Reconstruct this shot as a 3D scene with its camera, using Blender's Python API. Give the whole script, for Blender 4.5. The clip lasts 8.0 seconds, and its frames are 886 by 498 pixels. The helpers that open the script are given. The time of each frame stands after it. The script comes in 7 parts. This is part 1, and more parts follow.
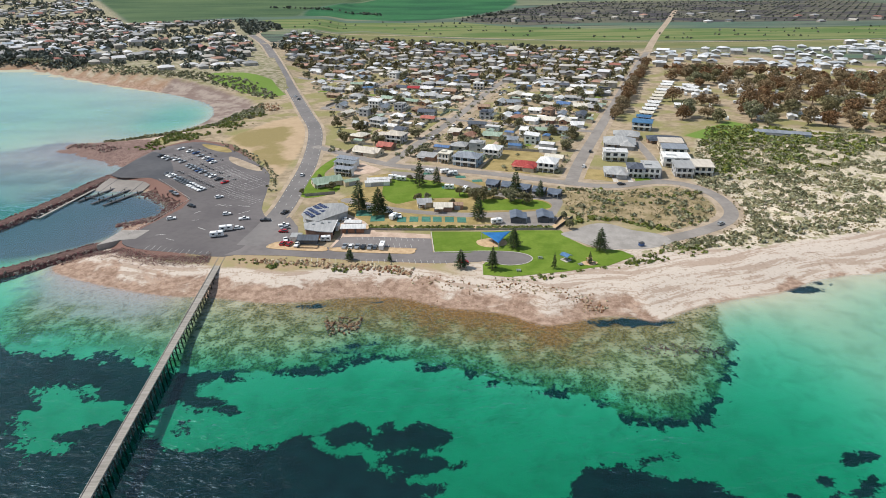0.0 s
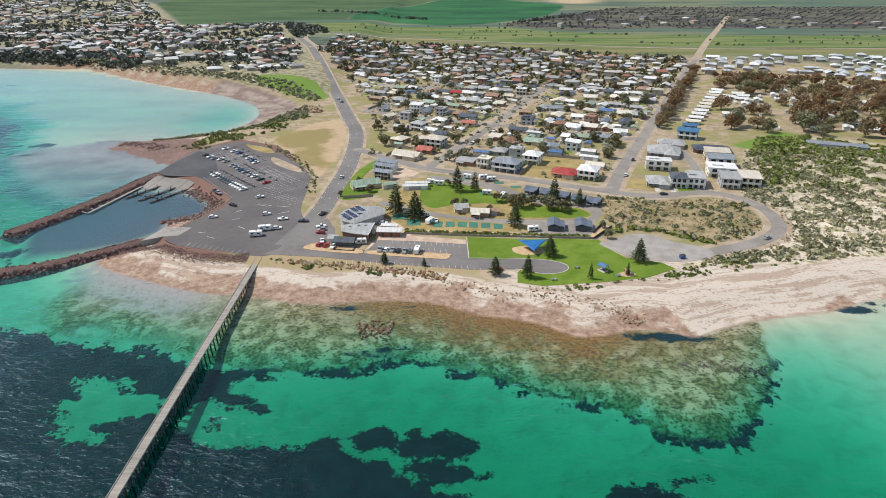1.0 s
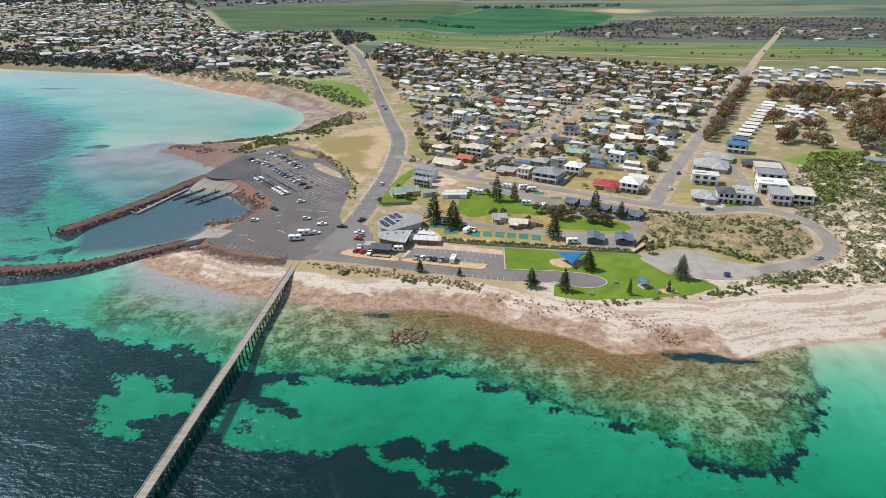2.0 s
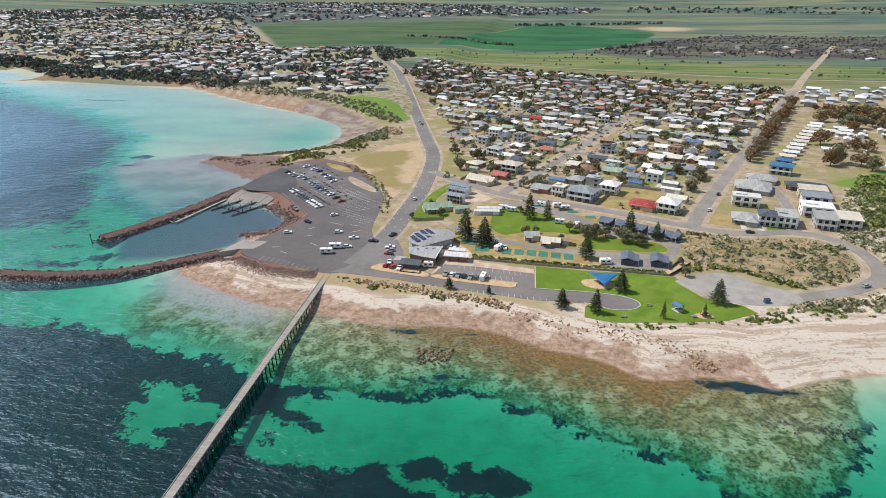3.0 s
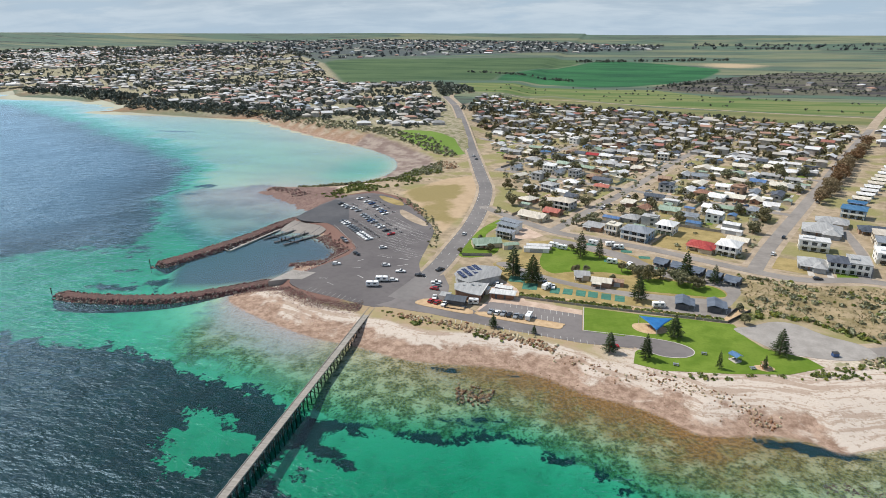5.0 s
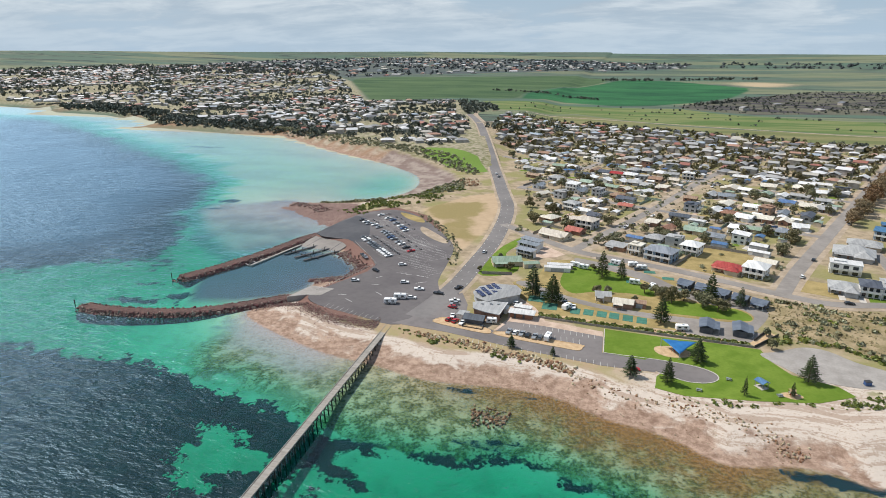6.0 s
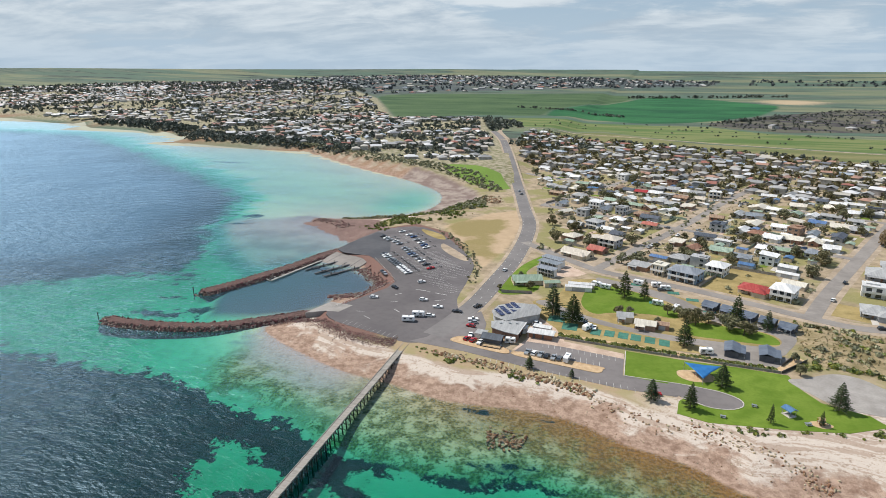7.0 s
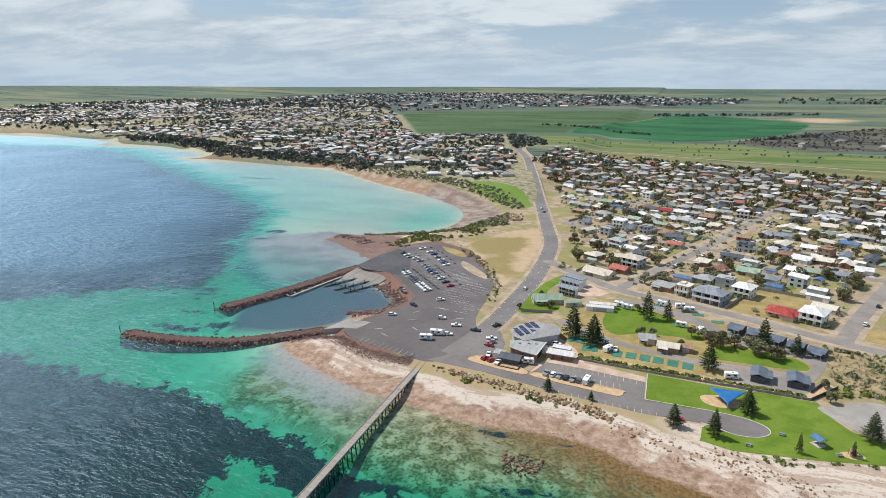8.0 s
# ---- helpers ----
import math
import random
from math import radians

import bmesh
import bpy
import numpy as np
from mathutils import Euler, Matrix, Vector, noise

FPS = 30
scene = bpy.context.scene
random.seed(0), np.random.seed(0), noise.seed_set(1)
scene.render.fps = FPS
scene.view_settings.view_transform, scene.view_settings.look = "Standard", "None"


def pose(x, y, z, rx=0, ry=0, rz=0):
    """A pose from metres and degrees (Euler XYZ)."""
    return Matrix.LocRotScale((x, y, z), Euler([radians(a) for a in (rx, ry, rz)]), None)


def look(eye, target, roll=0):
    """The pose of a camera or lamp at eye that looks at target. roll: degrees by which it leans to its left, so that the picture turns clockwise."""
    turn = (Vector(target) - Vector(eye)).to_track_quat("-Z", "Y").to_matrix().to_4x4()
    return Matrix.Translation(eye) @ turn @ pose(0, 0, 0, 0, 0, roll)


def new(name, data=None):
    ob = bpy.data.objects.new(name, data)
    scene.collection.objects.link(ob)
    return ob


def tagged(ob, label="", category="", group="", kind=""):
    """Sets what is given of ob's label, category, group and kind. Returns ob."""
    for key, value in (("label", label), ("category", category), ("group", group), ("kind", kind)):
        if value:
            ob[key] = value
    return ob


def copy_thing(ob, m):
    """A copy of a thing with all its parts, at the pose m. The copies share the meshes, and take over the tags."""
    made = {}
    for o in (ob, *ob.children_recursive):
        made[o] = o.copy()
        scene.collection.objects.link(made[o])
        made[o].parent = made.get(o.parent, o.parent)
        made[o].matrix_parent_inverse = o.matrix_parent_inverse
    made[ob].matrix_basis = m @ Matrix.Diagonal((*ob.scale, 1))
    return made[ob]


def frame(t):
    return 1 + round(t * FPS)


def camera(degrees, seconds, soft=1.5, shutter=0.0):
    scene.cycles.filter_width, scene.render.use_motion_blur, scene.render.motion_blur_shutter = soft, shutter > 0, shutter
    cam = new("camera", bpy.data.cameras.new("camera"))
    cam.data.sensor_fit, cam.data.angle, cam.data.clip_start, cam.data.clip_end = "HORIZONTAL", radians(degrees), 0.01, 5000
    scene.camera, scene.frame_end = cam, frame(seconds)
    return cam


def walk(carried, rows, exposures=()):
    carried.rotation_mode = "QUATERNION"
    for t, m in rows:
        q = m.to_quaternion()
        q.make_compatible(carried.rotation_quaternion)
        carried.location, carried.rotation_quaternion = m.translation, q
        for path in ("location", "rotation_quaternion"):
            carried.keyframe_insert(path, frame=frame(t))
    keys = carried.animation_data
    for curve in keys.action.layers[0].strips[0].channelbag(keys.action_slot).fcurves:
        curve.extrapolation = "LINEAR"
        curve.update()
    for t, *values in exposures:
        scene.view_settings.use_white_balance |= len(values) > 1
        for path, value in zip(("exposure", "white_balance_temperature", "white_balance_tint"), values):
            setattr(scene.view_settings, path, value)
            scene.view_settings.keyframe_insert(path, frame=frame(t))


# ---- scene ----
cam = camera(71.3, 8.0, soft=0.85)
PATH = [
    (0, (-9.889, -13.246, 119.005), (-9.747, -11.437, 118.164), -0.1),
    (0.5, (-8.898, -12.416, 119.038), (-8.817, -10.601, 118.202), -0.0),
    (1, (-7.999, -11.585, 119.119), (-7.983, -9.765, 118.289), 0.0),
    (1.5, (-7.082, -10.749, 119.211), (-7.134, -8.927, 118.389), 0.0),
    (3, (-4.229, -7.537, 119.111), (-4.459, -5.703, 118.348), 0.2),
    (3.5, (-3.096, -6.453, 119.35), (-3.379, -4.616, 118.611), 0.1),
    (4, (-2.097, -5.544, 119.456), (-2.425, -3.705, 118.741), 0.2),
    (4.5, (-1.368, -4.402, 119.522), (-1.74, -2.562, 118.831), 0.1),
    (6, (0.923, -0.211, 119.166), (0.431, 1.628, 118.552), 0.1),
    (6.5, (1.974, 0.993, 119.4), (1.442, 2.829, 118.81), 0.1),
    (7, (2.615, 2.474, 119.473), (2.044, 4.306, 118.908), 0.1),
    (7.5, (3.235, 3.747, 119.254), (2.626, 5.574, 118.715), 0.2),
    (8, (4.217, 5.379, 119.52), (3.568, 7.2, 119.006), 0.1),
]
walk(cam, [(t, look(eye, target, roll)) for t, eye, target, roll in PATH],
     exposures=[(0, -0.04), (8, 0.0)])

# ---- daylight: a sun from the west-north-west behind thin broken cloud ----
SUN_UP, SUN_TURN = radians(52), radians(-77)
sun_way = Vector((math.sin(SUN_TURN) * math.cos(SUN_UP), math.cos(SUN_TURN) * math.cos(SUN_UP), math.sin(SUN_UP)))
sun = new("sun", bpy.data.lights.new("sun", "SUN"))
sun.data.energy, sun.data.angle, sun.data.color = 5.0, radians(0.6), (1.0, 0.95, 0.875)
sun.matrix_world = look(sun_way * 2000, (0, 0, 0))


class Nodes:
    """Short-hand for building a node tree."""

    def __init__(self, tree):
        self.t = tree
        self.t.nodes.clear()

    def add(self, kind, **inputs):
        n = self.t.nodes.new(kind)
        for k, v in inputs.items():
            self.put(n.inputs[k.replace("_", " ")], v)
        return n

    def put(self, socket, v):
        if isinstance(v, bpy.types.NodeSocket):
            self.t.links.new(v, socket)
        elif isinstance(v, (tuple, list)) and len(v) == 3 and socket.type == "RGBA":
            socket.default_value = (*v, 1)
        else:
            socket.default_value = v

    def math(self, op, a, b=0.0, c=0.0, clamp=False):
        n = self.t.nodes.new("ShaderNodeMath")
        n.operation, n.use_clamp = op, clamp
        for s, v in zip(n.inputs, (a, b, c)):
            self.put(s, v)
        return n.outputs[0]

    def step(self, v, lo, hi, a=0.0, b=1.0):
        n = self.t.nodes.new("ShaderNodeMapRange")
        n.interpolation_type = "SMOOTHSTEP"
        for s, x in zip(n.inputs, (v, lo, hi, a, b)):
            self.put(s, x)
        return n.outputs[0]

    def mix(self, f, a, b, blend="MIX"):
        n = self.t.nodes.new("ShaderNodeMix")
        n.data_type, n.blend_type = "RGBA", blend
        self.put(n.inputs[0], f)
        self.put(n.inputs[6], a)
        self.put(n.inputs[7], b)
        return n.outputs[2]

    def noise(self, scale, detail=4.0, rough=0.55, vector=None, distort=0.0):
        n = self.add("ShaderNodeTexNoise", Scale=scale, Detail=detail, Roughness=rough, Distortion=distort)
        if vector is not None:
            self.put(n.inputs["Vector"], vector)
        return n.outputs[0]

    def attr(self, name):
        n = self.t.nodes.new("ShaderNodeAttribute")
        n.attribute_name = name
        return n.outputs["Fac"]

    def place(self):
        return self.add("ShaderNodeNewGeometry").outputs["Position"]

    def stretch(self, vector, x, y, z, turn=0.0):
        n = self.t.nodes.new("ShaderNodeMapping")
        n.inputs["Scale"].default_value = (x, y, z)
        n.inputs["Rotation"].default_value = (0, 0, radians(turn))
        self.put(n.inputs["Vector"], vector)
        return n.outputs[0]

    def surface(self, color, rough=0.8, metal=0.0, bump=None, bump_size=0.3, spec=0.4, glow=None):
        p = self.add("ShaderNodeBsdfPrincipled", Base_Color=color, Roughness=rough, Metallic=metal)
        self.put(p.inputs["Specular IOR Level"], spec)
        if bump is not None:
            b = self.add("ShaderNodeBump", Strength=0.6, Distance=bump_size, Height=bump)
            self.put(p.inputs["Normal"], b.outputs[0])
        o = self.add("ShaderNodeOutputMaterial")
        self.t.links.new(p.outputs[0], o.inputs[0])
        return p


def material(name):
    m = bpy.data.materials.new(name)
    m.use_nodes = True
    return m, Nodes(m.node_tree)


# ---- sky ----
world = bpy.data.worlds.new("sky")
scene.world = world
world.use_nodes = True
W = Nodes(world.node_tree)
sky = W.add("ShaderNodeTexSky")
sky.sky_type, sky.sun_disc, sky.sun_elevation, sky.sun_rotation = "NISHITA", False, SUN_UP, SUN_TURN
sky.air_density, sky.dust_density, sky.ozone_density = 1.0, 1.2, 1.0
way = W.add("ShaderNodeTexCoord").outputs["Generated"]
sep = W.add("ShaderNodeSeparateXYZ", Vector=way)
up = W.math("MAXIMUM", sep.outputs[2], 0.0)
flat = W.math("ADD", up, 0.16)
cloud_at = W.add("ShaderNodeCombineXYZ", X=W.math("DIVIDE", sep.outputs[0], flat), Y=W.math("DIVIDE", sep.outputs[1], flat), Z=0.3).outputs[0]
c1 = W.noise(0.55, 9.0, 0.55, cloud_at, 0.25)
c2 = W.noise(1.7, 9.0, 0.6, W.stretch(cloud_at, 0.8, 1.1, 1), 0.3)
cover = W.step(W.math("ADD", W.math("MULTIPLY", c1, 0.7), W.math("MULTIPLY", c2, 0.3)), 0.41, 0.49)
cover = W.math("MULTIPLY", cover, W.math("MULTIPLY", W.step(up, 0.0, 0.09, 0.3, 0.95), W.step(up, 0.17, 0.5, 1.0, 0.22)))
grey = W.mix(W.step(c2, 0.36, 0.66), (5.0, 6.1, 7.2), (8.3, 9.1, 9.7))
low = W.mix(W.step(up, 0.0, 0.16), (5.2, 6.7, 8.2), W.mix(0.35, sky.outputs[0], (4.2, 6.6, 10.0)))
back = W.add("ShaderNodeBackground", Color=W.mix(cover, low, grey), Strength=0.085)
W.t.links.new(back.outputs[0], W.add("ShaderNodeOutputWorld").inputs[0])

# ---- the plan: shoreline and zones, in metres ----
LAND = 3.5
COAST = [(40000, 9000), (900, 420), (400, 268), (260, 222), (195, 204), (176, 202), (159, 198), (140, 190), (119, 186), (104, 182),
         (90, 176), (82, 173), (75, 177), (63, 178), (52, 175), (41, 174), (30, 182), (20, 186), (5, 190), (-7, 197), (-21, 200),
         (-34, 200), (-59, 198), (-82, 204), (-105, 208), (-128, 217), (-146, 226), (-160, 237), (-152, 254), (-144, 264), (-145, 274),
         (-146, 284), (-137, 290), (-131, 302), (-134, 311), (-147, 325), (-158, 337), (-182, 341), (-183, 352), (-184, 375), (-189, 383), (-203, 396),
         (-221, 411), (-234, 418), (-246, 436), (-238, 446)]
COAST += [(-217, 453), (-199, 462), (-184, 472), (-172, 490), (-166, 512), (-168, 542), (-182, 578), (-212, 612), (-246, 642), (-294, 674), (-367, 730),
          (-447, 795), (-522, 810), (-596, 815), (-651, 819), (-705, 826), (-750, 836), (-742, 850), (-723, 868), (-745, 900), (-812, 940), (-921, 968), (-1002, 966),
          (-1060, 984), (-1075, 1000), (-1127, 1060), (-1249, 1072), (-1450, 1100), (-1563, 1107), (-2300, 1180), (-6000, 1500), (-40000, 3000), (-40000, 40000), (40000, 40000)]
CARPARK = [(-174, 408), (-153, 430), (-127, 415), (-90, 361), (-83, 328), (-80, 292), (-72, 269), (-77, 243), (-86, 235), (-103, 240),
           (-127, 247), (-137, 258), (-130, 277), (-121, 308), (-149, 344), (-157, 350), (-179, 357)]
BLUE = [(-2600, 880), (-1302, 920), (-1148, 924), (-970, 896), (-816, 809), (-684, 730), (-607, 678), (-528, 628), (-462, 587), (-410, 549), (-374, 514), (-350, 480),
        (-328, 438), (-317, 401), (-300, 370), (-274, 334), (-256, 313), (-250, 296), (-258, 293), (-268, 298), (-278, 306), (-288, 302), (-298, 293), (-312, 280), (-330, 268),
        (-352, 252), (-380, 238), (-600, 215), (-2600, 200)]
WEED = [[(-600, 200), (-178, 188), (-150, 180), (-138, 178), (-129, 175), (-120, 172), (-108, 170), (-97, 164), (-87, 161), (-75, 159), (-59, 158), (-49, 158), (-42, 159), (-38, 160),
         (-38, 158), (-45, 155), (-59, 153), (-65, 152), (-70, 155), (-75, 153), (-74, 149), (-69, 147), (-65, 145), (-62, 142), (-63, 139), (-67, 141), (-72, 142), (-78, 144), (-81, 144),
         (-83, 142), (-84, 136), (-83, 133), (-79, 130), (-76, 127), (-71, 125), (-66, 124), (-60, 125), (-54, 123), (-48, 124), (-45, 126), (-43, 129), (-38, 129), (-36, 127), (-33, 123),
         (-28, 121), (-22, 119), (-20, 116), (-17, 118), (-8, 119), (-3, 117), (0, 115), (2, 111), (2, 108), (-1, 105), (-6, 103), (-13, 95), (-20, 60), (-600, 0)],
        [(-31, 126), (-31, 129), (-27, 131), (-22, 130), (-19, 128), (-21, 126), (-26, 125), (-30, 124)],
        [(-20, 126), (-18, 129), (-13, 130), (-8, 131), (-4, 128), (0, 127), (2, 124), (0, 121), (-6, 122), (-13, 122), (-19, 121), (-21, 123)],
        [(20, 80), (28, 100), (32, 104), (38, 108), (44, 109), (48, 110), (49, 107), (55, 106), (60, 104), (71, 104), (72, 101), (76, 98), (77, 96), (74, 80)],
        [(53, 112), (58, 113), (64, 114), (72, 114), (71, 112), (64, 110), (58, 109), (54, 110)]]
CLEAR = [[(-123, 154), (-118, 154), (-110, 152), (-103, 148), (-96, 146), (-96, 141), (-102, 139), (-106, 136), (-109, 133), (-109, 129), (-113, 128), (-118, 130), (-119, 137), (-124, 144)],
         [(-120, 173), (-121, 179), (-116, 180), (-108, 179), (-109, 173), (-114, 171)],
         [(-23, 132), (-19.5, 131), (-18.5, 127), (-20, 121), (-22.5, 122), (-20.5, 127)], [(-15, 115), (-13, 116), (-10, 114), (-13, 113)], [(-8, 111), (-3, 113), (3, 112), (3, 109), (-5, 109)]]
TUFTS = [(70, 174, 15, 2.2), (84, 172.5, 9, 1.3), (151, 193, 6, 1.8), (160, 197, 6, 1.2), (-42, 195.5, 7, 1.5), (-20, 196.5, 7, 1.0), (-2, 155, 3, 1.0), (3, 113, 2.6, 1.5), (110, 106, 2.4, 1.1),
         (115, 106, 1.4, 0.8), (100, 100, 2.0, 1.0), (111, 98, 2.8, 1.6), (104, 95, 4.5, 1.4), (88, 96, 3, 1.4), (75, 121, 3, 2), (80, 124, 2.6, 1.2), (67, 124, 5, 1.2), (59, 125, 3, 1.0), (72, 118.5, 3, 1.0),
         (-108, 140, 2.4, 1.0), (-104, 135, 2.6, 1.0), (-113, 136, 2.4, 0.9), (-121, 146, 3, 0.9), (-128, 149, 3, 0.8), (-116, 132, 3, 0.9), (-81, 140, 1.6, 0.8), (-76, 136, 2.2, 0.8), (-73, 140, 2.6, 0.8), (-76, 132, 3, 1.2),
         (-60, 141, 2.4, 1.0), (-36, 166, 6, 0.9), (-18, 169, 7, 1.0), (-240, 268, 5, 1.5), (-228, 243, 14, 3), (-206, 252, 10, 3), (-300, 438, 10, 7), (-296, 412, 8, 5), (-560, 742, 26, 6), (-470, 735, 16, 4),
         (-500, 690, 40, 7), (-420, 690, 12, 3), (-395, 620, 8, 2)]
REEF = [(-160, 240), (-160, 199), (-149, 179), (-133, 185), (-111, 176), (-97, 168), (-87, 163), (-67, 158), (-53, 157), (-38, 157), (-22, 164), (-1, 157),
        (13, 151), (23, 145), (40, 139), (49, 134), (54, 127), (64, 122), (76, 124), (88, 135), (102, 153), (106, 169), (112, 188), (60, 215), (-80, 230)]
BASIN = [(-212, 282), (-196, 305), (-186, 332), (-160, 330), (-147, 322), (-135, 310), (-132, 300), (-139, 291), (-147, 286), (-146, 272), (-156, 259), (-174, 250), (-196, 246), (-206, 262)]
TIDAL = [(-180, 345), (-186, 375), (-168, 420), (-190, 450), (-246, 446), (-256, 430), (-226, 395), (-205, 358), (-200, 342)]
SHELF = [(-190, 372), (-197, 345), (-207, 318), (-222, 312), (-240, 326), (-262, 344), (-290, 378), (-310, 402), (-312, 426), (-283, 424), (-255, 446), (-220, 440), (-190, 400)]
DUNE_E = [(234, 440), (273, 446), (346, 400), (700, 480), (900, 440), (500, 312), (330, 268), (224, 240), (150, 226), (95, 224), (110, 233), (130, 240),
          (149, 248), (162, 262), (168, 290), (160, 312), (176, 349), (205, 405)]
DUNE_I = [(80, 313), (115, 305), (149, 309), (157, 296), (155, 276), (150, 264), (136, 252), (119, 247), (97, 260), (83, 262), (76, 278)]
BROWN = [(-132, 439), (-108, 490), (-88, 508), (-76, 459), (-74, 397), (-80, 345), (-92, 373), (-107, 393)]
SCRUB_N = [(-226, 446), (-190, 456), (-150, 480), (-118, 512), (-128, 560), (-140, 545), (-158, 492), (-190, 470), (-215, 455)]
GREEN_N = [(-213, 690), (-172, 690), (-137, 662), (-113, 600), (-128, 590), (-156, 612), (-200, 660)]
FLATS = [(-250, 640), (-212, 614), (-180, 576), (-168, 542), (-166, 512), (-176, 488), (-200, 462), (-160, 472), (-140, 500), (-130, 540), (-146, 585), (-190, 630), (-235, 662)]
FIELD_DARK = [(-208, 1453), (-217, 1682), (-154, 1929), (-54, 2291), (42, 2725), (240, 2602), (425, 2193), (296, 1760), (185, 1560), (86, 1449), (6, 1420), (-116, 1486)]
FIELD_MID = [(-934, 2184), (-968, 2365), (-886, 2503), (-627, 2595), (-184, 2810), (-1, 2818), (-55, 2329), (-157, 1956), (-223, 1702), (-214, 1451), (-348, 1456), (-458, 1364), (-529, 1339)]
PADDOCK = [(-167, 1059), (-127, 1151), (-61, 1196), (26, 1110), (107, 1057), (197, 1038), (315, 1010), (600, 985), (1100, 1015), (1100, 905), (600, 915), (287, 913), (192, 900), (96, 920), (9, 925), (-87, 958)]
MEADOW = [(-290, 1375), (-207, 1405), (-84, 1388), (29, 1372), (135, 1384), (219, 1275), (375, 1217), (700, 1195), (1300, 1260), (1300, 1030), (600, 1000), (318, 1023), (199, 1053), (109, 1073), (26, 1128), (-62, 1218), (-140, 1179), (-216, 1186)]
ORCHARD = [(117, 1417), (195, 1548), (322, 1769), (584, 2085), (1500, 2100), (1500, 1330), (412, 1343), (267, 1292), (208, 1325)]
WOODS = [(-2477, 3024), (-3018, 4521), (-3138, 6198), (-2727, 7670), (-1064, 6937), (-171, 6282), (622, 5607), (383, 4271), (-206, 3536), (-697, 2882), (-923, 2607), (-1052, 2388), (-1351, 2454), (-1812, 2485)]
BARE_HILL = [(384, 2486), (491, 2648), (608, 2605), (633, 2462), (504, 2282), (416, 2316)]
TOWN_W = [(-110, 600), (-196, 951), (-240, 1043), (-329, 1376), (-524, 1301), (-900, 2100), (-1814, 3600), (-2600, 3300), (-2870, 2045), (-2600, 1250), (-1480, 1115),
          (-1128, 1082), (-1060, 1005), (-1000, 984), (-920, 986), (-812, 956), (-745, 914), (-724, 872), (-651, 836), (-522, 826), (-440, 810), (-365, 752), (-290, 696), (-240, 668)]


def sdf(poly, X, Y):
    """Signed distance to a closed outline, positive inside."""
    d = np.full(X.shape, 1e18)
    inside = np.zeros(X.shape, bool)
    for (x0, y0), (x1, y1) in zip(poly, poly[1:] + poly[:1]):
        ex, ey = x1 - x0, y1 - y0
        px, py = X - x0, Y - y0
        k = np.clip((px * ex + py * ey) / (ex * ex + ey * ey), 0, 1)
        d = np.minimum(d, (px - k * ex) ** 2 + (py - k * ey) ** 2)
        cross = (y0 > Y) != (y1 > Y)
        if y1 != y0:
            inside ^= cross & (px < ex * (Y - y0) / (y1 - y0))
    return np.where(inside, np.sqrt(d), -np.sqrt(d))


def spline(points, n=4, closed=True):
    """A smooth outline through control points."""
    out, m = [], len(points)
    for i in range(m if closed else m - 1):
        if closed:
            a, b, c, d = (points[(i + k) % m] for k in (-1, 0, 1, 2))
        else:
            a, b, c, d = (points[min(max(i + k, 0), m - 1)] for k in (-1, 0, 1, 2))
        for j in range(n):
            t = j / n
            out.append(tuple(0.5 * (2 * q + (r - p) * t + (2 * p - 5 * q + 4 * r - s) * t * t + (3 * q - p - 3 * r + s) * t ** 3) for p, q, r, s in zip(a, b, c, d)))
    if not closed:
        out.append(tuple(points[-1]))
    return out


def ease(v, lo, hi):
    t = np.clip((v - lo) / (hi - lo), 0, 1)
    return t * t * (3 - 2 * t)


def waves(X, Y, size, seed):
    """Cheap smooth noise, about -1 to 1."""
    r = np.random.RandomState(seed)
    s = np.zeros(np.shape(X))
    for k in range(7):
        a, ph, f = r.uniform(0, 6.28), r.uniform(0, 6.28), r.uniform(0.6, 1.9) / size
        s = s + np.sin((X * math.cos(a) + Y * math.sin(a)) * f * 2 * math.pi + ph)
    return s / 3.2


# Far country climbs gently to a plateau at the skyline: beyond 2 km distances are drawn together.
NEAR_R, RIM = 2000.0, 4900.0


def drawn_in(r):
    u = np.clip(NEAR_R / np.maximum(r, 1), 0, 1)
    return np.where(r <= NEAR_R, r, NEAR_R + (RIM - NEAR_R) * ((1 - u) / 0.898) ** 1.3)


R_TABLE = np.concatenate([np.linspace(0, 2000, 5), np.geomspace(2010, 19600, 400)])
RD_TABLE = drawn_in(R_TABLE)


def true_r(rd):
    return np.interp(rd, RD_TABLE, R_TABLE)


COAST_S = spline(COAST[1:-4], 3, closed=False)
COAST_S = COAST[:1] + COAST_S + COAST[-4:]


def blue_zone(X, Y):
    """Depth line of the deeper weed bed, with a ragged edge."""
    d = sdf(BLUE, X, Y)
    return d + (5 * waves(X, Y, 70, 14) + 4 * waves(X, Y, 24, 15) + 2.5 * waves(X, Y, 10, 16)) * np.clip(np.hypot(X, Y) / 500, 0.5, 2)


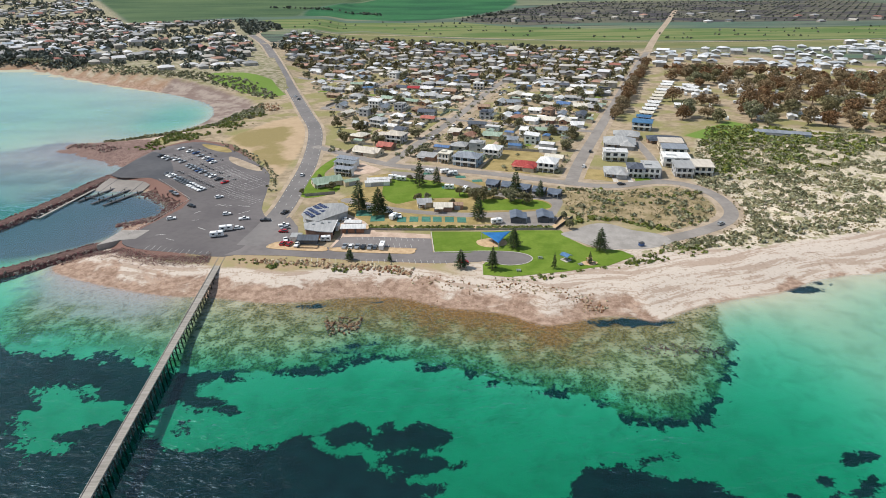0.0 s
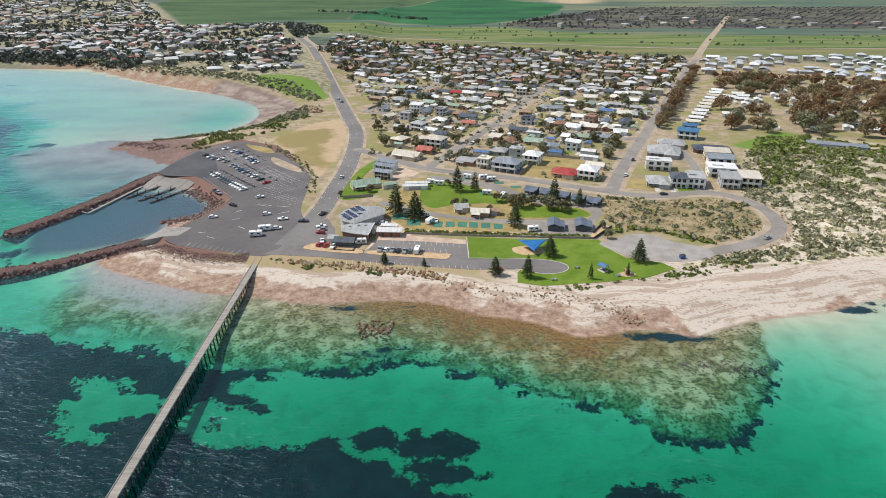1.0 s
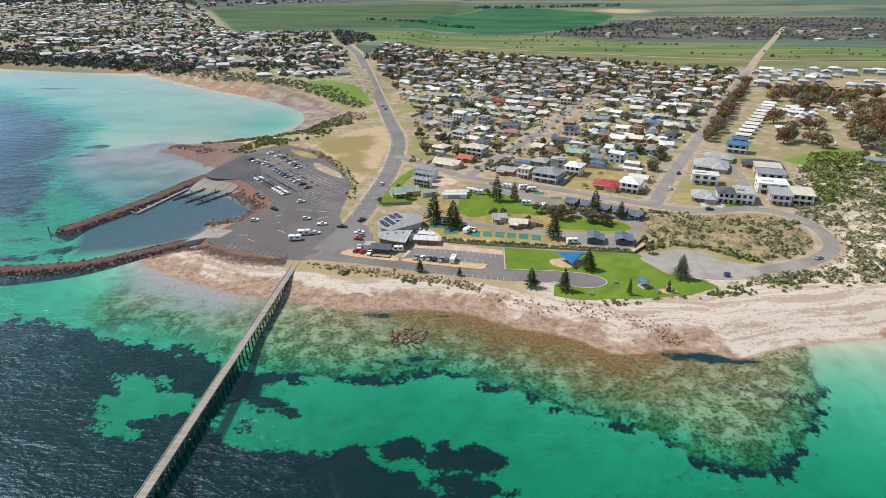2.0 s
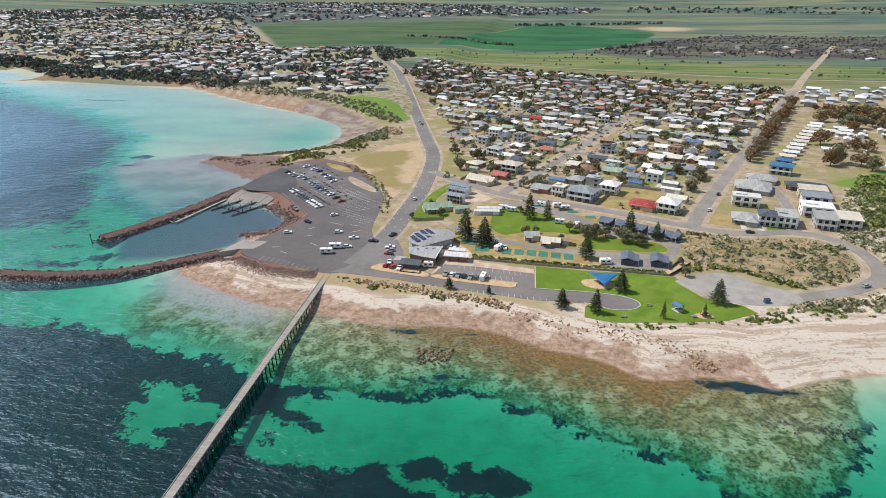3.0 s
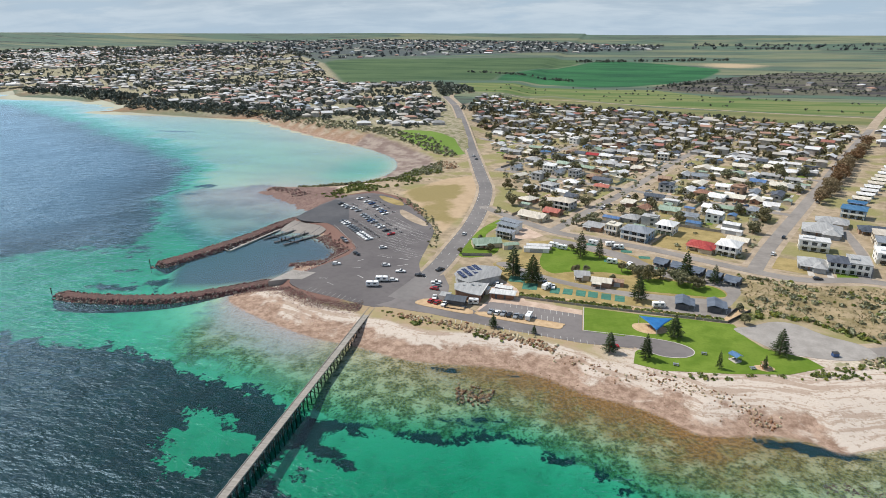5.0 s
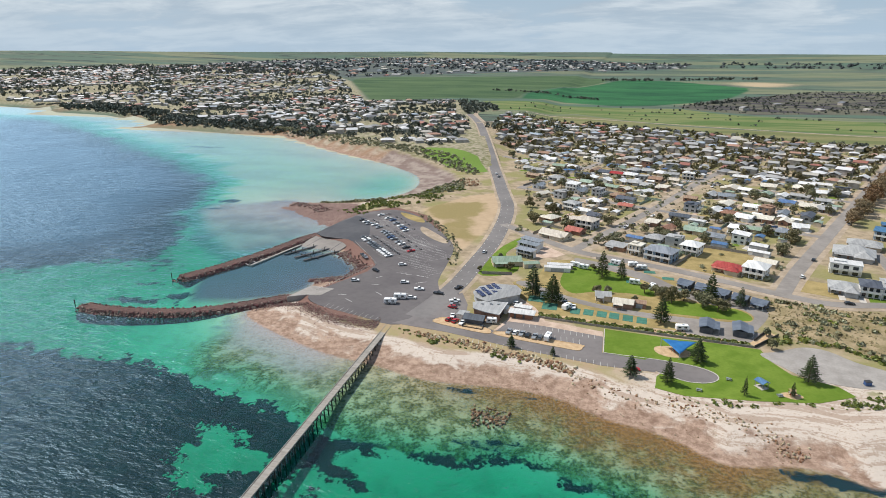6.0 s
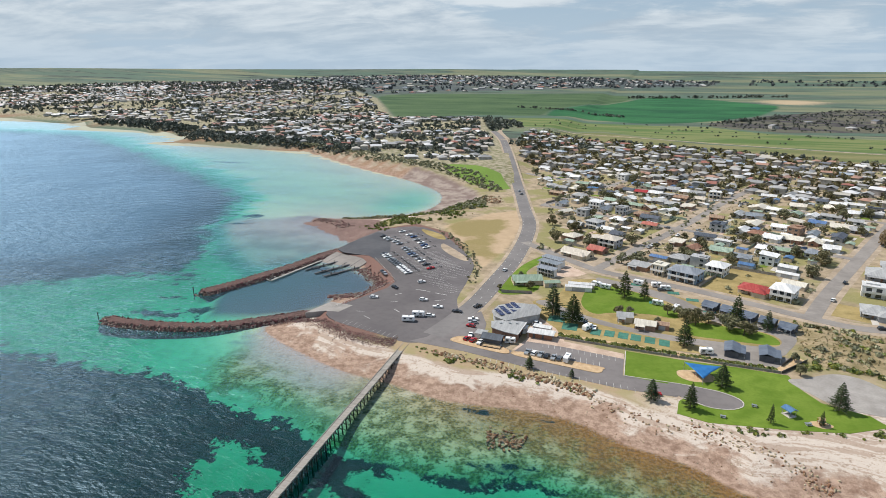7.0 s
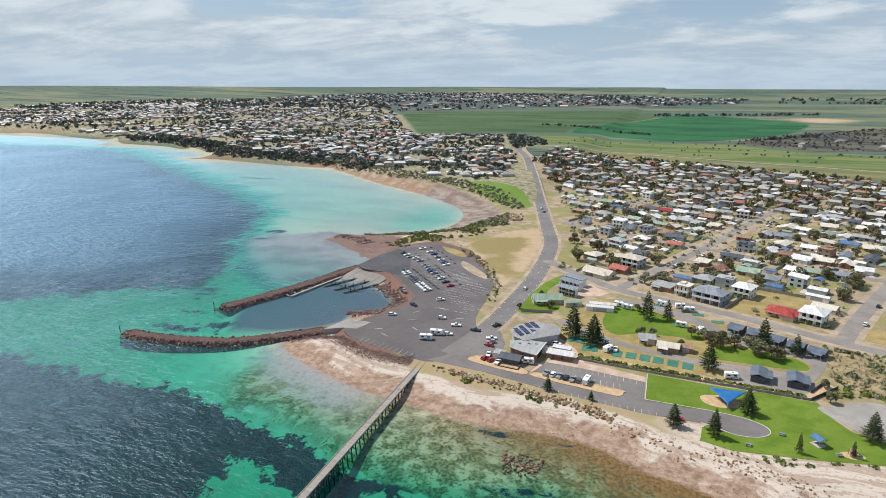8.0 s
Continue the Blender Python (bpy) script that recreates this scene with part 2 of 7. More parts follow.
def heights(X, Y):
    """Ground height, and the distance inland, at true places."""
    land = sdf(COAST_S, X, Y)
    flat = ease(sdf(TIDAL, X, Y), -12, 6)
    land = land + flat * (3.5 * waves(X, Y, 24, 31) + 3 * waves(X, Y, 11, 32))
    reef = np.maximum(sdf(REEF, X, Y), sdf(SHELF, X, Y) + 2)
    blue = blue_zone(X, Y)
    hard = sdf(CARPARK, X, Y)
    beach = LAND * ease(land, 0, 24) * (1 - 0.55 * flat * (1 - ease(hard, -16, -4)))
    beach = beach * (1 - 0.7 * ease(sdf(FLATS, X, Y), -4, 6))
    beach = np.maximum(beach, LAND * ease(hard, -6.5, 0.0))
    cliff = ease(Y, 600, 680) * ease(-X, 100, 160) * ease(land, 7, 24) * 8
    dunes = ease(sdf(DUNE_E, X, Y), 3, 25) * (0.9 + waves(X, Y, 34, 3) * 1.0 + waves(X, Y, 13, 4) * 0.5) + ease(sdf(DUNE_I, X, Y), 2, 12) * (0.7 + waves(X, Y, 22, 5) * 0.8)
    up = beach + cliff + np.maximum(dunes, 0)
    depth = (6.5 + 1.5 * ease(X, -90, -30)) * (1 - np.exp(-np.maximum(-land, 0) / 70.0))
    depth = depth * (1 - 0.78 * ease(reef, -6, 14) * (0.86 + 0.14 * ease(X, -90, -20))) + 6.5 * ease(blue, -6, 60)
    east = ease(X, 85, 150) * ease(Y, 10, 90)
    depth = depth * (1 - 0.70 * east)
    depth = depth * (1 - 0.8 * ease(sdf(BASIN, X, Y), -8, 4))
    bay = ease(Y, 290, 430) * ease(-X, 140, 240) * (1 - ease(blue, -30, 10))
    depth = depth * (1 - 0.88 * bay) + 0.05
    return np.where(land > 0, up, -depth), land


RX, RY = np.arange(-420, 761, 5.0), np.arange(0, 1101, 5.0)
RASTER = heights(*np.meshgrid(RX, RY))[0]


def ground_at(x, y):
    """Ground height near the town, from a 5 m table."""
    i, j = min(max((x + 420) / 5, 0), len(RX) - 1.001), min(max(y / 5, 0), len(RY) - 1.001)
    a, b = int(i), int(j)
    f, g = i - a, j - b
    r = RASTER
    return float((r[b, a] * (1 - f) + r[b, a + 1] * f) * (1 - g) + (r[b + 1, a] * (1 - f) + r[b + 1, a + 1] * f) * g)


def grid_lines(lo, hi, a, b, step, grow, far_limit):
    mid = list(np.arange(a, b + 1e-6, step))
    out, s = [], step
    p = b
    while p < hi:
        s = min(s * grow, far_limit)
        p += s
        out.append(p)
    low, s, p = [], step, a
    while p > lo:
        s = min(s * grow, far_limit)
        p -= s
        low.append(p)
    return np.array(low[::-1] + mid + out)


def sheet(name, X, Y, Z, attrs, mat, keep=None):
    """One grid of ground or water with named zone values at its corners."""
    ny, nx = X.shape
    co = np.stack([X, Y, Z], -1).reshape(-1, 3)
    i = np.arange(ny * nx).reshape(ny, nx)
    q = np.stack([i[:-1, :-1], i[:-1, 1:], i[1:, 1:], i[1:, :-1]], -1).reshape(-1, 4)
    if keep is not None:
        k = keep.reshape(-1)
        q = q[k[q].any(1)]
        used = np.unique(q)
        back_to = np.full(ny * nx, -1)
        back_to[used] = np.arange(len(used))
        q, co = back_to[q], co[used]
        attrs = {n: v.reshape(-1)[used] for n, v in attrs.items()}
    me = bpy.data.meshes.new(name)
    me.vertices.add(len(co))
    me.vertices.foreach_set("co", co.astype(np.float32).ravel())
    me.loops.add(q.size)
    me.loops.foreach_set("vertex_index", q.astype(np.int32).ravel())
    me.polygons.add(len(q))
    me.polygons.foreach_set("loop_start", np.arange(0, q.size, 4, dtype=np.int32))
    me.update(calc_edges=True)
    me.polygons.foreach_set("use_smooth", np.ones(len(q), bool))
    for n, v in attrs.items():
        me.attributes.new(n, "FLOAT", "POINT").data.foreach_set("value", np.asarray(v, np.float32).ravel())
    me.materials.append(mat)
    return new(name, me)


def build_ground():
    gx = grid_lines(-4870, 4870, -300, 290, 1.8, 1.09, 160)
    gy = grid_lines(-4870, 4870, 70, 480, 1.8, 1.07, 160)
    X, Y = np.meshgrid(gx, gy)
    rd = np.hypot(X, Y)
    ro = np.minimum(rd, RIM)
    k = np.where(rd > NEAR_R, true_r(ro) / np.maximum(ro, 1), 1.0)
    VX, VY = X * k, Y * k
    h, land = heights(VX, VY)
    rise = np.where(k > 1, 119.0 * (1 - 1 / k), 0.0) + ease(rd, 4300, 4850) * np.maximum(0, 4 + 5 * waves(VX, VY, 9000, 8)) * ease(-X, -2600, 2200)
    weed = np.max([sdf(p, VX, VY) for p in WEED], 0)
    weed = np.minimum(weed, -np.max([sdf(p, VX, VY) for p in CLEAR], 0))
    for x, y, a, b in TUFTS:
        e = np.hypot((VX - x) / a, (VY - y) / b)
        weed = np.maximum(weed, (0.85 - e) * max(b, 1.2) * 1.6)
    weed = np.maximum(weed, blue_zone(VX, VY) * 0.5)
    zone = dict(land=land, weed=weed, reef=sdf(REEF, VX, VY), shelf=sdf(SHELF, VX, VY), tidal=sdf(TIDAL, VX, VY), flats=sdf(FLATS, VX, VY), basin=sdf(BASIN, VX, VY), dune=sdf(DUNE_E, VX, VY), dune_in=sdf(DUNE_I, VX, VY), hard=sdf(CARPARK, VX, VY),
                brown=sdf(BROWN, VX, VY), green=np.maximum(sdf(GREEN_N, VX, VY), sdf([(202, 419), (257, 459), (271, 440), (243, 407), (212, 405)], VX, VY)),
                field_dark=sdf(FIELD_DARK, VX, VY), field_mid=sdf(FIELD_MID, VX, VY), paddock=sdf(PADDOCK, VX, VY), meadow=sdf(MEADOW, VX, VY),
                orchard=sdf(ORCHARD, VX, VY), scrub=sdf(SCRUB_N, VX, VY), woods=sdf(WOODS, VX, VY), bare=sdf(BARE_HILL, VX, VY), town=sdf(TOWN_W, VX, VY), far=np.hypot(VX, VY), height=h,
                cliff=ease(VY, 600, 680) * ease(-VX, 100, 160) * ease(land + 5 * ease(-VX, 370, 460), 5, 13) * (1 - ease(land, 17, 26)))
    g = sheet("ground", X, Y, h + rise, zone, ground_mat())
    tagged(g, "coastal ground of beach sand, dry soil, paddocks and shallow seabed", "ground", kind="structure")
    wx = grid_lines(-4870, 4870, -300, 290, 6, 1.1, 200)
    wy = grid_lines(-4870, 1250, 70, 480, 6, 1.1, 200)
    X, Y = np.meshgrid(wx, wy)
    h, land = heights(X, Y)
    w = sheet("water", X, Y, np.zeros_like(X), dict(depth=np.maximum(-h, 0)), water_mat(), keep=(land < 12) & (h < 1.5))
    tagged(w, "clear turquoise sea with small wind ripples over sand and weed", "water", kind="structure")


def ground_mat():
    m, n = material("ground")
    P = n.place()
    fine, mid, wide = n.noise(0.9, 8, 0.62, P), n.noise(0.16, 8, 0.6, P), n.noise(0.03, 6, 0.55, P)
    speck = n.noise(2.6, 5, 0.65, P)
    wob = n.math("SUBTRACT", mid, 0.5)
    wob2 = n.math("SUBTRACT", fine, 0.5)

    def zone(name, amp=6.0, soft=1.0, shift=0.0, amp2=1.5):
        v = n.math("ADD", n.attr(name), shift)
        v = n.math("ADD", v, n.math("MULTIPLY", wob, amp))
        v = n.math("ADD", v, n.math("MULTIPLY", wob2, amp2))
        return n.step(v, -soft, soft)

    land = n.attr("land")
    # seabed
    sand = n.mix(wide, (0.40, 0.365, 0.27), (0.54, 0.51, 0.395))
    sand = n.mix(n.math("MULTIPLY", n.step(n.noise(0.11, 6, 0.62, P, 0.4), 0.42, 0.68), 0.4), sand, (0.25, 0.235, 0.165))
    rip = n.noise(1.0, 3, 0.5, n.stretch(P, 0.25, 1.3, 1, 20))
    sand = n.mix(n.math("MULTIPLY", rip, 0.25), sand, (0.35, 0.32, 0.23))
    rocky = n.mix(n.step(fine, 0.42, 0.58), (0.062, 0.068, 0.026), (0.23, 0.21, 0.10))
    rocky = n.mix(n.step(speck, 0.52, 0.62), rocky, (0.10, 0.09, 0.04))
    rocky = n.mix(n.math("MULTIPLY", n.step(mid, 0.47, 0.58), n.step(fine, 0.35, 0.5)), rocky, (0.38, 0.33, 0.21))
    brown = n.mix(n.step(fine, 0.36, 0.64), n.mix(speck, (0.075, 0.04, 0.013), (0.15, 0.08, 0.026)), n.mix(speck, (0.20, 0.10, 0.032), (0.34, 0.19, 0.07)))
    brown = n.mix(n.math("MULTIPLY", n.step(n.noise(0.12, 7, 0.66, P, 0.4), 0.5, 0.64), 0.55), brown, n.mix(n.step(fine, 0.42, 0.58), (0.062, 0.066, 0.024), (0.22, 0.19, 0.085)))
    near = n.step(n.math("ADD", land, n.math("MULTIPLY", n.math("SUBTRACT", n.noise(0.06, 7, 0.62, P, 0.5), 0.5), 70.0)), -30, -8)
    rocky = n.mix(n.step(n.noise(0.06, 7, 0.62, P, 0.6), 0.55, 0.66), rocky, n.mix(n.step(speck, 0.5, 0.6), sand, (0.20, 0.17, 0.08)))
    px = n.add("ShaderNodeSeparateXYZ", Vector=P).outputs[0]
    east_side = n.math("MULTIPLY", n.step(px, -75, -5, 0.15, 1.0), n.step(px, 92, 40, 0.12, 1.0))
    rocky = n.mix(n.math("MULTIPLY", n.step(px, -30, -110), n.step(wide, 0.45, 0.6)), rocky, n.mix(0.65, sand, rocky))
    rocky = n.mix(n.math("MULTIPLY", near, east_side), rocky, brown)
    lilac = n.mix(n.step(fine, 0.15, 0.85), (0.22, 0.185, 0.175), (0.40, 0.355, 0.34))
    lilac = n.mix(n.math("MULTIPLY", n.step(n.noise(0.35, 7, 0.65, P), 0.56, 0.66), 0.6), lilac, (0.13, 0.11, 0.095))
    rocky = n.mix(n.math("MULTIPLY", n.step(n.math("ADD", land, n.math("MULTIPLY", wob, 40.0)), -26, -10), n.step(px, -84, -112)), rocky, lilac)
    py = n.add("ShaderNodeSeparateXYZ", Vector=P).outputs[1]
    bayside = n.math("MULTIPLY", n.step(py, 270, 360), n.step(px, -120, -180))
    sand = n.mix(bayside, sand, n.mix(n.step(n.noise(0.02, 6, 0.6, n.stretch(P, 0.5, 1.4, 1, 30)), 0.42, 0.62), (0.37, 0.375, 0.29), (0.315, 0.305, 0.25)))
    west = n.step(px, -95, -125)
    fringe = n.math("ADD", n.attr("reef"), n.math("ADD", n.math("MULTIPLY", wob, n.math("ADD", 12.0, n.math("MULTIPLY", west, 36.0))), n.math("MULTIPLY", wob2, n.math("ADD", 4.0, n.math("MULTIPLY", west, 8.0)))))
    fringe = n.math("DIVIDE", n.math("SUBTRACT", fringe, n.math("MULTIPLY", west, -2.0)), n.math("ADD", 1.0, n.math("MULTIPLY", west, 5.0)))
    bed = n.mix(n.step(fringe, -0.9, 0.9), sand, rocky)
    weed = n.mix(n.step(mid, 0.35, 0.65), n.mix(fine, (0.001, 0.007, 0.010), (0.006, 0.02, 0.024)), n.mix(fine, (0.003, 0.018, 0.024), (0.011, 0.037, 0.044)))
    rim = n.math("ADD", n.attr("reef"), n.math("ADD", n.math("MULTIPLY", wob, 14.0), n.math("MULTIPLY", wob2, 9.0)))
    edge = n.math("MULTIPLY", n.step(rim, -1.6, -0.6), n.step(rim, 4.0, 1.5))
    edge = n.math("MULTIPLY", edge, n.step(mid, 0.46, 0.54))
    edge = n.math("MULTIPLY", n.math("MULTIPLY", edge, n.step(px, -80, -55)), n.step(land, -14, -24))
    bed = n.mix(edge, bed, weed)
    bed = n.mix(zone("shelf", 24, 4.0, 5.0, 6.0), bed, n.mix(n.step(n.noise(0.045, 8, 0.6, P), 0.36, 0.62), n.mix(fine, (0.15, 0.125, 0.125), (0.22, 0.19, 0.19)), (0.27, 0.25, 0.235)))
    # slate-blue basin bed: the sky's reflection on calm water is painted into it
    bed = n.mix(n.step(n.attr("basin"), -6, 4), bed, n.mix(fine, (0.05, 0.068, 0.09), (0.085, 0.105, 0.13)))
    ragged = n.math("ADD", n.attr("weed"), n.math("MULTIPLY", n.math("SUBTRACT", wide, 0.5), 16.0))
    ragged = n.math("ADD", ragged, n.math("ADD", n.math("MULTIPLY", wob, n.step(px, -85, -105, 13.0, 30.0)), n.math("MULTIPLY", wob2, n.step(px, -85, -105, 6.0, 12.0))))
    ragged = n.math("DIVIDE", ragged, n.step(n.attr("far"), 230, 420, 1.0, 3.2))
    bed = n.mix(n.step(ragged, -0.6, 0.8), bed, weed)
    # beach
    along = n.add("ShaderNodeSeparateXYZ", Vector=P)
    strand = n.add("ShaderNodeCombineXYZ", X=n.math("MULTIPLY", land, 0.28), Y=n.math("MULTIPLY", along.outputs[0], 0.03), Z=n.math("MULTIPLY", along.outputs[1], 0.03)).outputs[0]
    line = n.noise(1.0, 6, 0.65, strand, 0.4)
    beach = n.mix(fine, (0.42, 0.355, 0.30), (0.60, 0.525, 0.45))
    wrack = n.mix(speck, (0.29, 0.215, 0.165), (0.45, 0.36, 0.29))
    beach = n.mix(n.step(n.math("ADD", n.math("MULTIPLY", line, 0.75), n.math("MULTIPLY", fine, 0.25)), 0.495, 0.545), beach, wrack)
    beach = n.mix(n.math("MULTIPLY", n.step(n.noise(0.55, 7, 0.7, P), 0.55, 0.63), 0.7), beach, (0.25, 0.18, 0.13))
    wet = n.step(n.math("ADD", n.math("ADD", land, n.step(along.outputs[0], 70, 90, 0.0, 9.0)), n.math("MULTIPLY", n.math("SUBTRACT", n.noise(0.07, 7, 0.65, P, 0.5), 0.5), 46.0)), 14, 8)
    beach = n.mix(wet, beach, n.mix(n.step(n.noise(0.3, 9, 0.68, P), 0.3, 0.7), (0.19, 0.12, 0.085), (0.43, 0.31, 0.235)))
    beach = n.mix(n.math("MULTIPLY", wet, n.math("MULTIPLY", n.step(speck, 0.5, 0.62), 0.35)), beach, (0.15, 0.09, 0.07))
    # dry land
    soil = n.mix(n.step(mid, 0.3, 0.7), (0.23, 0.18, 0.115), (0.40, 0.315, 0.22))
    soil = n.mix(n.step(wide, 0.45, 0.6), soil, n.mix(fine, (0.17, 0.165, 0.06), (0.30, 0.265, 0.125)))
    c = n.mix(n.step(n.math("SUBTRACT", n.math("ADD", land, n.math("MULTIPLY", wob, 9.0)), n.step(px, -10, 60, 0.0, 30.0)), 20, 24), beach, soil)
    c = n.mix(n.math("MULTIPLY", zone("hard", 2.5, 1.0, 7.0), n.step(px, -94, -106)), c, n.mix(speck, (0.11, 0.058, 0.046), (0.24, 0.145, 0.12)))
    bank = n.math("MULTIPLY", n.math("MULTIPLY", n.step(land, 19, 23), n.step(land, 46, 36)), n.math("MULTIPLY", n.math("MULTIPLY", n.step(py, 262, 252), n.step(px, -100, -88)), n.step(px, 30, 0)))
    c = n.mix(bank, c, n.mix(n.step(mid, 0.4, 0.6), n.mix(fine, (0.27, 0.20, 0.12), (0.40, 0.30, 0.19)), (0.30, 0.25, 0.13)))
    dune = n.mix(n.step(fine, 0.35, 0.65), (0.42, 0.36, 0.275), (0.62, 0.545, 0.44))
    dune = n.mix(n.step(mid, 0.52, 0.6), dune, n.mix(speck, (0.19, 0.18, 0.09), (0.34, 0.31, 0.19)))
    dune = n.mix(n.math("MULTIPLY", n.step(land, 60, 130), 0.6), dune, n.mix(n.step(fine, 0.4, 0.6), (0.24, 0.21, 0.13), (0.42, 0.36, 0.26)))
    c = n.mix(zone("dune", 8, 2.0), c, dune)
    c = n.mix(zone("dune_in", 6, 2.0), c, n.mix(n.step(mid, 0.35, 0.65), n.mix(fine, (0.15, 0.125, 0.06), (0.25, 0.20, 0.105)), (0.34, 0.265, 0.165)))
    c = n.mix(zone("brown", 6, 2.0), c, n.mix(n.step(n.math("ADD", wide, n.math("MULTIPLY", n.attr("brown"), 0.012)), 0.5, 0.66), n.mix(mid, (0.32, 0.23, 0.14), (0.50, 0.375, 0.25)), n.mix(fine, (0.20, 0.165, 0.07), (0.29, 0.225, 0.10))))
    c = n.mix(zone("scrub", 8, 3.0), c, n.mix(fine, (0.10, 0.10, 0.035), (0.24, 0.19, 0.09)))
    # country beyond the town; the plain is greyed and cooled to paint distance haze
    rows = n.noise(0.02, 5, 0.6, n.stretch(P, 0.25, 1.6, 1, 12))
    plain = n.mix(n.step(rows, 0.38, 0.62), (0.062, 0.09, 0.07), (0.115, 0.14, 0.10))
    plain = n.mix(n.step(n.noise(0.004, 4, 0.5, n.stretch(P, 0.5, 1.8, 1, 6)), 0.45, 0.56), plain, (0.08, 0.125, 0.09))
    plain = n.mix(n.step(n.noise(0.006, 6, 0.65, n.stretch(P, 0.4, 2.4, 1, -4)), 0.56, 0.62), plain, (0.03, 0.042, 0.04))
    patch = n.noise(0.0012, 3, 0.5, n.stretch(P, 0.7, 2.6, 1, 3))
    plain = n.mix(n.math("MULTIPLY", n.step(patch, 0.5, 0.56), 0.7), plain, n.mix(n.step(rows, 0.4, 0.6), (0.14, 0.165, 0.095), (0.21, 0.205, 0.12)))
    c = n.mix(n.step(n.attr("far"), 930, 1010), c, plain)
    # blue-grey woods floor: distance haze is put into its colour
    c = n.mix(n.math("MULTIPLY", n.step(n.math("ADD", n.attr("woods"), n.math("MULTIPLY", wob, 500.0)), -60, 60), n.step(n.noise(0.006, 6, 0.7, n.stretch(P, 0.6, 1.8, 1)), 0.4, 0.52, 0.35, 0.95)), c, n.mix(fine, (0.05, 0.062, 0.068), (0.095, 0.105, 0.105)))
    c = n.mix(n.step(n.math("ADD", n.attr("bare"), n.math("MULTIPLY", wob, 160.0)), -40, 60), c, (0.40, 0.31, 0.20))
    c = n.mix(n.step(n.attr("town"), -20, 10), c, n.mix(n.step(mid, 0.35, 0.65), (0.15, 0.15, 0.07), (0.36, 0.31, 0.23)))
    c = n.mix(n.math("MULTIPLY", n.attr("cliff"), n.step(mid, 0.25, 0.5)), c, n.mix(fine, (0.15, 0.085, 0.052), (0.35, 0.215, 0.135)))
    c = n.mix(zone("flats", 10, 4.0, 2.0), c, n.mix(n.step(n.noise(0.06, 7, 0.6, P), 0.4, 0.6), n.mix(fine, (0.14, 0.10, 0.088), (0.23, 0.17, 0.145)), (0.31, 0.255, 0.215)))
    c = n.mix(zone("tidal", 8, 3.0), c, n.mix(n.step(fine, 0.35, 0.65), (0.10, 0.062, 0.053), (0.26, 0.175, 0.15)))
    c = n.mix(zone("green", 3, 0.8), c, n.mix(fine, (0.10, 0.175, 0.03), (0.17, 0.25, 0.05)))
    drift = n.noise(0.006, 7, 0.68, n.stretch(P, 0.6, 1.5, 1, 14))
    c = n.mix(n.step(n.attr("paddock"), -3, 3), c, n.mix(n.step(rows, 0.4, 0.6), (0.125, 0.14, 0.055), (0.20, 0.185, 0.085)))
    c = n.mix(n.step(n.attr("meadow"), -3, 3), c, n.mix(n.step(rows, 0.42, 0.58), (0.085, 0.135, 0.04), (0.16, 0.18, 0.07)))
    c = n.mix(n.step(n.attr("orchard"), -6, 6), c, n.mix(n.step(n.noise(0.012, 5, 0.6, n.stretch(P, 0.5, 1.5, 1, 25)), 0.42, 0.56), (0.05, 0.045, 0.05), (0.11, 0.105, 0.075)))
    c = n.mix(n.step(n.attr("field_mid"), -8, 8), c, n.mix(n.step(drift, 0.3, 0.7), (0.032, 0.07, 0.03), (0.085, 0.13, 0.055)))
    c = n.mix(n.step(n.attr("field_dark"), -8, 8), c, n.mix(n.step(drift, 0.3, 0.7), (0.008, 0.06, 0.026), (0.035, 0.14, 0.05)))
    c = n.mix(n.step(n.math("ADD", n.attr("land"), n.math("MULTIPLY", wob2, 2.0)), -1.0, 1.5), bed, c)
    n.surface(c, 0.9, bump=n.math("ADD", fine, n.math("MULTIPLY", speck, 0.4)), bump_size=0.25, spec=0.15)
    return m


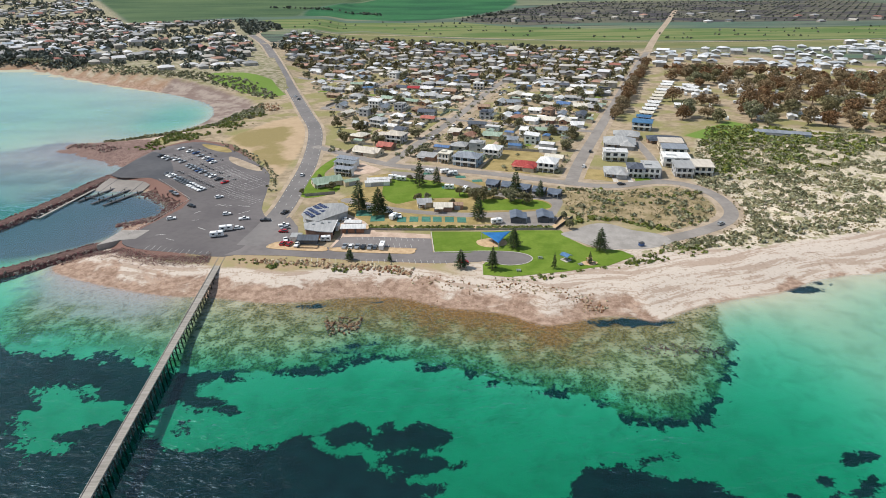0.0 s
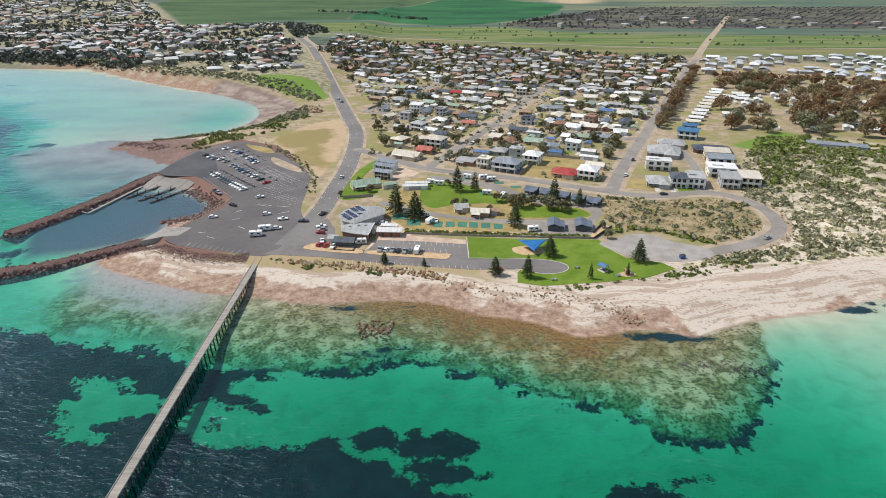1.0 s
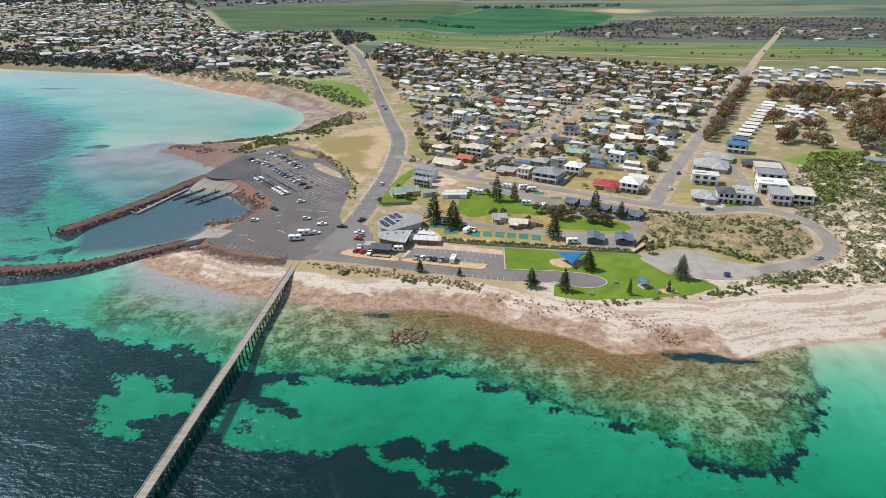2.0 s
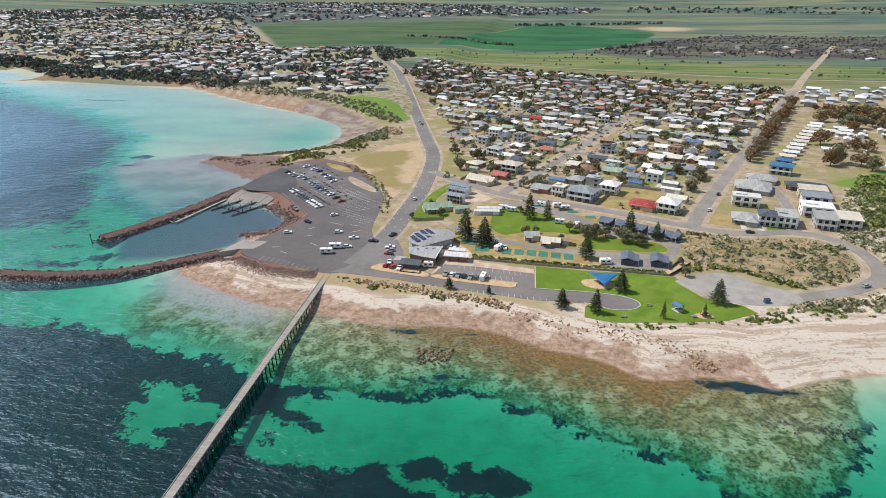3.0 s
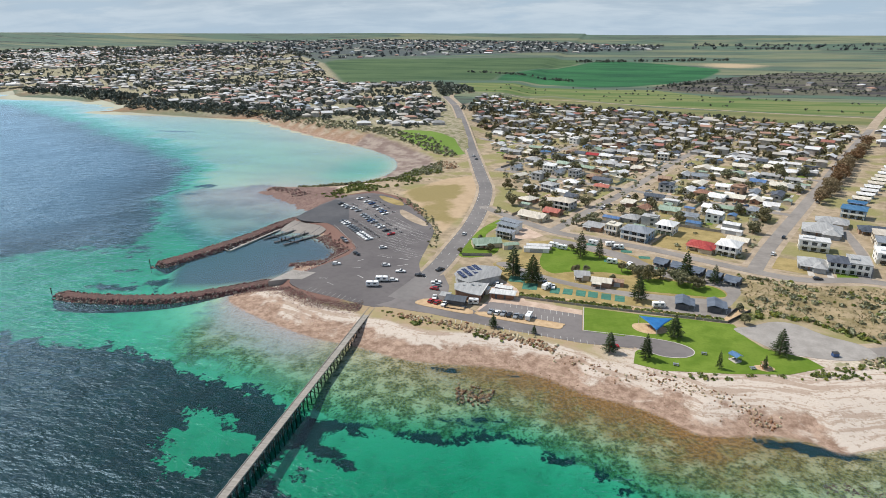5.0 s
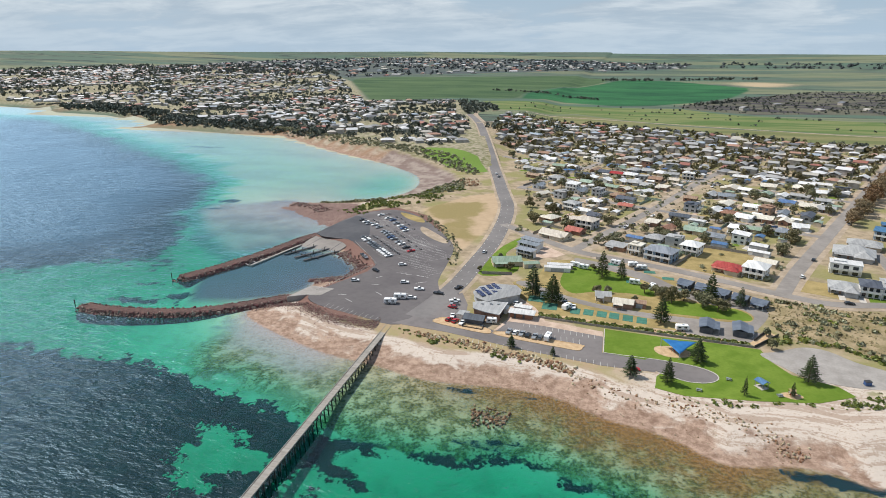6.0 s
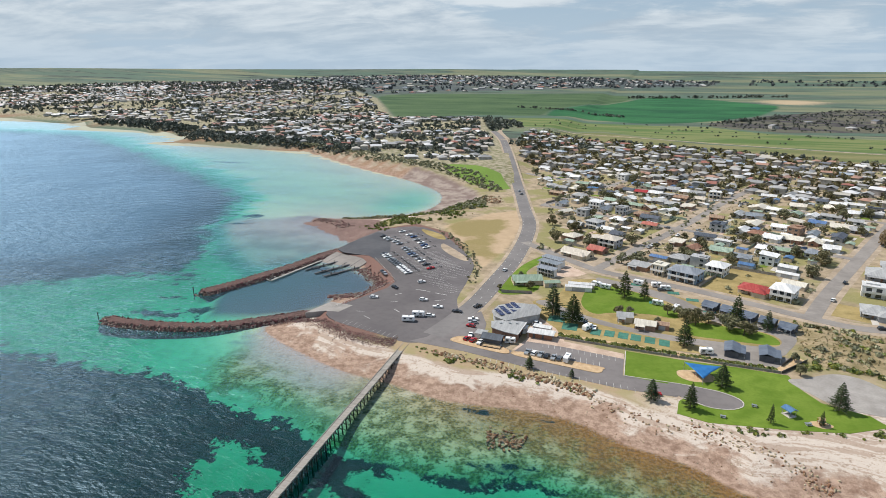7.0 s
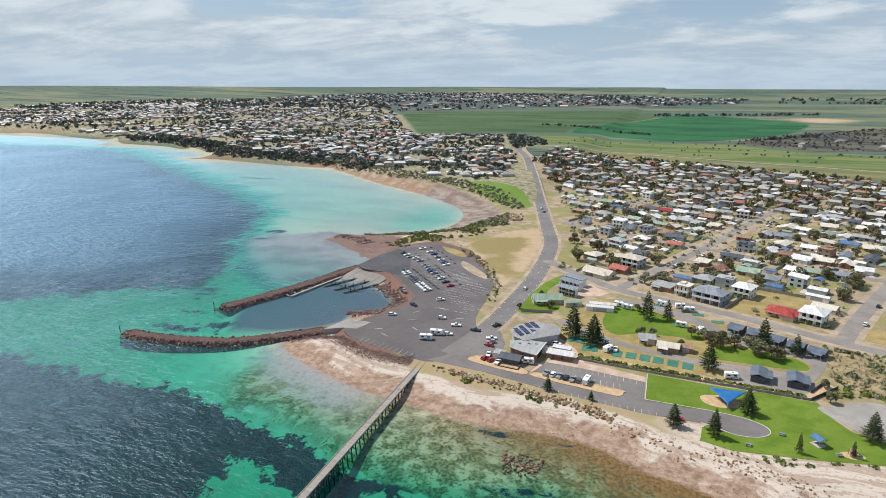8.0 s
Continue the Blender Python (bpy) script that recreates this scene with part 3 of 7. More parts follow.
def water_mat():
    m, n = material("water")
    P = n.place()
    d = n.attr("depth")
    tint = n.add("ShaderNodeCombineColor", Red=n.math("EXPONENT", n.math("MULTIPLY", d, -0.52)), Green=n.math("EXPONENT", n.math("MULTIPLY", d, -0.085)),
                 Blue=n.math("EXPONENT", n.math("MULTIPLY", d, -0.13)))
    clear = n.add("ShaderNodeBsdfTransparent", Color=tint.outputs[0])
    body = n.add("ShaderNodeBsdfDiffuse", Color=(0.045, 0.115, 0.175))
    murk = n.math("SUBTRACT", 1.0, n.math("EXPONENT", n.math("MULTIPLY", n.math("POWER", d, 3.0), -3.2e-4)))
    inner = n.add("ShaderNodeMixShader")
    n.put(inner.inputs[0], murk)
    n.put(inner.inputs[1], clear.outputs[0])
    n.put(inner.inputs[2], body.outputs[0])
    long = n.noise(0.16, 4, 0.52, n.stretch(P, 0.55, 1.25, 1, 24), 0.3)
    short = n.noise(0.6, 3, 0.55, n.stretch(P, 0.7, 1.3, 1, 32), 0.2)
    gust = n.math("MULTIPLY", n.step(n.noise(0.010, 3, 0.5, P), 0.35, 0.65, 0.5, 1.4), n.step(n.add("ShaderNodeSeparateXYZ", Vector=P).outputs[0], 10, -95, 1.0, 1.3))
    calm = n.step(d, 0.2, 3.0, 0.25, 1.0)
    high = n.math("MULTIPLY", n.math("MULTIPLY", n.math("ADD", n.math("MULTIPLY", long, 1.4), n.math("MULTIPLY", short, 0.5)), gust), calm)
    bump = n.add("ShaderNodeBump", Strength=1.0, Distance=0.75, Height=high)
    shine = n.add("ShaderNodeBsdfGlossy", Color=(0.55, 0.78, 1.0), Roughness=0.36, Normal=bump.outputs[0])
    f = n.add("ShaderNodeFresnel", IOR=1.33, Normal=bump.outputs[0])
    mixer = n.add("ShaderNodeMixShader")
    n.put(mixer.inputs[0], n.math("MULTIPLY", f.outputs[0], 0.8, clamp=True))
    n.put(mixer.inputs[1], inner.outputs[0])
    n.put(mixer.inputs[2], shine.outputs[0])
    n.t.links.new(mixer.outputs[0], n.add("ShaderNodeOutputMaterial").inputs[0])
    return m


build_ground()

# ---- building helpers ----
class Solid:
    """Collects corners and faces of one mesh."""

    def __init__(self):
        self.v, self.f = [], []

    def add(self, verts, faces):
        k = len(self.v)
        self.v += [tuple(p) for p in verts]
        self.f += [tuple(i + k for i in f) for f in faces]
        return self

    def prism(self, poly, z0, z1):
        n = len(poly)
        if sum(a[0] * b[1] - b[0] * a[1] for a, b in zip(poly, poly[1:] + poly[:1])) < 0:
            poly = poly[::-1]
        vs = [(x, y, z0) for x, y in poly] + [(x, y, z1) for x, y in poly]
        fs = [tuple(range(n, 2 * n)), tuple(range(n - 1, -1, -1))] + [(i, (i + 1) % n, n + (i + 1) % n, n + i) for i in range(n)]
        return self.add(vs, fs)

    def box(self, cx, cy, z0, sx, sy, sz, rot=0.0):
        c, s = math.cos(rot), math.sin(rot)
        q = [(cx + c * a * sx / 2 - s * b * sy / 2, cy + s * a * sx / 2 + c * b * sy / 2) for a, b in ((-1, -1), (1, -1), (1, 1), (-1, 1))]
        return self.prism(q, z0, z0 + sz)

    def cyl(self, cx, cy, z0, z1, r0, r1=None, n=8):
        r1 = r0 if r1 is None else r1
        a = [2 * math.pi * i / n for i in range(n)]
        vs = [(cx + r0 * math.cos(t), cy + r0 * math.sin(t), z0) for t in a] + [(cx + r1 * math.cos(t), cy + r1 * math.sin(t), z1) for t in a]
        return self.add(vs, [tuple(range(n, 2 * n)), tuple(range(n - 1, -1, -1))] + [(i, (i + 1) % n, n + (i + 1) % n, n + i) for i in range(n)])

    def beam(self, p, q, w, h=None, taper=1.0):
        p, q = Vector(p), Vector(q)
        h = w if h is None else h
        d = (q - p).normalized()
        side = d.cross(Vector((0, 0, 1)))
        side = Vector((1, 0, 0)) if side.length < 1e-4 else side.normalized()
        top = side.cross(d)
        vs = [o + side * a * w / 2 * k + top * b * h / 2 * k for o, k in ((p, 1), (q, taper)) for a, b in ((-1, -1), (1, -1), (1, 1), (-1, 1))]
        return self.add(vs, [(0, 3, 2, 1), (4, 5, 6, 7), (0, 1, 5, 4), (1, 2, 6, 5), (2, 3, 7, 6), (3, 0, 4, 7)])

    def gable(self, cx, cy, z, sx, sy, rise, over=0.5, th=0.18):
        """Pitched roof, ridge along x."""
        a, b = sx / 2 + over, sy / 2 + over
        dz = rise * over / (sy / 2)
        e = []
        for k in (0, th):
            e += [(cx - a, cy - b, z - dz + k), (cx + a, cy - b, z - dz + k), (cx + a, cy, z + rise + k), (cx - a, cy, z + rise + k), (cx + a, cy + b, z - dz + k), (cx - a, cy + b, z - dz + k)]
        return self.add(e, [(6, 7, 8, 9), (9, 8, 10, 11), (3, 2, 1, 0), (5, 4, 2, 3), (0, 1, 7, 6), (4, 5, 11, 10), (1, 2, 8, 7), (2, 4, 10, 8), (3, 0, 6, 9), (5, 3, 9, 11)])

    def hip(self, cx, cy, z, sx, sy, rise, over=0.5, th=0.18):
        a, b = sx / 2 + over, sy / 2 + over
        k = max(a - b, 0.05)
        if a < b:
            ridge = [(cx, cy - (b - a), z + rise), (cx, cy + (b - a), z + rise)]
        else:
            ridge = [(cx - k, cy, z + rise), (cx + k, cy, z + rise)]
        base = [(cx - a, cy - b), (cx + a, cy - b), (cx + a, cy + b), (cx - a, cy + b)]
        vs = [(x, y, z - 0.1) for x, y in base] + [(x, y, z - 0.1 + th) for x, y in base] + ridge
        if a < b:
            top = [(4, 5, 8), (5, 6, 9, 8), (6, 7, 9), (7, 4, 8, 9)]
        else:
            top = [(4, 5, 9, 8), (5, 6, 9), (6, 7, 8, 9), (7, 4, 8)]
        return self.add(vs, [(3, 2, 1, 0), (0, 1, 5, 4), (1, 2, 6, 5), (2, 3, 7, 6), (3, 0, 4, 7)] + top)

    def lean(self, cx, cy, z, sx, sy, drop, th=0.12):
        """A roof sheet that falls towards -y."""
        a, b = sx / 2, sy / 2
        vs = [(cx - a, cy - b, z - drop), (cx + a, cy - b, z - drop), (cx + a, cy + b, z), (cx - a, cy + b, z)]
        vs += [(x, y, q + th) for x, y, q in vs]
        return self.add(vs, [(3, 2, 1, 0), (4, 5, 6, 7), (0, 1, 5, 4), (1, 2, 6, 5), (2, 3, 7, 6), (3, 0, 4, 7)])

    def mesh(self, name, mat, smooth=False):
        me = bpy.data.meshes.new(name)
        me.from_pydata(self.v, [], self.f)
        if smooth:
            me.polygons.foreach_set("use_smooth", np.ones(len(me.polygons), bool))
        me.materials.append(mat)
        return me


def part(name, solid, mat, parent, label="", smooth=False):
    me = solid.mesh(name, mat, smooth) if isinstance(solid, Solid) else solid
    ob = new(name, me)
    ob.parent = parent
    if label:
        ob["label"] = label
    return ob


def root(name, label, category, group="", kind="", m=None):
    ob = new(name)
    ob.empty_display_size = 0.3
    if m is not None:
        ob.matrix_basis = m
    return tagged(ob, label, category, group, kind)


def alone(name, solid, mat, label, category, group="", kind="", smooth=False):
    return tagged(new(name, solid.mesh(name, mat, smooth)), label, category, group, kind)


KITS = {}


def put_kit(key, m, make, *args):
    """The first use of a kit places it, each later one places a copy."""
    if key not in KITS:
        KITS[key] = make(*args)
        KITS[key].matrix_basis = m
        return KITS[key]
    return copy_thing(KITS[key], m)


# ---- materials ----
def coat(name, a, b, scale=0.6, rough=0.7, metal=0.0, bump=0.05, spread=0.0, island=0.0, spec=0.35, stretch=None, stain=0.0):
    """A surface in two tones with grain, faint weathering and, if asked, a difference from piece to piece."""
    m, n = material(name)
    P = n.place()
    V = n.stretch(P, *stretch) if stretch else P
    big, grain = n.noise(scale, 5, 0.6, V), n.noise(scale * 7, 4, 0.6, P)
    c = n.mix(n.step(big, 0.3, 0.7), a, b)
    c = n.mix(n.math("MULTIPLY", n.step(grain, 0.4, 0.75), 0.25), c, tuple(x * 0.6 for x in a))
    if stain:
        c = n.mix(n.math("MULTIPLY", n.step(n.noise(scale * 0.25, 6, 0.65, P), 0.48, 0.66), stain), c, tuple(x * 0.45 for x in a))
    r = None
    if spread:
        r = n.add("ShaderNodeObjectInfo").outputs["Random"]
    elif island:
        r = n.add("ShaderNodeNewGeometry").outputs["Random Per Island"]
        spread = island
    if r is not None:
        h = n.add("ShaderNodeHueSaturation", Hue=n.math("ADD", n.math("MULTIPLY", r, spread * 0.12), 0.5 - spread * 0.06),
                  Saturation=n.math("ADD", n.math("MULTIPLY", r, -spread), 1 + spread * 0.4), Value=n.math("ADD", n.math("MULTIPLY", r, spread), 1 - spread * 0.5), Color=c)
        c = h.outputs[0]
    n.surface(c, rough, metal, grain if bump else None, bump, spec)
    return m


ASPHALT = coat("asphalt", (0.098, 0.088, 0.09), (0.158, 0.143, 0.142), 0.045, 0.9, bump=0.02, stain=0.45)
ASPHALT_ROAD = coat("road_asphalt", (0.145, 0.135, 0.132), (0.20, 0.185, 0.178), 0.05, 0.9, bump=0.02, stain=0.2)
ASPHALT_NEW = coat("fresh_asphalt", (0.06, 0.062, 0.07), (0.085, 0.085, 0.092), 0.05, 0.9, bump=0.02)
DRY_LEAF = coat("dry_tufts", (0.24, 0.20, 0.10), (0.40, 0.34, 0.19), 0.2, 0.9, bump=0, island=0.4, spec=0.1)
SLATE = coat("slate_blue_roof", (0.085, 0.105, 0.14), (0.135, 0.16, 0.20), 0.3, 0.5, bump=0.02)
ASPHALT_WORN = coat("worn_asphalt", (0.135, 0.122, 0.12), (0.205, 0.185, 0.178), 0.05, 0.9, bump=0.02, stain=0.3)
ASPHALT_PALE = coat("pale_asphalt", (0.20, 0.18, 0.163), (0.29, 0.262, 0.238), 0.07, 0.9, bump=0.02, stain=0.2)
GRAVEL = coat("gravel", (0.28, 0.22, 0.155), (0.42, 0.335, 0.25), 0.15, 0.95, bump=0.05)
PINK_GRAVEL = coat("pink_gravel", (0.40, 0.29, 0.22), (0.55, 0.42, 0.33), 0.2, 0.95, bump=0.04)
ORANGE_SAND = coat("orange_sand", (0.42, 0.285, 0.16), (0.54, 0.39, 0.24), 0.5, 0.95)
CONCRETE = coat("concrete", (0.42, 0.39, 0.35), (0.55, 0.51, 0.46), 0.3, 0.85, stain=0.25)
COURT_GREY = coat("court_gravel", (0.25, 0.23, 0.21), (0.345, 0.32, 0.295), 0.2, 0.95, stain=0.2)
LINE = coat("white_line", (0.40, 0.39, 0.37), (0.62, 0.61, 0.58), 0.3, 0.7, stain=0.7)
GRASS = coat("lawn_grass", (0.095, 0.16, 0.016), (0.155, 0.225, 0.032), 0.12, 0.9, bump=0.06, stain=0.25, spec=0.15)
DRY_GRASS = coat("dry_grass", (0.245, 0.19, 0.08), (0.37, 0.285, 0.13), 0.12, 0.95, bump=0.06, spec=0.1)
LEAF_GUM = coat("gum_leaves", (0.095, 0.095, 0.042), (0.215, 0.195, 0.10), 0.5, 0.7, bump=0, spread=0.35, spec=0.25)
LEAF_RUST = coat("rusty_leaves", (0.12, 0.08, 0.04), (0.26, 0.17, 0.085), 0.5, 0.7, bump=0, spread=0.3, spec=0.2)
LEAF_PINE = coat("pine_needles", (0.035, 0.055, 0.018), (0.085, 0.115, 0.04), 0.7, 0.7, bump=0, spread=0.2, spec=0.2)
LEAF_SHRUB = coat("shrub_leaves", (0.18, 0.18, 0.095), (0.35, 0.335, 0.20), 0.08, 0.8, bump=0, island=0.5, spec=0.15)
LEAF_HEDGE = coat("hedge_leaves", (0.10, 0.135, 0.03), (0.23, 0.25, 0.07), 0.3, 0.8, bump=0, island=0.4, spec=0.15)
BARK = coat("bark", (0.10, 0.07, 0.045), (0.22, 0.17, 0.12), 1.5, 0.9)
TIMBER = coat("grey_timber", (0.22, 0.20, 0.175), (0.34, 0.315, 0.28), 0.7, 0.85, stretch=(0.15, 3.0, 1), stain=0.2)
PILE = coat("dark_pile", (0.02, 0.028, 0.022), (0.055, 0.058, 0.045), 1.0, 0.85)
ROCK_CORE = coat("red_gravel", (0.06, 0.034, 0.03), (0.14, 0.08, 0.068), 0.8, 0.95, bump=0.15)
ROCK_RED = coat("red_rock", (0.105, 0.06, 0.05), (0.25, 0.15, 0.125), 0.5, 0.9, island=0.7, bump=0.15)
ROCK_WET = coat("wet_rock", (0.13, 0.08, 0.042), (0.30, 0.19, 0.10), 0.6, 0.7, island=0.5, bump=0.15)
ROCK_TAN = coat("tan_rock", (0.24, 0.16, 0.09), (0.43, 0.31, 0.185), 0.6, 0.9, island=0.6, bump=0.15)
STEEL = coat("galvanised_steel", (0.35, 0.36, 0.37), (0.5, 0.5, 0.5), 2.0, 0.5, 0.6)
DARK = coat("dark_metal", (0.03, 0.03, 0.032), (0.06, 0.06, 0.065), 2.0, 0.5)
RUBBER = coat("rubber", (0.018, 0.018, 0.018), (0.03, 0.03, 0.03), 3.0, 0.85)
BRICK = coat("brown_brick", (0.22, 0.10, 0.06), (0.36, 0.19, 0.12), 1.2, 0.9, stretch=(1, 1, 6))
SAIL_BLUE = coat("blue_cloth", (0.012, 0.11, 0.30), (0.02, 0.15, 0.38), 0.4, 0.75)
TEAL_MAT = coat("teal_matting", (0.035, 0.135, 0.10), (0.07, 0.21, 0.155), 0.5, 0.9, stain=0.4)
SOLAR = coat("solar_cells", (0.012, 0.018, 0.06), (0.03, 0.04, 0.11), 1.0, 0.15, spec=0.7, bump=0)
m_, n_ = material("window_glass")
n_.surface((0.02, 0.028, 0.036), 0.06, spec=0.8)
GLASS = m_
ROOFS = {k: coat("roof_" + k, a, b, 0.35, r, mt, bump=0.02, spread=sp, stretch=(3.0, 0.3, 1), stain=0.15) for k, a, b, r, mt, sp in (
    ("white", (0.53, 0.53, 0.52), (0.74, 0.73, 0.71), 0.45, 0.0, 0.25), ("cream", (0.47, 0.42, 0.345), (0.62, 0.57, 0.48), 0.5, 0.0, 0.25),
    ("grey", (0.29, 0.29, 0.285), (0.42, 0.415, 0.405), 0.45, 0.1, 0.25), ("dark", (0.05, 0.06, 0.08), (0.09, 0.105, 0.13), 0.6, 0.0, 0.2),
    ("red", (0.27, 0.035, 0.03), (0.40, 0.075, 0.055), 0.6, 0.0, 0.2), ("brown", (0.20, 0.11, 0.07), (0.33, 0.20, 0.13), 0.7, 0.0, 0.25),
    ("green", (0.20, 0.27, 0.20), (0.32, 0.40, 0.31), 0.5, 0.0, 0.2), ("blue", (0.05, 0.12, 0.25), (0.10, 0.20, 0.36), 0.45, 0.1, 0.2),
    ("slate", (0.17, 0.19, 0.215), (0.26, 0.285, 0.315), 0.5, 0.1, 0.15))}
WALLS = {k: coat("wall_" + k, a, b, 0.4, 0.8, bump=0.02, spread=sp, stain=0.12) for k, a, b, sp in (
    ("white", (0.66, 0.65, 0.62), (0.76, 0.75, 0.72), 0.12), ("cream", (0.50, 0.42, 0.30), (0.62, 0.54, 0.41), 0.2), ("grey", (0.30, 0.31, 0.32), (0.42, 0.43, 0.44), 0.25),
    ("brown", (0.24, 0.14, 0.09), (0.38, 0.24, 0.17), 0.25), ("blue", (0.22, 0.29, 0.36), (0.32, 0.40, 0.48), 0.15), ("dark", (0.07, 0.075, 0.085), (0.12, 0.125, 0.135), 0.15))}
PAINT = {k: coat("paint_" + k, c, tuple(min(x * 1.15, 0.9) for x in c), 0.5, 0.25, mt, bump=0, spec=0.6) for k, c, mt in (
    ("white", (0.74, 0.74, 0.73), 0), ("silver", (0.42, 0.44, 0.46), 0.5), ("black", (0.02, 0.021, 0.024), 0), ("red", (0.35, 0.015, 0.02), 0),
    ("blue", (0.04, 0.09, 0.22), 0.2), ("grey", (0.13, 0.14, 0.15), 0.4))}

# ---- roads, hard ground and lawns ----
def ribbon(points, width, lift, closed=False, n=5):
    """A strip along a smooth line, laid on the ground. Returns the solid and the line."""
    line = spline(points, n, closed)
    P = np.array(line)
    T = np.gradient(P, axis=0) if not closed else np.roll(P, -1, 0) - np.roll(P, 1, 0)
    T /= np.maximum(np.hypot(T[:, :1], T[:, 1:]), 1e-6)
    N = np.stack([-T[:, 1], T[:, 0]], 1)
    L, R = P + N * width / 2, P - N * width / 2
    hz = np.maximum(heights(P[:, 0], P[:, 1])[0], LAND) + lift
    s, m = Solid(), len(line)
    for i in range(m):
        s.v += [(*L[i], hz[i]), (*R[i], hz[i]), (*L[i], hz[i] - 0.4), (*R[i], hz[i] - 0.4)]
    for i in range(m if closed else m - 1):
        a, b = 4 * i, 4 * ((i + 1) % m)
        s.f += [(a, a + 1, b + 1, b), (a + 2, a, b, b + 2), (a + 1, a + 3, b + 3, b + 1)]
    return s, line


def dashes(line, off, on, gap, lift, width=0.25, solid=None):
    """Painted dashes along a line."""
    s = solid or Solid()
    walked, i = 0.0, 0
    for (x0, y0), (x1, y1) in zip(line, line[1:]):
        d = math.hypot(x1 - x0, y1 - y0)
        if d < 1e-3:
            continue
        tx, ty = (x1 - x0) / d, (y1 - y0) / d
        p = 0.0
        while p < d:
            ph = (walked + p) % (on + gap)
            if ph < on:
                e = min(p + on - ph, d)
                cx, cy = x0 + tx * (p + e) / 2 - ty * off, y0 + ty * (p + e) / 2 + tx * off
                z = max(ground_at(cx, cy), LAND) + lift
                s.box(cx, cy, z - 0.02, max(e - p, 0.05), width, 0.024, math.atan2(ty, tx))
                p = e + 0.01
            else:
                p += on + gap - ph + 0.01
        walked += d
    return s


MAIN_ROAD = [(-240, 1080), (-196, 951), (-150, 774), (-107, 608), (-82, 507), (-72, 467), (-67, 425), (-65, 370), (-67, 322), (-69, 291), (-73, 268), (-78, 246)]
STREET_A = [(-66, 412), (-40, 387), (-14, 364), (11, 354), (41, 343), (66, 331), (90, 319), (111, 312), (137, 317), (153, 313), (162, 298), (163, 280), (157, 263), (144, 251), (126, 242), (104, 234)]
roads = [("main_road", MAIN_ROAD, 10.5, ASPHALT_ROAD, 15, "grey asphalt coast road with white edge dashes"),
         ("street", STREET_A, 7.0, ASPHALT_PALE, 14, "pale asphalt foreshore street curving round the dune"),
         ("street", [(-14, 366), (6, 412), (31, 468), (56, 529), (80, 592), (110, 660), (170, 790), (214, 880)], 6.5, ASPHALT_PALE, 17, "pale asphalt residential street between houses"),
         ("street", [(90, 319), (108, 362), (145, 441), (202, 562), (280, 728), (352, 877)], 7.5, ASPHALT_PALE, 14, "wide pale asphalt street with sandy verges"),
         ("street", [(161, 408), (156, 368), (150, 341), (140, 317)], 5.5, ASPHALT_PALE, 7, "short pale asphalt cul-de-sac between new houses"),
         ("farm_road", [(352, 877), (442, 1069), (590, 1370), (748, 1697)], 9.0, GRAVEL, 11, "straight unsealed farm road through paddocks"),
         ("farm_road", [(-200, 952), (-150, 985), (-4, 982), (150, 925), (236, 884), (352, 872)], 5.0, GRAVEL, 6, "pale dirt track along the paddock edge"),
         ("farm_road", [(-190, 960), (-235, 1130), (-150, 1160), (-62, 1146), (183, 1055), (420, 990), (800, 1000)], 6.0, GRAVEL, 7, "pale dirt road across the grazing paddocks")]
U, V_, O_ = Vector((0.905, -0.425)), Vector((0.425, 0.905)), Vector((88.0, 322.0))


def lot(a, b):
    """Town grid to plan: a along the seafront street, b inland."""
    p = O_ + U * a + V_ * b
    return p.x, p.y


def left_end(b):
    return float(np.interp(b, [0, 64, 96, 176, 308, 449, 620], [-168, -190, -214, -280, -388, -505, -600]))


for b in (124, 250, 375, 500):
    roads.append(("street", [lot(left_end(b), b), lot(-220, b + 1), lot(-116, b), lot(-50, b), lot(0, b)], 6.0, ASPHALT_PALE, 10, "pale asphalt cross street in the township"))
for a in (-235, -330):
    roads.append(("street", [lot(a, 126), lot(a - 2, 250), lot(a - 4, 375), lot(a - 6, 500)][(0 if a > -300 else 2):], 6.0, ASPHALT_PALE, 9.5, "pale asphalt residential street between houses"))
for k, (name, pts, width, mat, verge_w, label) in enumerate(roads):
    s, line = ribbon(pts, width, 0.09 + 0.006 * k)
    r = alone(name, s, mat, label, "road", kind="structure")
    v, _ = ribbon(pts, verge_w, 0.03 + 0.003 * k)
    part("verge", v, GRAVEL, r, "sandy gravel road verge")
    if name == "main_road":
        d = dashes(line[12:-9], 4.4, 1.4, 7.5, 0.12 + 0.006 * k, 0.38)
        dashes(line[12:-9], -4.4, 1.4, 7.5, 0.12 + 0.006 * k, 0.38, d)
        dashes(line[:-6], 0, 3, 9, 0.12 + 0.006 * k, 0.16, d)
        part("road_marking", d, LINE, r, "worn white paint dashes")


def slab(name, poly, lift, mat, label, category, n=4, smooth=True, z=None, thick=0.5):
    q = spline(poly, n) if smooth else poly
    return alone(name, Solid().prism(q, (LAND if z is None else z) + lift - thick, (LAND if z is None else z) + lift), mat, label, category, kind="structure")


def kerb(name, poly, n, parent, smooth=True, mat=None, w=0.35, h=0.17, closed=True):
    line = spline(poly, n, closed) if smooth else list(poly)
    s = Solid()
    for (x0, y0), (x1, y1) in zip(line, line[1:] + (line[:1] if closed else [])):
        s.beam((x0, y0, LAND + h - 0.1), (x1, y1, LAND + h - 0.1), w, 0.3)
    return part(name, s, mat or CONCRETE, parent, "pale concrete kerb")


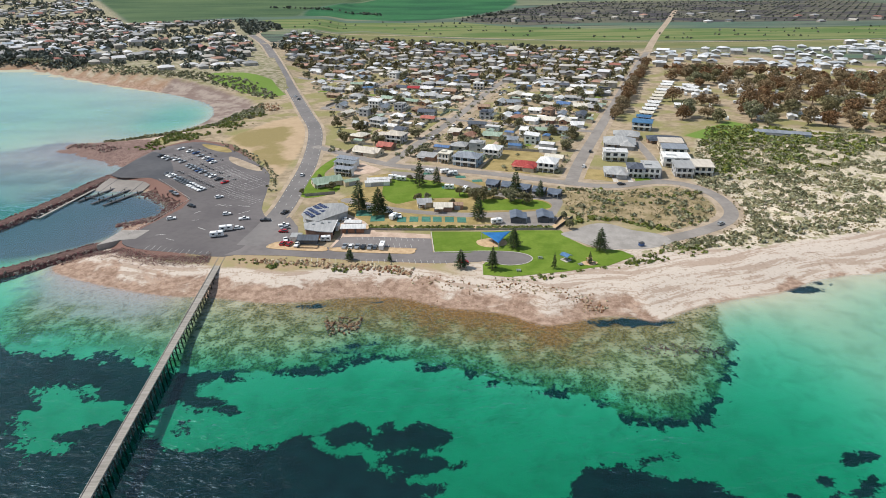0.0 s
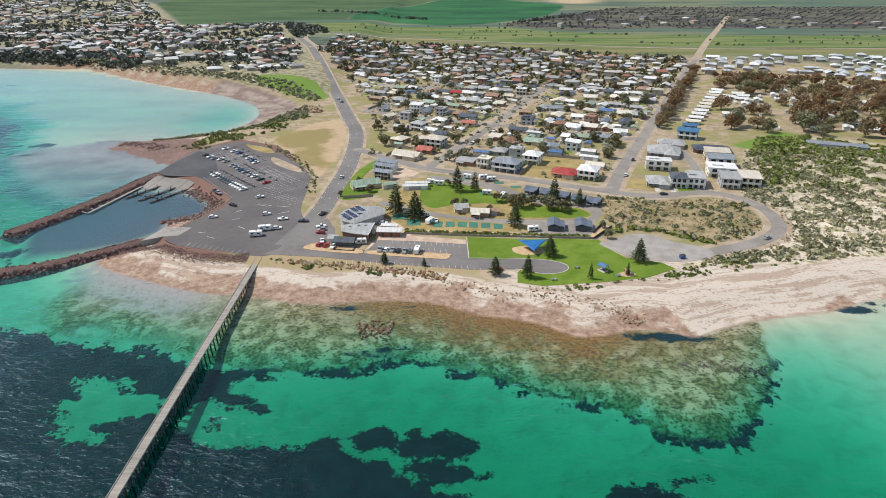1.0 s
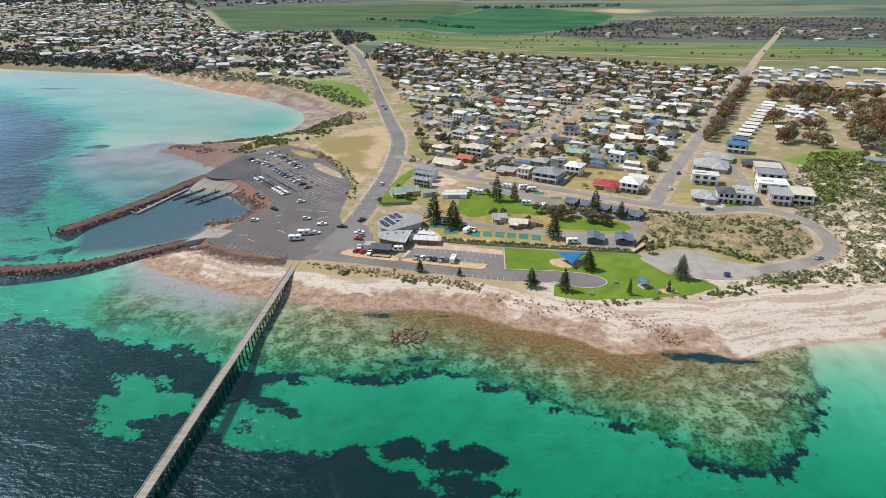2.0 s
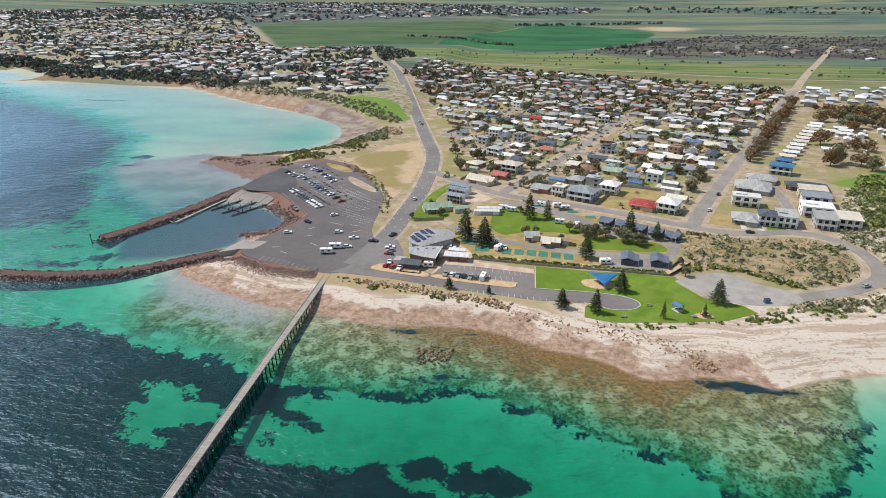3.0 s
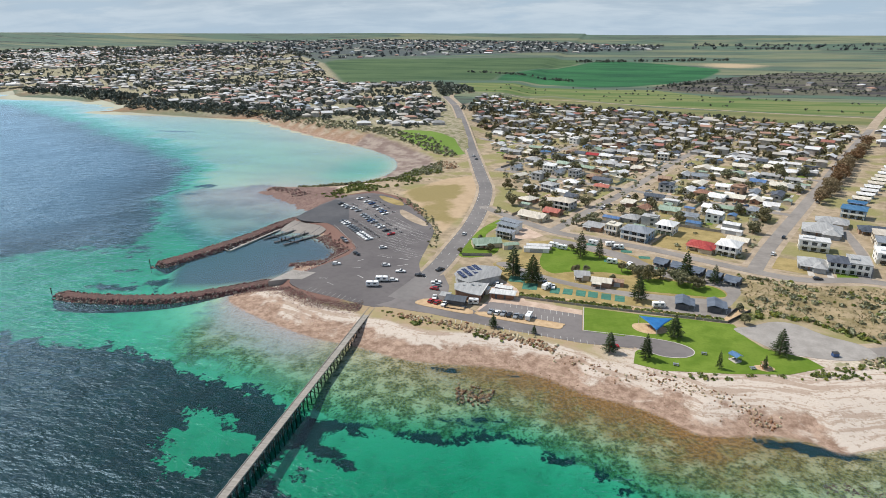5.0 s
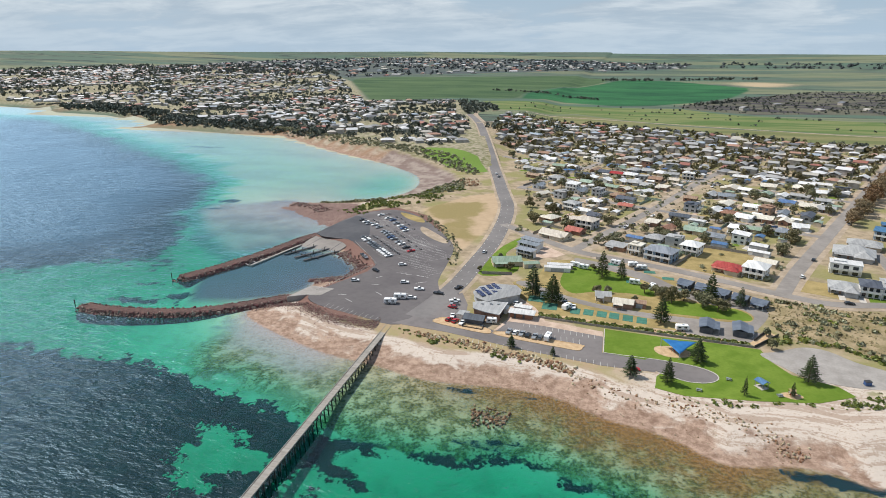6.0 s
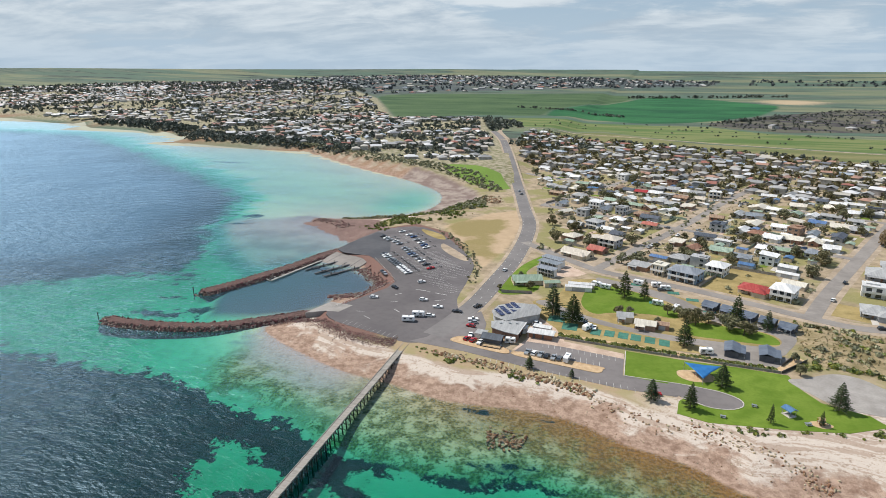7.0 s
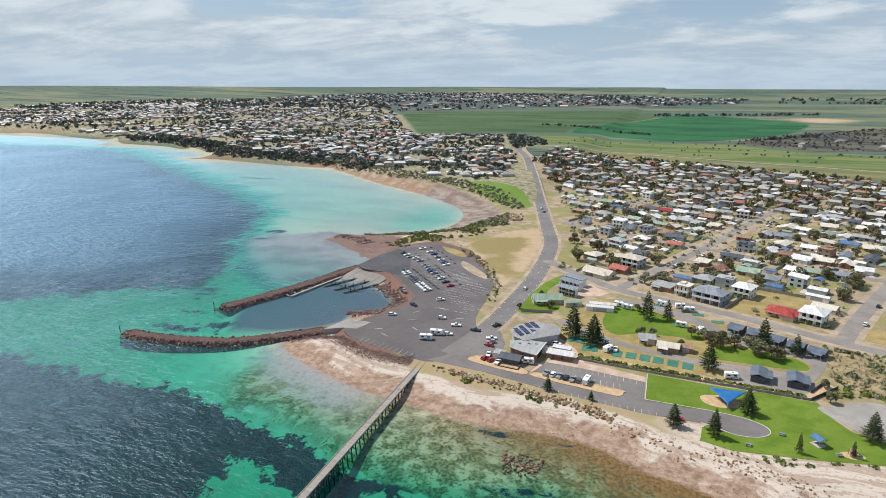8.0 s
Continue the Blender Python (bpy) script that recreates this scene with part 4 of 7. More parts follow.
carpark = slab("car_park", CARPARK, 0.05, ASPHALT, "large dark grey asphalt boat-ramp car park with worn lines", "car park", 3)
PROM = [(-80, 243), (-73, 266), (-64, 280), (-58, 266), (-56, 252), (-40, 240), (-36, 252), (-20, 251), (5, 247), (5, 232), (22, 232), (25, 221), (5, 221), (-30, 227), (-60, 234), (-86, 237)]
prom = slab("foreshore_car_park", PROM, 0.075, ASPHALT_WORN, "grey asphalt foreshore car park beside the lawn", "car park", smooth=False)
forecourt = slab("forecourt", [(-41, 241), (-37, 254), (-38, 270), (-36, 282), (-26, 270), (-20, 256), (-22, 251)], 0.06, PINK_GRAVEL, "pinkish paved service yard behind the cafe", "pavement", smooth=False)
verge = slab("gravel_verge", [(-24, 251), (-26, 258), (5, 252), (5, 247)], 0.05, PINK_GRAVEL, "pinkish gravel strip with low plants", "gravel", smooth=False)
LAWN = [(5.5, 255), (31, 253), (48, 253), (67, 251.5), (69, 241), (74, 232), (88, 227), (92, 221), (78, 213), (58, 209), (34, 206), (24, 209), (25, 218), (33, 229), (5.5, 232)]
lawn = slab("lawn", LAWN, 0.09, GRASS, "bright green mown foreshore lawn", "lawn", smooth=False)
kerb("kerb", [(5.5, 255), (5.5, 232), (25, 231.5)], 1, lawn, smooth=False, closed=False)
LOOP = [(22, 231), (31, 231), (40, 229.5), (46, 226), (47, 221.5), (43, 217.5), (36, 216.5), (30, 219), (25, 222), (20, 222)]
loop = slab("turning_loop", LOOP, 0.115, ASPHALT_WORN, "grey asphalt turning loop set in the lawn", "pavement")
kerb("kerb", [(25, 231.6)] + LOOP[1:-2] + [(26, 221)], 3, loop, closed=False)
COURT = [(66, 247), (73, 251), (84, 258), (93, 257), (101, 249), (112, 243), (114, 234), (104, 229), (92, 228), (79, 231), (72, 238)]
court = slab("gravel_court", COURT, 0.10, COURT_GREY, "pale grey gravel parking court beside the dune", "gravel")
for poly, label in (([(-15, 334), (-5, 338), (18, 324), (29, 306), (27, 299), (16, 301), (-1, 298), (-11, 294), (-18, 308)], "green lawn of the caravan park"),
                    ([(31, 290), (37, 297), (49, 296), (65, 293), (70, 285), (66, 280), (46, 280), (33, 281)], "green lawn island in the caravan park"),
                    ([(-62, 309), (-60, 345), (-56, 366), (-48, 384), (-47, 372), (-53, 350), (-50, 338), (-42, 326), (-46, 312)], "green lawn beside the coast road")):
    slab("lawn", poly, 0.06, GRASS, label, "lawn")
slab("camp_ground", [(-38, 264), (-36, 284), (-42, 301), (-30, 318), (-26, 342), (-8, 349), (30, 331), (50, 320), (80, 304), (74, 283), (66, 262), (5, 262)], 0.03, DRY_GRASS, "dry grass ground of the caravan park", "ground", smooth=False)
slab("camp_drive", [(-12, 350), (9, 342), (28, 331), (40, 317), (52, 309), (76, 299), (78, 290), (72, 276), (66, 268), (50, 269), (25, 272), (5, 277), (-12, 283), (-26, 291), (-40, 300), (-36, 305), (-25, 297), (-12, 289), (5, 282), (25, 278),
                    (50, 277), (66, 278), (71, 286), (66, 294), (49, 298), (36, 309), (24, 322), (5, 334), (-10, 341)], 0.045, ASPHALT_PALE, "pale asphalt drive looping through the caravan park", "road", n=3)
slab("yard", [(-43, 364), (-31, 369), (-19, 355), (-24, 348), (-38, 343)], 0.05, PINK_GRAVEL, "pinkish gravel yard beside white units", "gravel", smooth=False)
slab("vacant_lot", [(42, 350), (62, 392), (86, 384), (88, 372), (70, 338)], 0.04, DRY_GRASS, "vacant lot of dry brown grass", "ground", smooth=False)
slab("green_strip", [(100, 326), (108, 345), (116, 342), (118, 320)], 0.04, DRY_GRASS, "rough dry grass verge", "ground", smooth=False)

slab("asphalt_apron", [(-181, 357), (-158, 351), (-150, 346), (-143, 352), (-158, 392), (-172, 406), (-174, 400)], 0.065, ASPHALT_NEW, "darker fresh asphalt apron above the boat ramp", "pavement", 3)
slab("cabin_paving", [(39, 259), (66, 256.5), (74, 267), (66, 269), (40, 270)], 0.055, ASPHALT_PALE, "pale paving round two dark cabins", "pavement", smooth=False)
for q in ([(115.5, 319), (118.5, 319), (120, 327), (117, 327)], [(124, 318), (127, 318), (128.5, 326), (125.5, 326)]):
    slab("driveway", q, 0.10, CONCRETE, "pale concrete driveway of a new house", "driveway", smooth=False)
slab("lawn", [(128.5, 318.5), (139, 320), (139, 325), (130, 325)], 0.05, GRASS, "small green front lawn of a new house", "lawn", smooth=False)
# parking islands and painted bays
for poly, nb in (([(-38, 236.5), (-36.5, 240.5), (-5, 236.8), (-3, 234.5), (-4, 231.5), (-10, 231.8)], 0), ([(-69, 244), (-63, 249), (-46, 243), (-42, 240), (-44, 237), (-64, 241)], 0)):
    isle = slab("traffic_island", poly, 0.16, ORANGE_SAND, "kerbed parking island of orange sand", "traffic island", 3)
    kerb("kerb", poly, 3, isle, mat=ORANGE_SAND, h=0.2)
marks = Solid()
for i in range(13):
    x = -35 + i * 2.55
    marks.box(x, 243.2 - i * 0.3, LAND + 0.06, 0.13, 4.6, 0.03, 0.1)
    marks.box(x + 6, 250.2 - i * 0.36, LAND + 0.06, 0.13, 3.6, 0.03, 0.1)
for i in range(24):
    marks.box(-50 + i * 2.6, 229.2 - i * 0.33, LAND + 0.06, 0.13, 3.6, 0.03, 0.1)
part("bay_marking", marks, LINE, prom, "white painted parking bay lines")
marks = Solid()
ROW_DIR = math.atan2(324 - 354, -119 + 146)
for cx, cy, n in ((-117.5, 340.5, 18), (-95.5, 314.0, 14), (-105.0, 353.5, 16), (-141, 395, 20), (-128, 372, 26), (-112, 346, 24), (-132, 339, 16), (-98, 345, 16), (-104, 320, 12)):
    for i in range(n):
        k = (i - n / 2) * 2.7
        marks.box(cx + math.cos(ROW_DIR) * k, cy + math.sin(ROW_DIR) * k, LAND + 0.035, 0.1, 8.5, 0.03, ROW_DIR)
for x, y, ln, r in ((-78, 255, 16, 1.1), (-92, 271, 5, 0.4), (-104, 268, 5, -0.6), (-110, 279, 4, 0.4), (-90, 297, 7, -0.2), (-115, 256, 5, -0.5), (-88, 288, 6, 0.6), (-76, 262, 9, 1.2), (-104, 300, 3, 0.5), (-101, 299, 3, 0.5), (-98, 298, 3, 0.5), (-121, 262, 4, 0.2), (-112, 290, 4, 0.9)):
    marks.box(x, y, LAND + 0.035, ln, 0.32, 0.03, r)
for (x0, y0), (x1, y1) in (((-122.5, 245.5), (-105.5, 240.0)), ((-105.5, 240.0), (-91.5, 236.0))):
    n_bay = int(math.hypot(x1 - x0, y1 - y0) / 2.7)
    for i in range(n_bay):
        k = i / n_bay
        marks.box(x0 + (x1 - x0) * k, y0 + (y1 - y0) * k + 2.2, LAND + 0.035, 0.1, 4.8, 0.03, math.atan2(y1 - y0, x1 - x0) * 0.5)
part("bay_marking", marks, LINE, carpark, "worn white bay lines and arrows")
edge = Solid()
for line in ([(-121, 308), (-130, 279), (-136, 262)], [(-121, 309), (-149, 345)]):
    for (x0, y0), (x1, y1) in zip(line, line[1:]):
        d = math.hypot(x1 - x0, y1 - y0)
        edge.beam((x0, y0, LAND + 0.9), (x1, y1, LAND + 0.9), 0.1)
        for i in range(int(d / 2.5) + 1):
            k = i * 2.5 / d
            edge.cyl(x0 + (x1 - x0) * k, y0 + (y1 - y0) * k, LAND, LAND + 1.0, 0.12, n=6)
alone("guard_rail", edge, CONCRETE, "pale post-and-rail barrier at the harbour edge", "railing")
for poly, mat, label, lift in (([(-118, 391), (-100, 372), (-92, 360), (-95, 358), (-106, 367), (-116, 380)], GRAVEL, "bare gravel island in the car park", 0.09), ([(-145, 424), (-127, 414), (-120, 402), (-126, 402), (-138, 412)], DRY_GRASS, "rough grass island in the car park", 0.09)):
    slab("gravel_island", poly, lift, mat, label, "ground", 3)

# ---- boat ramp, landing and pontoons ----
ramp = Solid().add([(-188, 333, -0.9), (-157, 329, -0.9), (-151, 356, 3.55), (-178, 364, 3.55), (-188, 333, -3), (-157, 329, -3), (-151, 356, -3), (-178, 364, -3)],
                   [(0, 1, 2, 3), (7, 6, 5, 4), (0, 4, 5, 1), (1, 5, 6, 2), (2, 6, 7, 3), (3, 7, 4, 0)])
ramp_ob = alone("boat_ramp", ramp, ASPHALT_PALE, "sloping grey concrete boat ramp into the basin", "boat ramp", kind="structure")
g = Solid()
for i in range(1, 5):
    k = i / 5
    g.beam((-188 + 31 * k, 333 - 4 * k, -0.84), (-178 + 27 * k, 364 - 8 * k, 3.6), 0.35, 0.1)
part("lane_kerb", g, DARK, ramp_ob, "dark strip between ramp lanes")
slab("landing", [(-146, 252), (-141, 269), (-128, 268), (-131, 258), (-138, 257)], 0.10, COURT_GREY, "pale concrete landing slab by the basin", "pavement", smooth=False, thick=4)


def pontoon(p, q, width, piles, label):
    r = root("pontoon", label, "pontoon", "pontoons in the boat basin")
    part("deck", Solid().beam((*p, 0.45), (*q, 0.45), width, 0.4), ASPHALT_NEW if piles else COURT_GREY, r)
    for i in range(piles):
        k = (i + 0.5) / piles
        x, y = p[0] + (q[0] - p[0]) * k, p[1] + (q[1] - p[1]) * k
        part("mooring_post", Solid().cyl(x + width * 0.6, y, -4, 2.3, 0.19, n=8), PILE, r, "dark timber mooring pile")
    return r


for p, q in (((-184.5, 319.5), (-173.0, 341.5)), ((-175.5, 315.5), (-163.5, 337.5)), ((-168.0, 312.5), (-155.5, 334.5))):
    pontoon(p, q, 1.5, 3, "long pale floating pontoon with dark piles")
    pontoon((p[0] + 0.5, p[1] + 7), (p[0] + 7.0, p[1] + 5.5), 0.7, 1, "short dark finger pontoon with a pile")
pontoon((-193.5, 296), (-184, 340), 1.4, 0, "pale walkway pontoon along the breakwater")
for i in range(9):
    k = i / 8
    x, y = -193.5 + 9.5 * k, 296 + 44 * k
    pontoon((x - 0.8, y), (x - 5.6, y + 3.0), 0.6, 0, "short pale gangway from rocks to pontoon")


# ---- breakwaters and rock ----
def lump(rnd, x, y, z, r, solid):
    """One irregular boulder of 20 faces."""
    t = (1 + 5 ** 0.5) / 2
    vs = [(-1, t, 0), (1, t, 0), (-1, -t, 0), (1, -t, 0), (0, -1, t), (0, 1, t), (0, -1, -t), (0, 1, -t), (t, 0, -1), (t, 0, 1), (-t, 0, -1), (-t, 0, 1)]
    fs = [(0, 11, 5), (0, 5, 1), (0, 1, 7), (0, 7, 10), (0, 10, 11), (1, 5, 9), (5, 11, 4), (11, 10, 2), (10, 7, 6), (7, 1, 8), (3, 9, 4), (3, 4, 2), (3, 2, 6), (3, 6, 8), (3, 8, 9), (4, 9, 5), (2, 4, 11), (6, 2, 10), (8, 6, 7), (9, 8, 1)]
    m = Euler((rnd.uniform(0, 6), rnd.uniform(0, 6), rnd.uniform(0, 6))).to_matrix()
    sx, sy, sz = r * rnd.uniform(0.7, 1.25), r * rnd.uniform(0.6, 1.0), r * rnd.uniform(0.5, 0.8)
    out = []
    for v in vs:
        k = rnd.uniform(0.75, 1.1) / 1.9
        p = m @ Vector((v[0] * sx * k, v[1] * sy * k, v[2] * sz * k))
        out.append((x + p.x, y + p.y, z + p.z))
    solid.add(out, fs)


def breakwater(name, pts, crest, half, toe, label, n_rock, seed, mat):
    """A mound along a line, clad in boulders."""
    line = spline(pts, 6, False)
    P = np.array(line)
    T = np.gradient(P, axis=0)
    T /= np.hypot(T[:, :1], T[:, 1:])
    N = np.stack([-T[:, 1], T[:, 0]], 1)
    prof = [(-toe, -3.5), (-half, crest - 0.4), (-half * 0.6, crest), (half * 0.6, crest), (half, crest - 0.4), (toe, -3.5)]
    s = Solid()
    for p, nn in zip(P, N):
        s.v += [(p[0] + nn[0] * o, p[1] + nn[1] * o, z) for o, z in prof]
    m = len(prof)
    for i in range(len(P) - 1):
        for j in range(m - 1):
            a = i * m + j
            s.f.append((a, a + m, a + m + 1, a + 1))
    s.f += [tuple(range(m)), tuple((len(P) - 1) * m + j for j in range(m - 1, -1, -1))]
    b = root(name, label, "breakwater", kind="structure")
    part("core", s, ROCK_CORE, b, "packed red gravel crest")
    rnd = random.Random(seed)
    rocks = Solid()
    for i in range(n_rock):
        k = rnd.uniform(0, len(P) - 1.001)
        j = int(k)
        f = k - j
        o = rnd.choice((-1, 1)) * rnd.uniform(half * 0.85, toe * 0.9)
        z = crest + 0.1 - max(0, abs(o) - half * 0.8) / (toe - half) * (crest + 2.2)
        c = P[j] * (1 - f) + P[j + 1] * f + N[j] * o
        lump(rnd, c[0], c[1], z, rnd.uniform(0.4, 1.05), rocks)
    for i in range(60):
        t, rr = rnd.uniform(0, 6.28), rnd.uniform(0, toe * 0.8)
        lump(rnd, P[-1][0] + rr * math.cos(t), P[-1][1] + rr * math.sin(t), crest - rr * 0.45, rnd.uniform(0.5, 1.2), rocks)
    tagged(part("armour_rock", rocks, mat, b, "rough red-brown boulders"), kind="stuff")
    return b


breakwater("breakwater", [(-134, 266), (-143, 260), (-155, 250), (-167, 240), (-184, 229), (-205, 223), (-224, 220.5), (-237, 221)], 1.9, 3.2, 6.2, "curved breakwater of dark red-brown boulders", 2600, 1, ROCK_RED)
breakwater("breakwater", [(-178, 372), (-184, 358), (-188, 346), (-192, 330), (-197, 314), (-203, 298), (-210, 282), (-217, 267)], 1.8, 3.8, 7.2, "straight breakwater of red-brown boulders beside pontoons", 2200, 2, ROCK_RED)


def rubble(name, pts, width, n, size, mat, label, seed, z=None, drop=0.0):
    line = np.array(spline(pts, 6, False))
    rnd = random.Random(seed)
    s = Solid()
    for i in range(n):
        k = rnd.uniform(0, len(line) - 1.001)
        j = int(k)
        p = line[j] * (1 - k + j) + line[j + 1] * (k - j)
        d = line[j + 1] - line[j]
        d /= max(np.hypot(*d), 1e-6)
        o = rnd.gauss(0, 0.45) * width
        x, y = p[0] - d[1] * o, p[1] + d[0] * o
        h = ground_at(x, y) if z is None else z
        lump(rnd, x, y, h + 0.1 - drop * abs(o), rnd.uniform(*size), s)
    return alone(name, s, mat, label, "rocks", kind="stuff")


rubble("rock_revetment", [(-160, 244), (-148, 248), (-133, 244), (-116, 235), (-101, 232.5), (-91, 233)], 5.0, 3000, (0.18, 0.42), ROCK_RED, "red-brown rock wall along the car park edge", 5)
rubble("rock_revetment", [(-147, 284), (-137, 289), (-130, 300), (-132, 311), (-146, 325), (-153, 333)], 4.6, 1000, (0.35, 0.85), ROCK_RED, "red-brown rock bank round the boat basin", 6)
rubble("rock_revetment", [(-150, 283), (-142, 287), (-134, 291)], 2.2, 160, (0.6, 1.2), ROCK_RED, "red-brown rock spit in the boat basin", 16)
rubble("foreshore_boulders", [(-72, 230), (-50, 225), (-36, 222), (-18, 219), (-5, 214)], 2.8, 380, (0.4, 1.25), ROCK_TAN, "orange-tan boulders along the foreshore bank", 7)
rubble("foreshore_boulders", [(-5, 210), (20, 202), (45, 196), (60, 188), (66, 182)], 5.0, 260, (0.25, 0.7), ROCK_TAN, "scattered tan stones on the beach", 8)
rubble("rock_islet", [(-37, 180), (-31, 181), (-25, 180)], 6.0, 210, (0.3, 0.9), ROCK_WET, "low tan rock islet in the shallows", 9, z=-0.35)
rubble("reef_rocks", [(72, 158), (84, 157), (99, 154)], 4.5, 220, (0.25, 0.6), ROCK_RED, "red rocks just under the reef surface", 10, z=-0.62)
rubble("shore_rocks", [(66, 182), (30, 186), (0, 196), (-25, 204), (-60, 205)], 7.0, 170, (0.12, 0.34), ROCK_TAN, "small tan and pink stones along the waterline", 11)
rubble("shore_rocks", [(-150, 238), (-140, 231), (-120, 220), (-100, 213)], 8.0, 60, (0.12, 0.34), ROCK_TAN, "small tan stones along the waterline", 12)
rubble("shore_rocks", [(-241, 437), (-225, 436), (-205, 420)], 8.0, 260, (0.4, 1.0), ROCK_RED, "dark rocks on the tidal flat", 13)
rubble("cliff_rocks", [(-124, 556), (-118, 540), (-112, 530)], 8.0, 130, (0.8, 2.2), ROCK_TAN, "eroded orange earth mounds above the bay", 14)

# ---- jetty ----
jetty = root("jetty", "long grey timber jetty on dark piles", "jetty", kind="structure")
JX, JW = -86.5, 2.8
JY0, JY1, JZ = 20.0, 234.6, 3.4
for y in np.arange(JY0, JY1 - 1, 6.0):
    part("deck_bay", Solid().box(JX, y + 2.995, JZ - 0.22, JW, 5.97, 0.22), TIMBER, jetty)
for sx in (-1, 1):
    part("edge_beam", Solid().box(JX + sx * (JW / 2 - 0.1), (JY0 + JY1) / 2, JZ + 0.004, 0.2, JY1 - JY0, 0.2), TIMBER, jetty, "pale timber kerb along the deck edge")
for i, y in enumerate(list(np.arange(JY0 + 1, 100, 6.0)) + list(np.arange(100, JY1 - 5, 3.0))):
    bed_z = min(ground_at(JX, y), 2.5) - 1
    for sx in (-1, 1):
        part("pile", Solid().beam((JX + sx * 1.5, y, bed_z), (JX + sx * 1.15, y, JZ - 0.25), 0.32), PILE, jetty, "dark raked timber pile")
    part("headstock", Solid().box(JX, y, JZ - 0.62, 3.5, 0.34, 0.36), TIMBER if i % 2 else PILE, jetty, "heavy cross beam under the deck")
    if bed_z < 0.5:
        b = Solid().beam((JX - 1.45, y + 0.2, 0.4), (JX + 1.2, y + 0.2, JZ - 0.7), 0.16).beam((JX + 1.45, y - 0.2, 0.4), (JX - 1.2, y - 0.2, JZ - 0.7), 0.16)
        part("brace", b, PILE, jetty, "crossed timber brace")
for x, y in ((-243.5, 221.5), (-223, 266)):
    r = root("channel_marker", "slim dark channel marker post standing in the sea", "marker post", "channel markers at the breakwater ends")
    part("post", Solid().cyl(x, y, -6, 2.9, 0.18, n=8), PILE, r)
    part("top_mark", Solid().cyl(x, y, 2.9, 3.6, 0.34, n=8), DARK, r, "dark cylindrical top mark")
    part("collar", Solid().box(x, y, 1.9, 0.6, 0.6, 0.16), DARK, r)

# ---- houses ----
def cottage(roof, wall, w, d, style, label):
    """A single-storey house: hip or gable roof, wing, verandah, windows and a door."""
    r = root("house", label, "house", "houses of the township")
    body = Solid().box(0, 0, -0.3, w, d, 3.1)
    top = Solid()
    rise = 0.42 * min(d, w) / 2
    if style == "hip":
        top.hip(0, 0, 2.8, w, d, rise)
    elif style == "low":
        top.lean(0, 0, 3.5, w + 1.2, d + 1.2, 0.7, 0.2)
        body.box(0, d * 0.25, 2.8, w * 0.98, d * 0.4, 0.4)
    else:
        top.gable(0, 0, 2.8, w, d, rise)
        for s in (-1, 1):
            body.add([(s * (w / 2 - 0.02), -d / 2, 2.78), (s * (w / 2 - 0.02), d / 2, 2.78), (s * (w / 2 - 0.02), 0, 2.8 + rise)], [(0, 1, 2)])
    if style in ("wing", "hip"):
        body.box(w * 0.24, -d * 0.55, -0.3, w * 0.42, d * 0.5, 3.08)
        if style == "hip":
            top.hip(w * 0.24, -d * 0.5, 2.79, w * 0.42, d * 0.62, rise * 0.8)
        else:
            top.hip(w * 0.24, -d * 0.45, 2.78, w * 0.42, d * 0.75, rise * 0.85)
    part("wall", body, wall, r)
    part("roof", top, roof, r)
    v = Solid().lean(-w * 0.22, -d / 2 - 1.2, 2.72, w * 0.5, 2.4, 0.35)
    part("verandah", v, roof, r, "lean-to verandah roof")
    for k in (-0.44, 0.0):
        part("post", Solid().box(w * k, -d / 2 - 2.2, -0.3, 0.14, 0.14, 2.75), WALLS["white"], r)
    for x, s in ((-w * 0.33, -1), (w * 0.28, 1), (-w * 0.2, 1)):
        part("window", Solid().box(x, s * d / 2, 0.9, 1.9, 0.14, 1.25), GLASS, r, "dark glass window")
    for s in (-1, 1):
        part("window", Solid().box(s * w / 2, d * 0.1, 0.9, 0.14, 1.8, 1.2), GLASS, r, "dark glass window")
    part("door", Solid().box(-w * 0.12, -d / 2, 0, 1.0, 0.16, 2.05), WALLS["brown"], r)
    return r


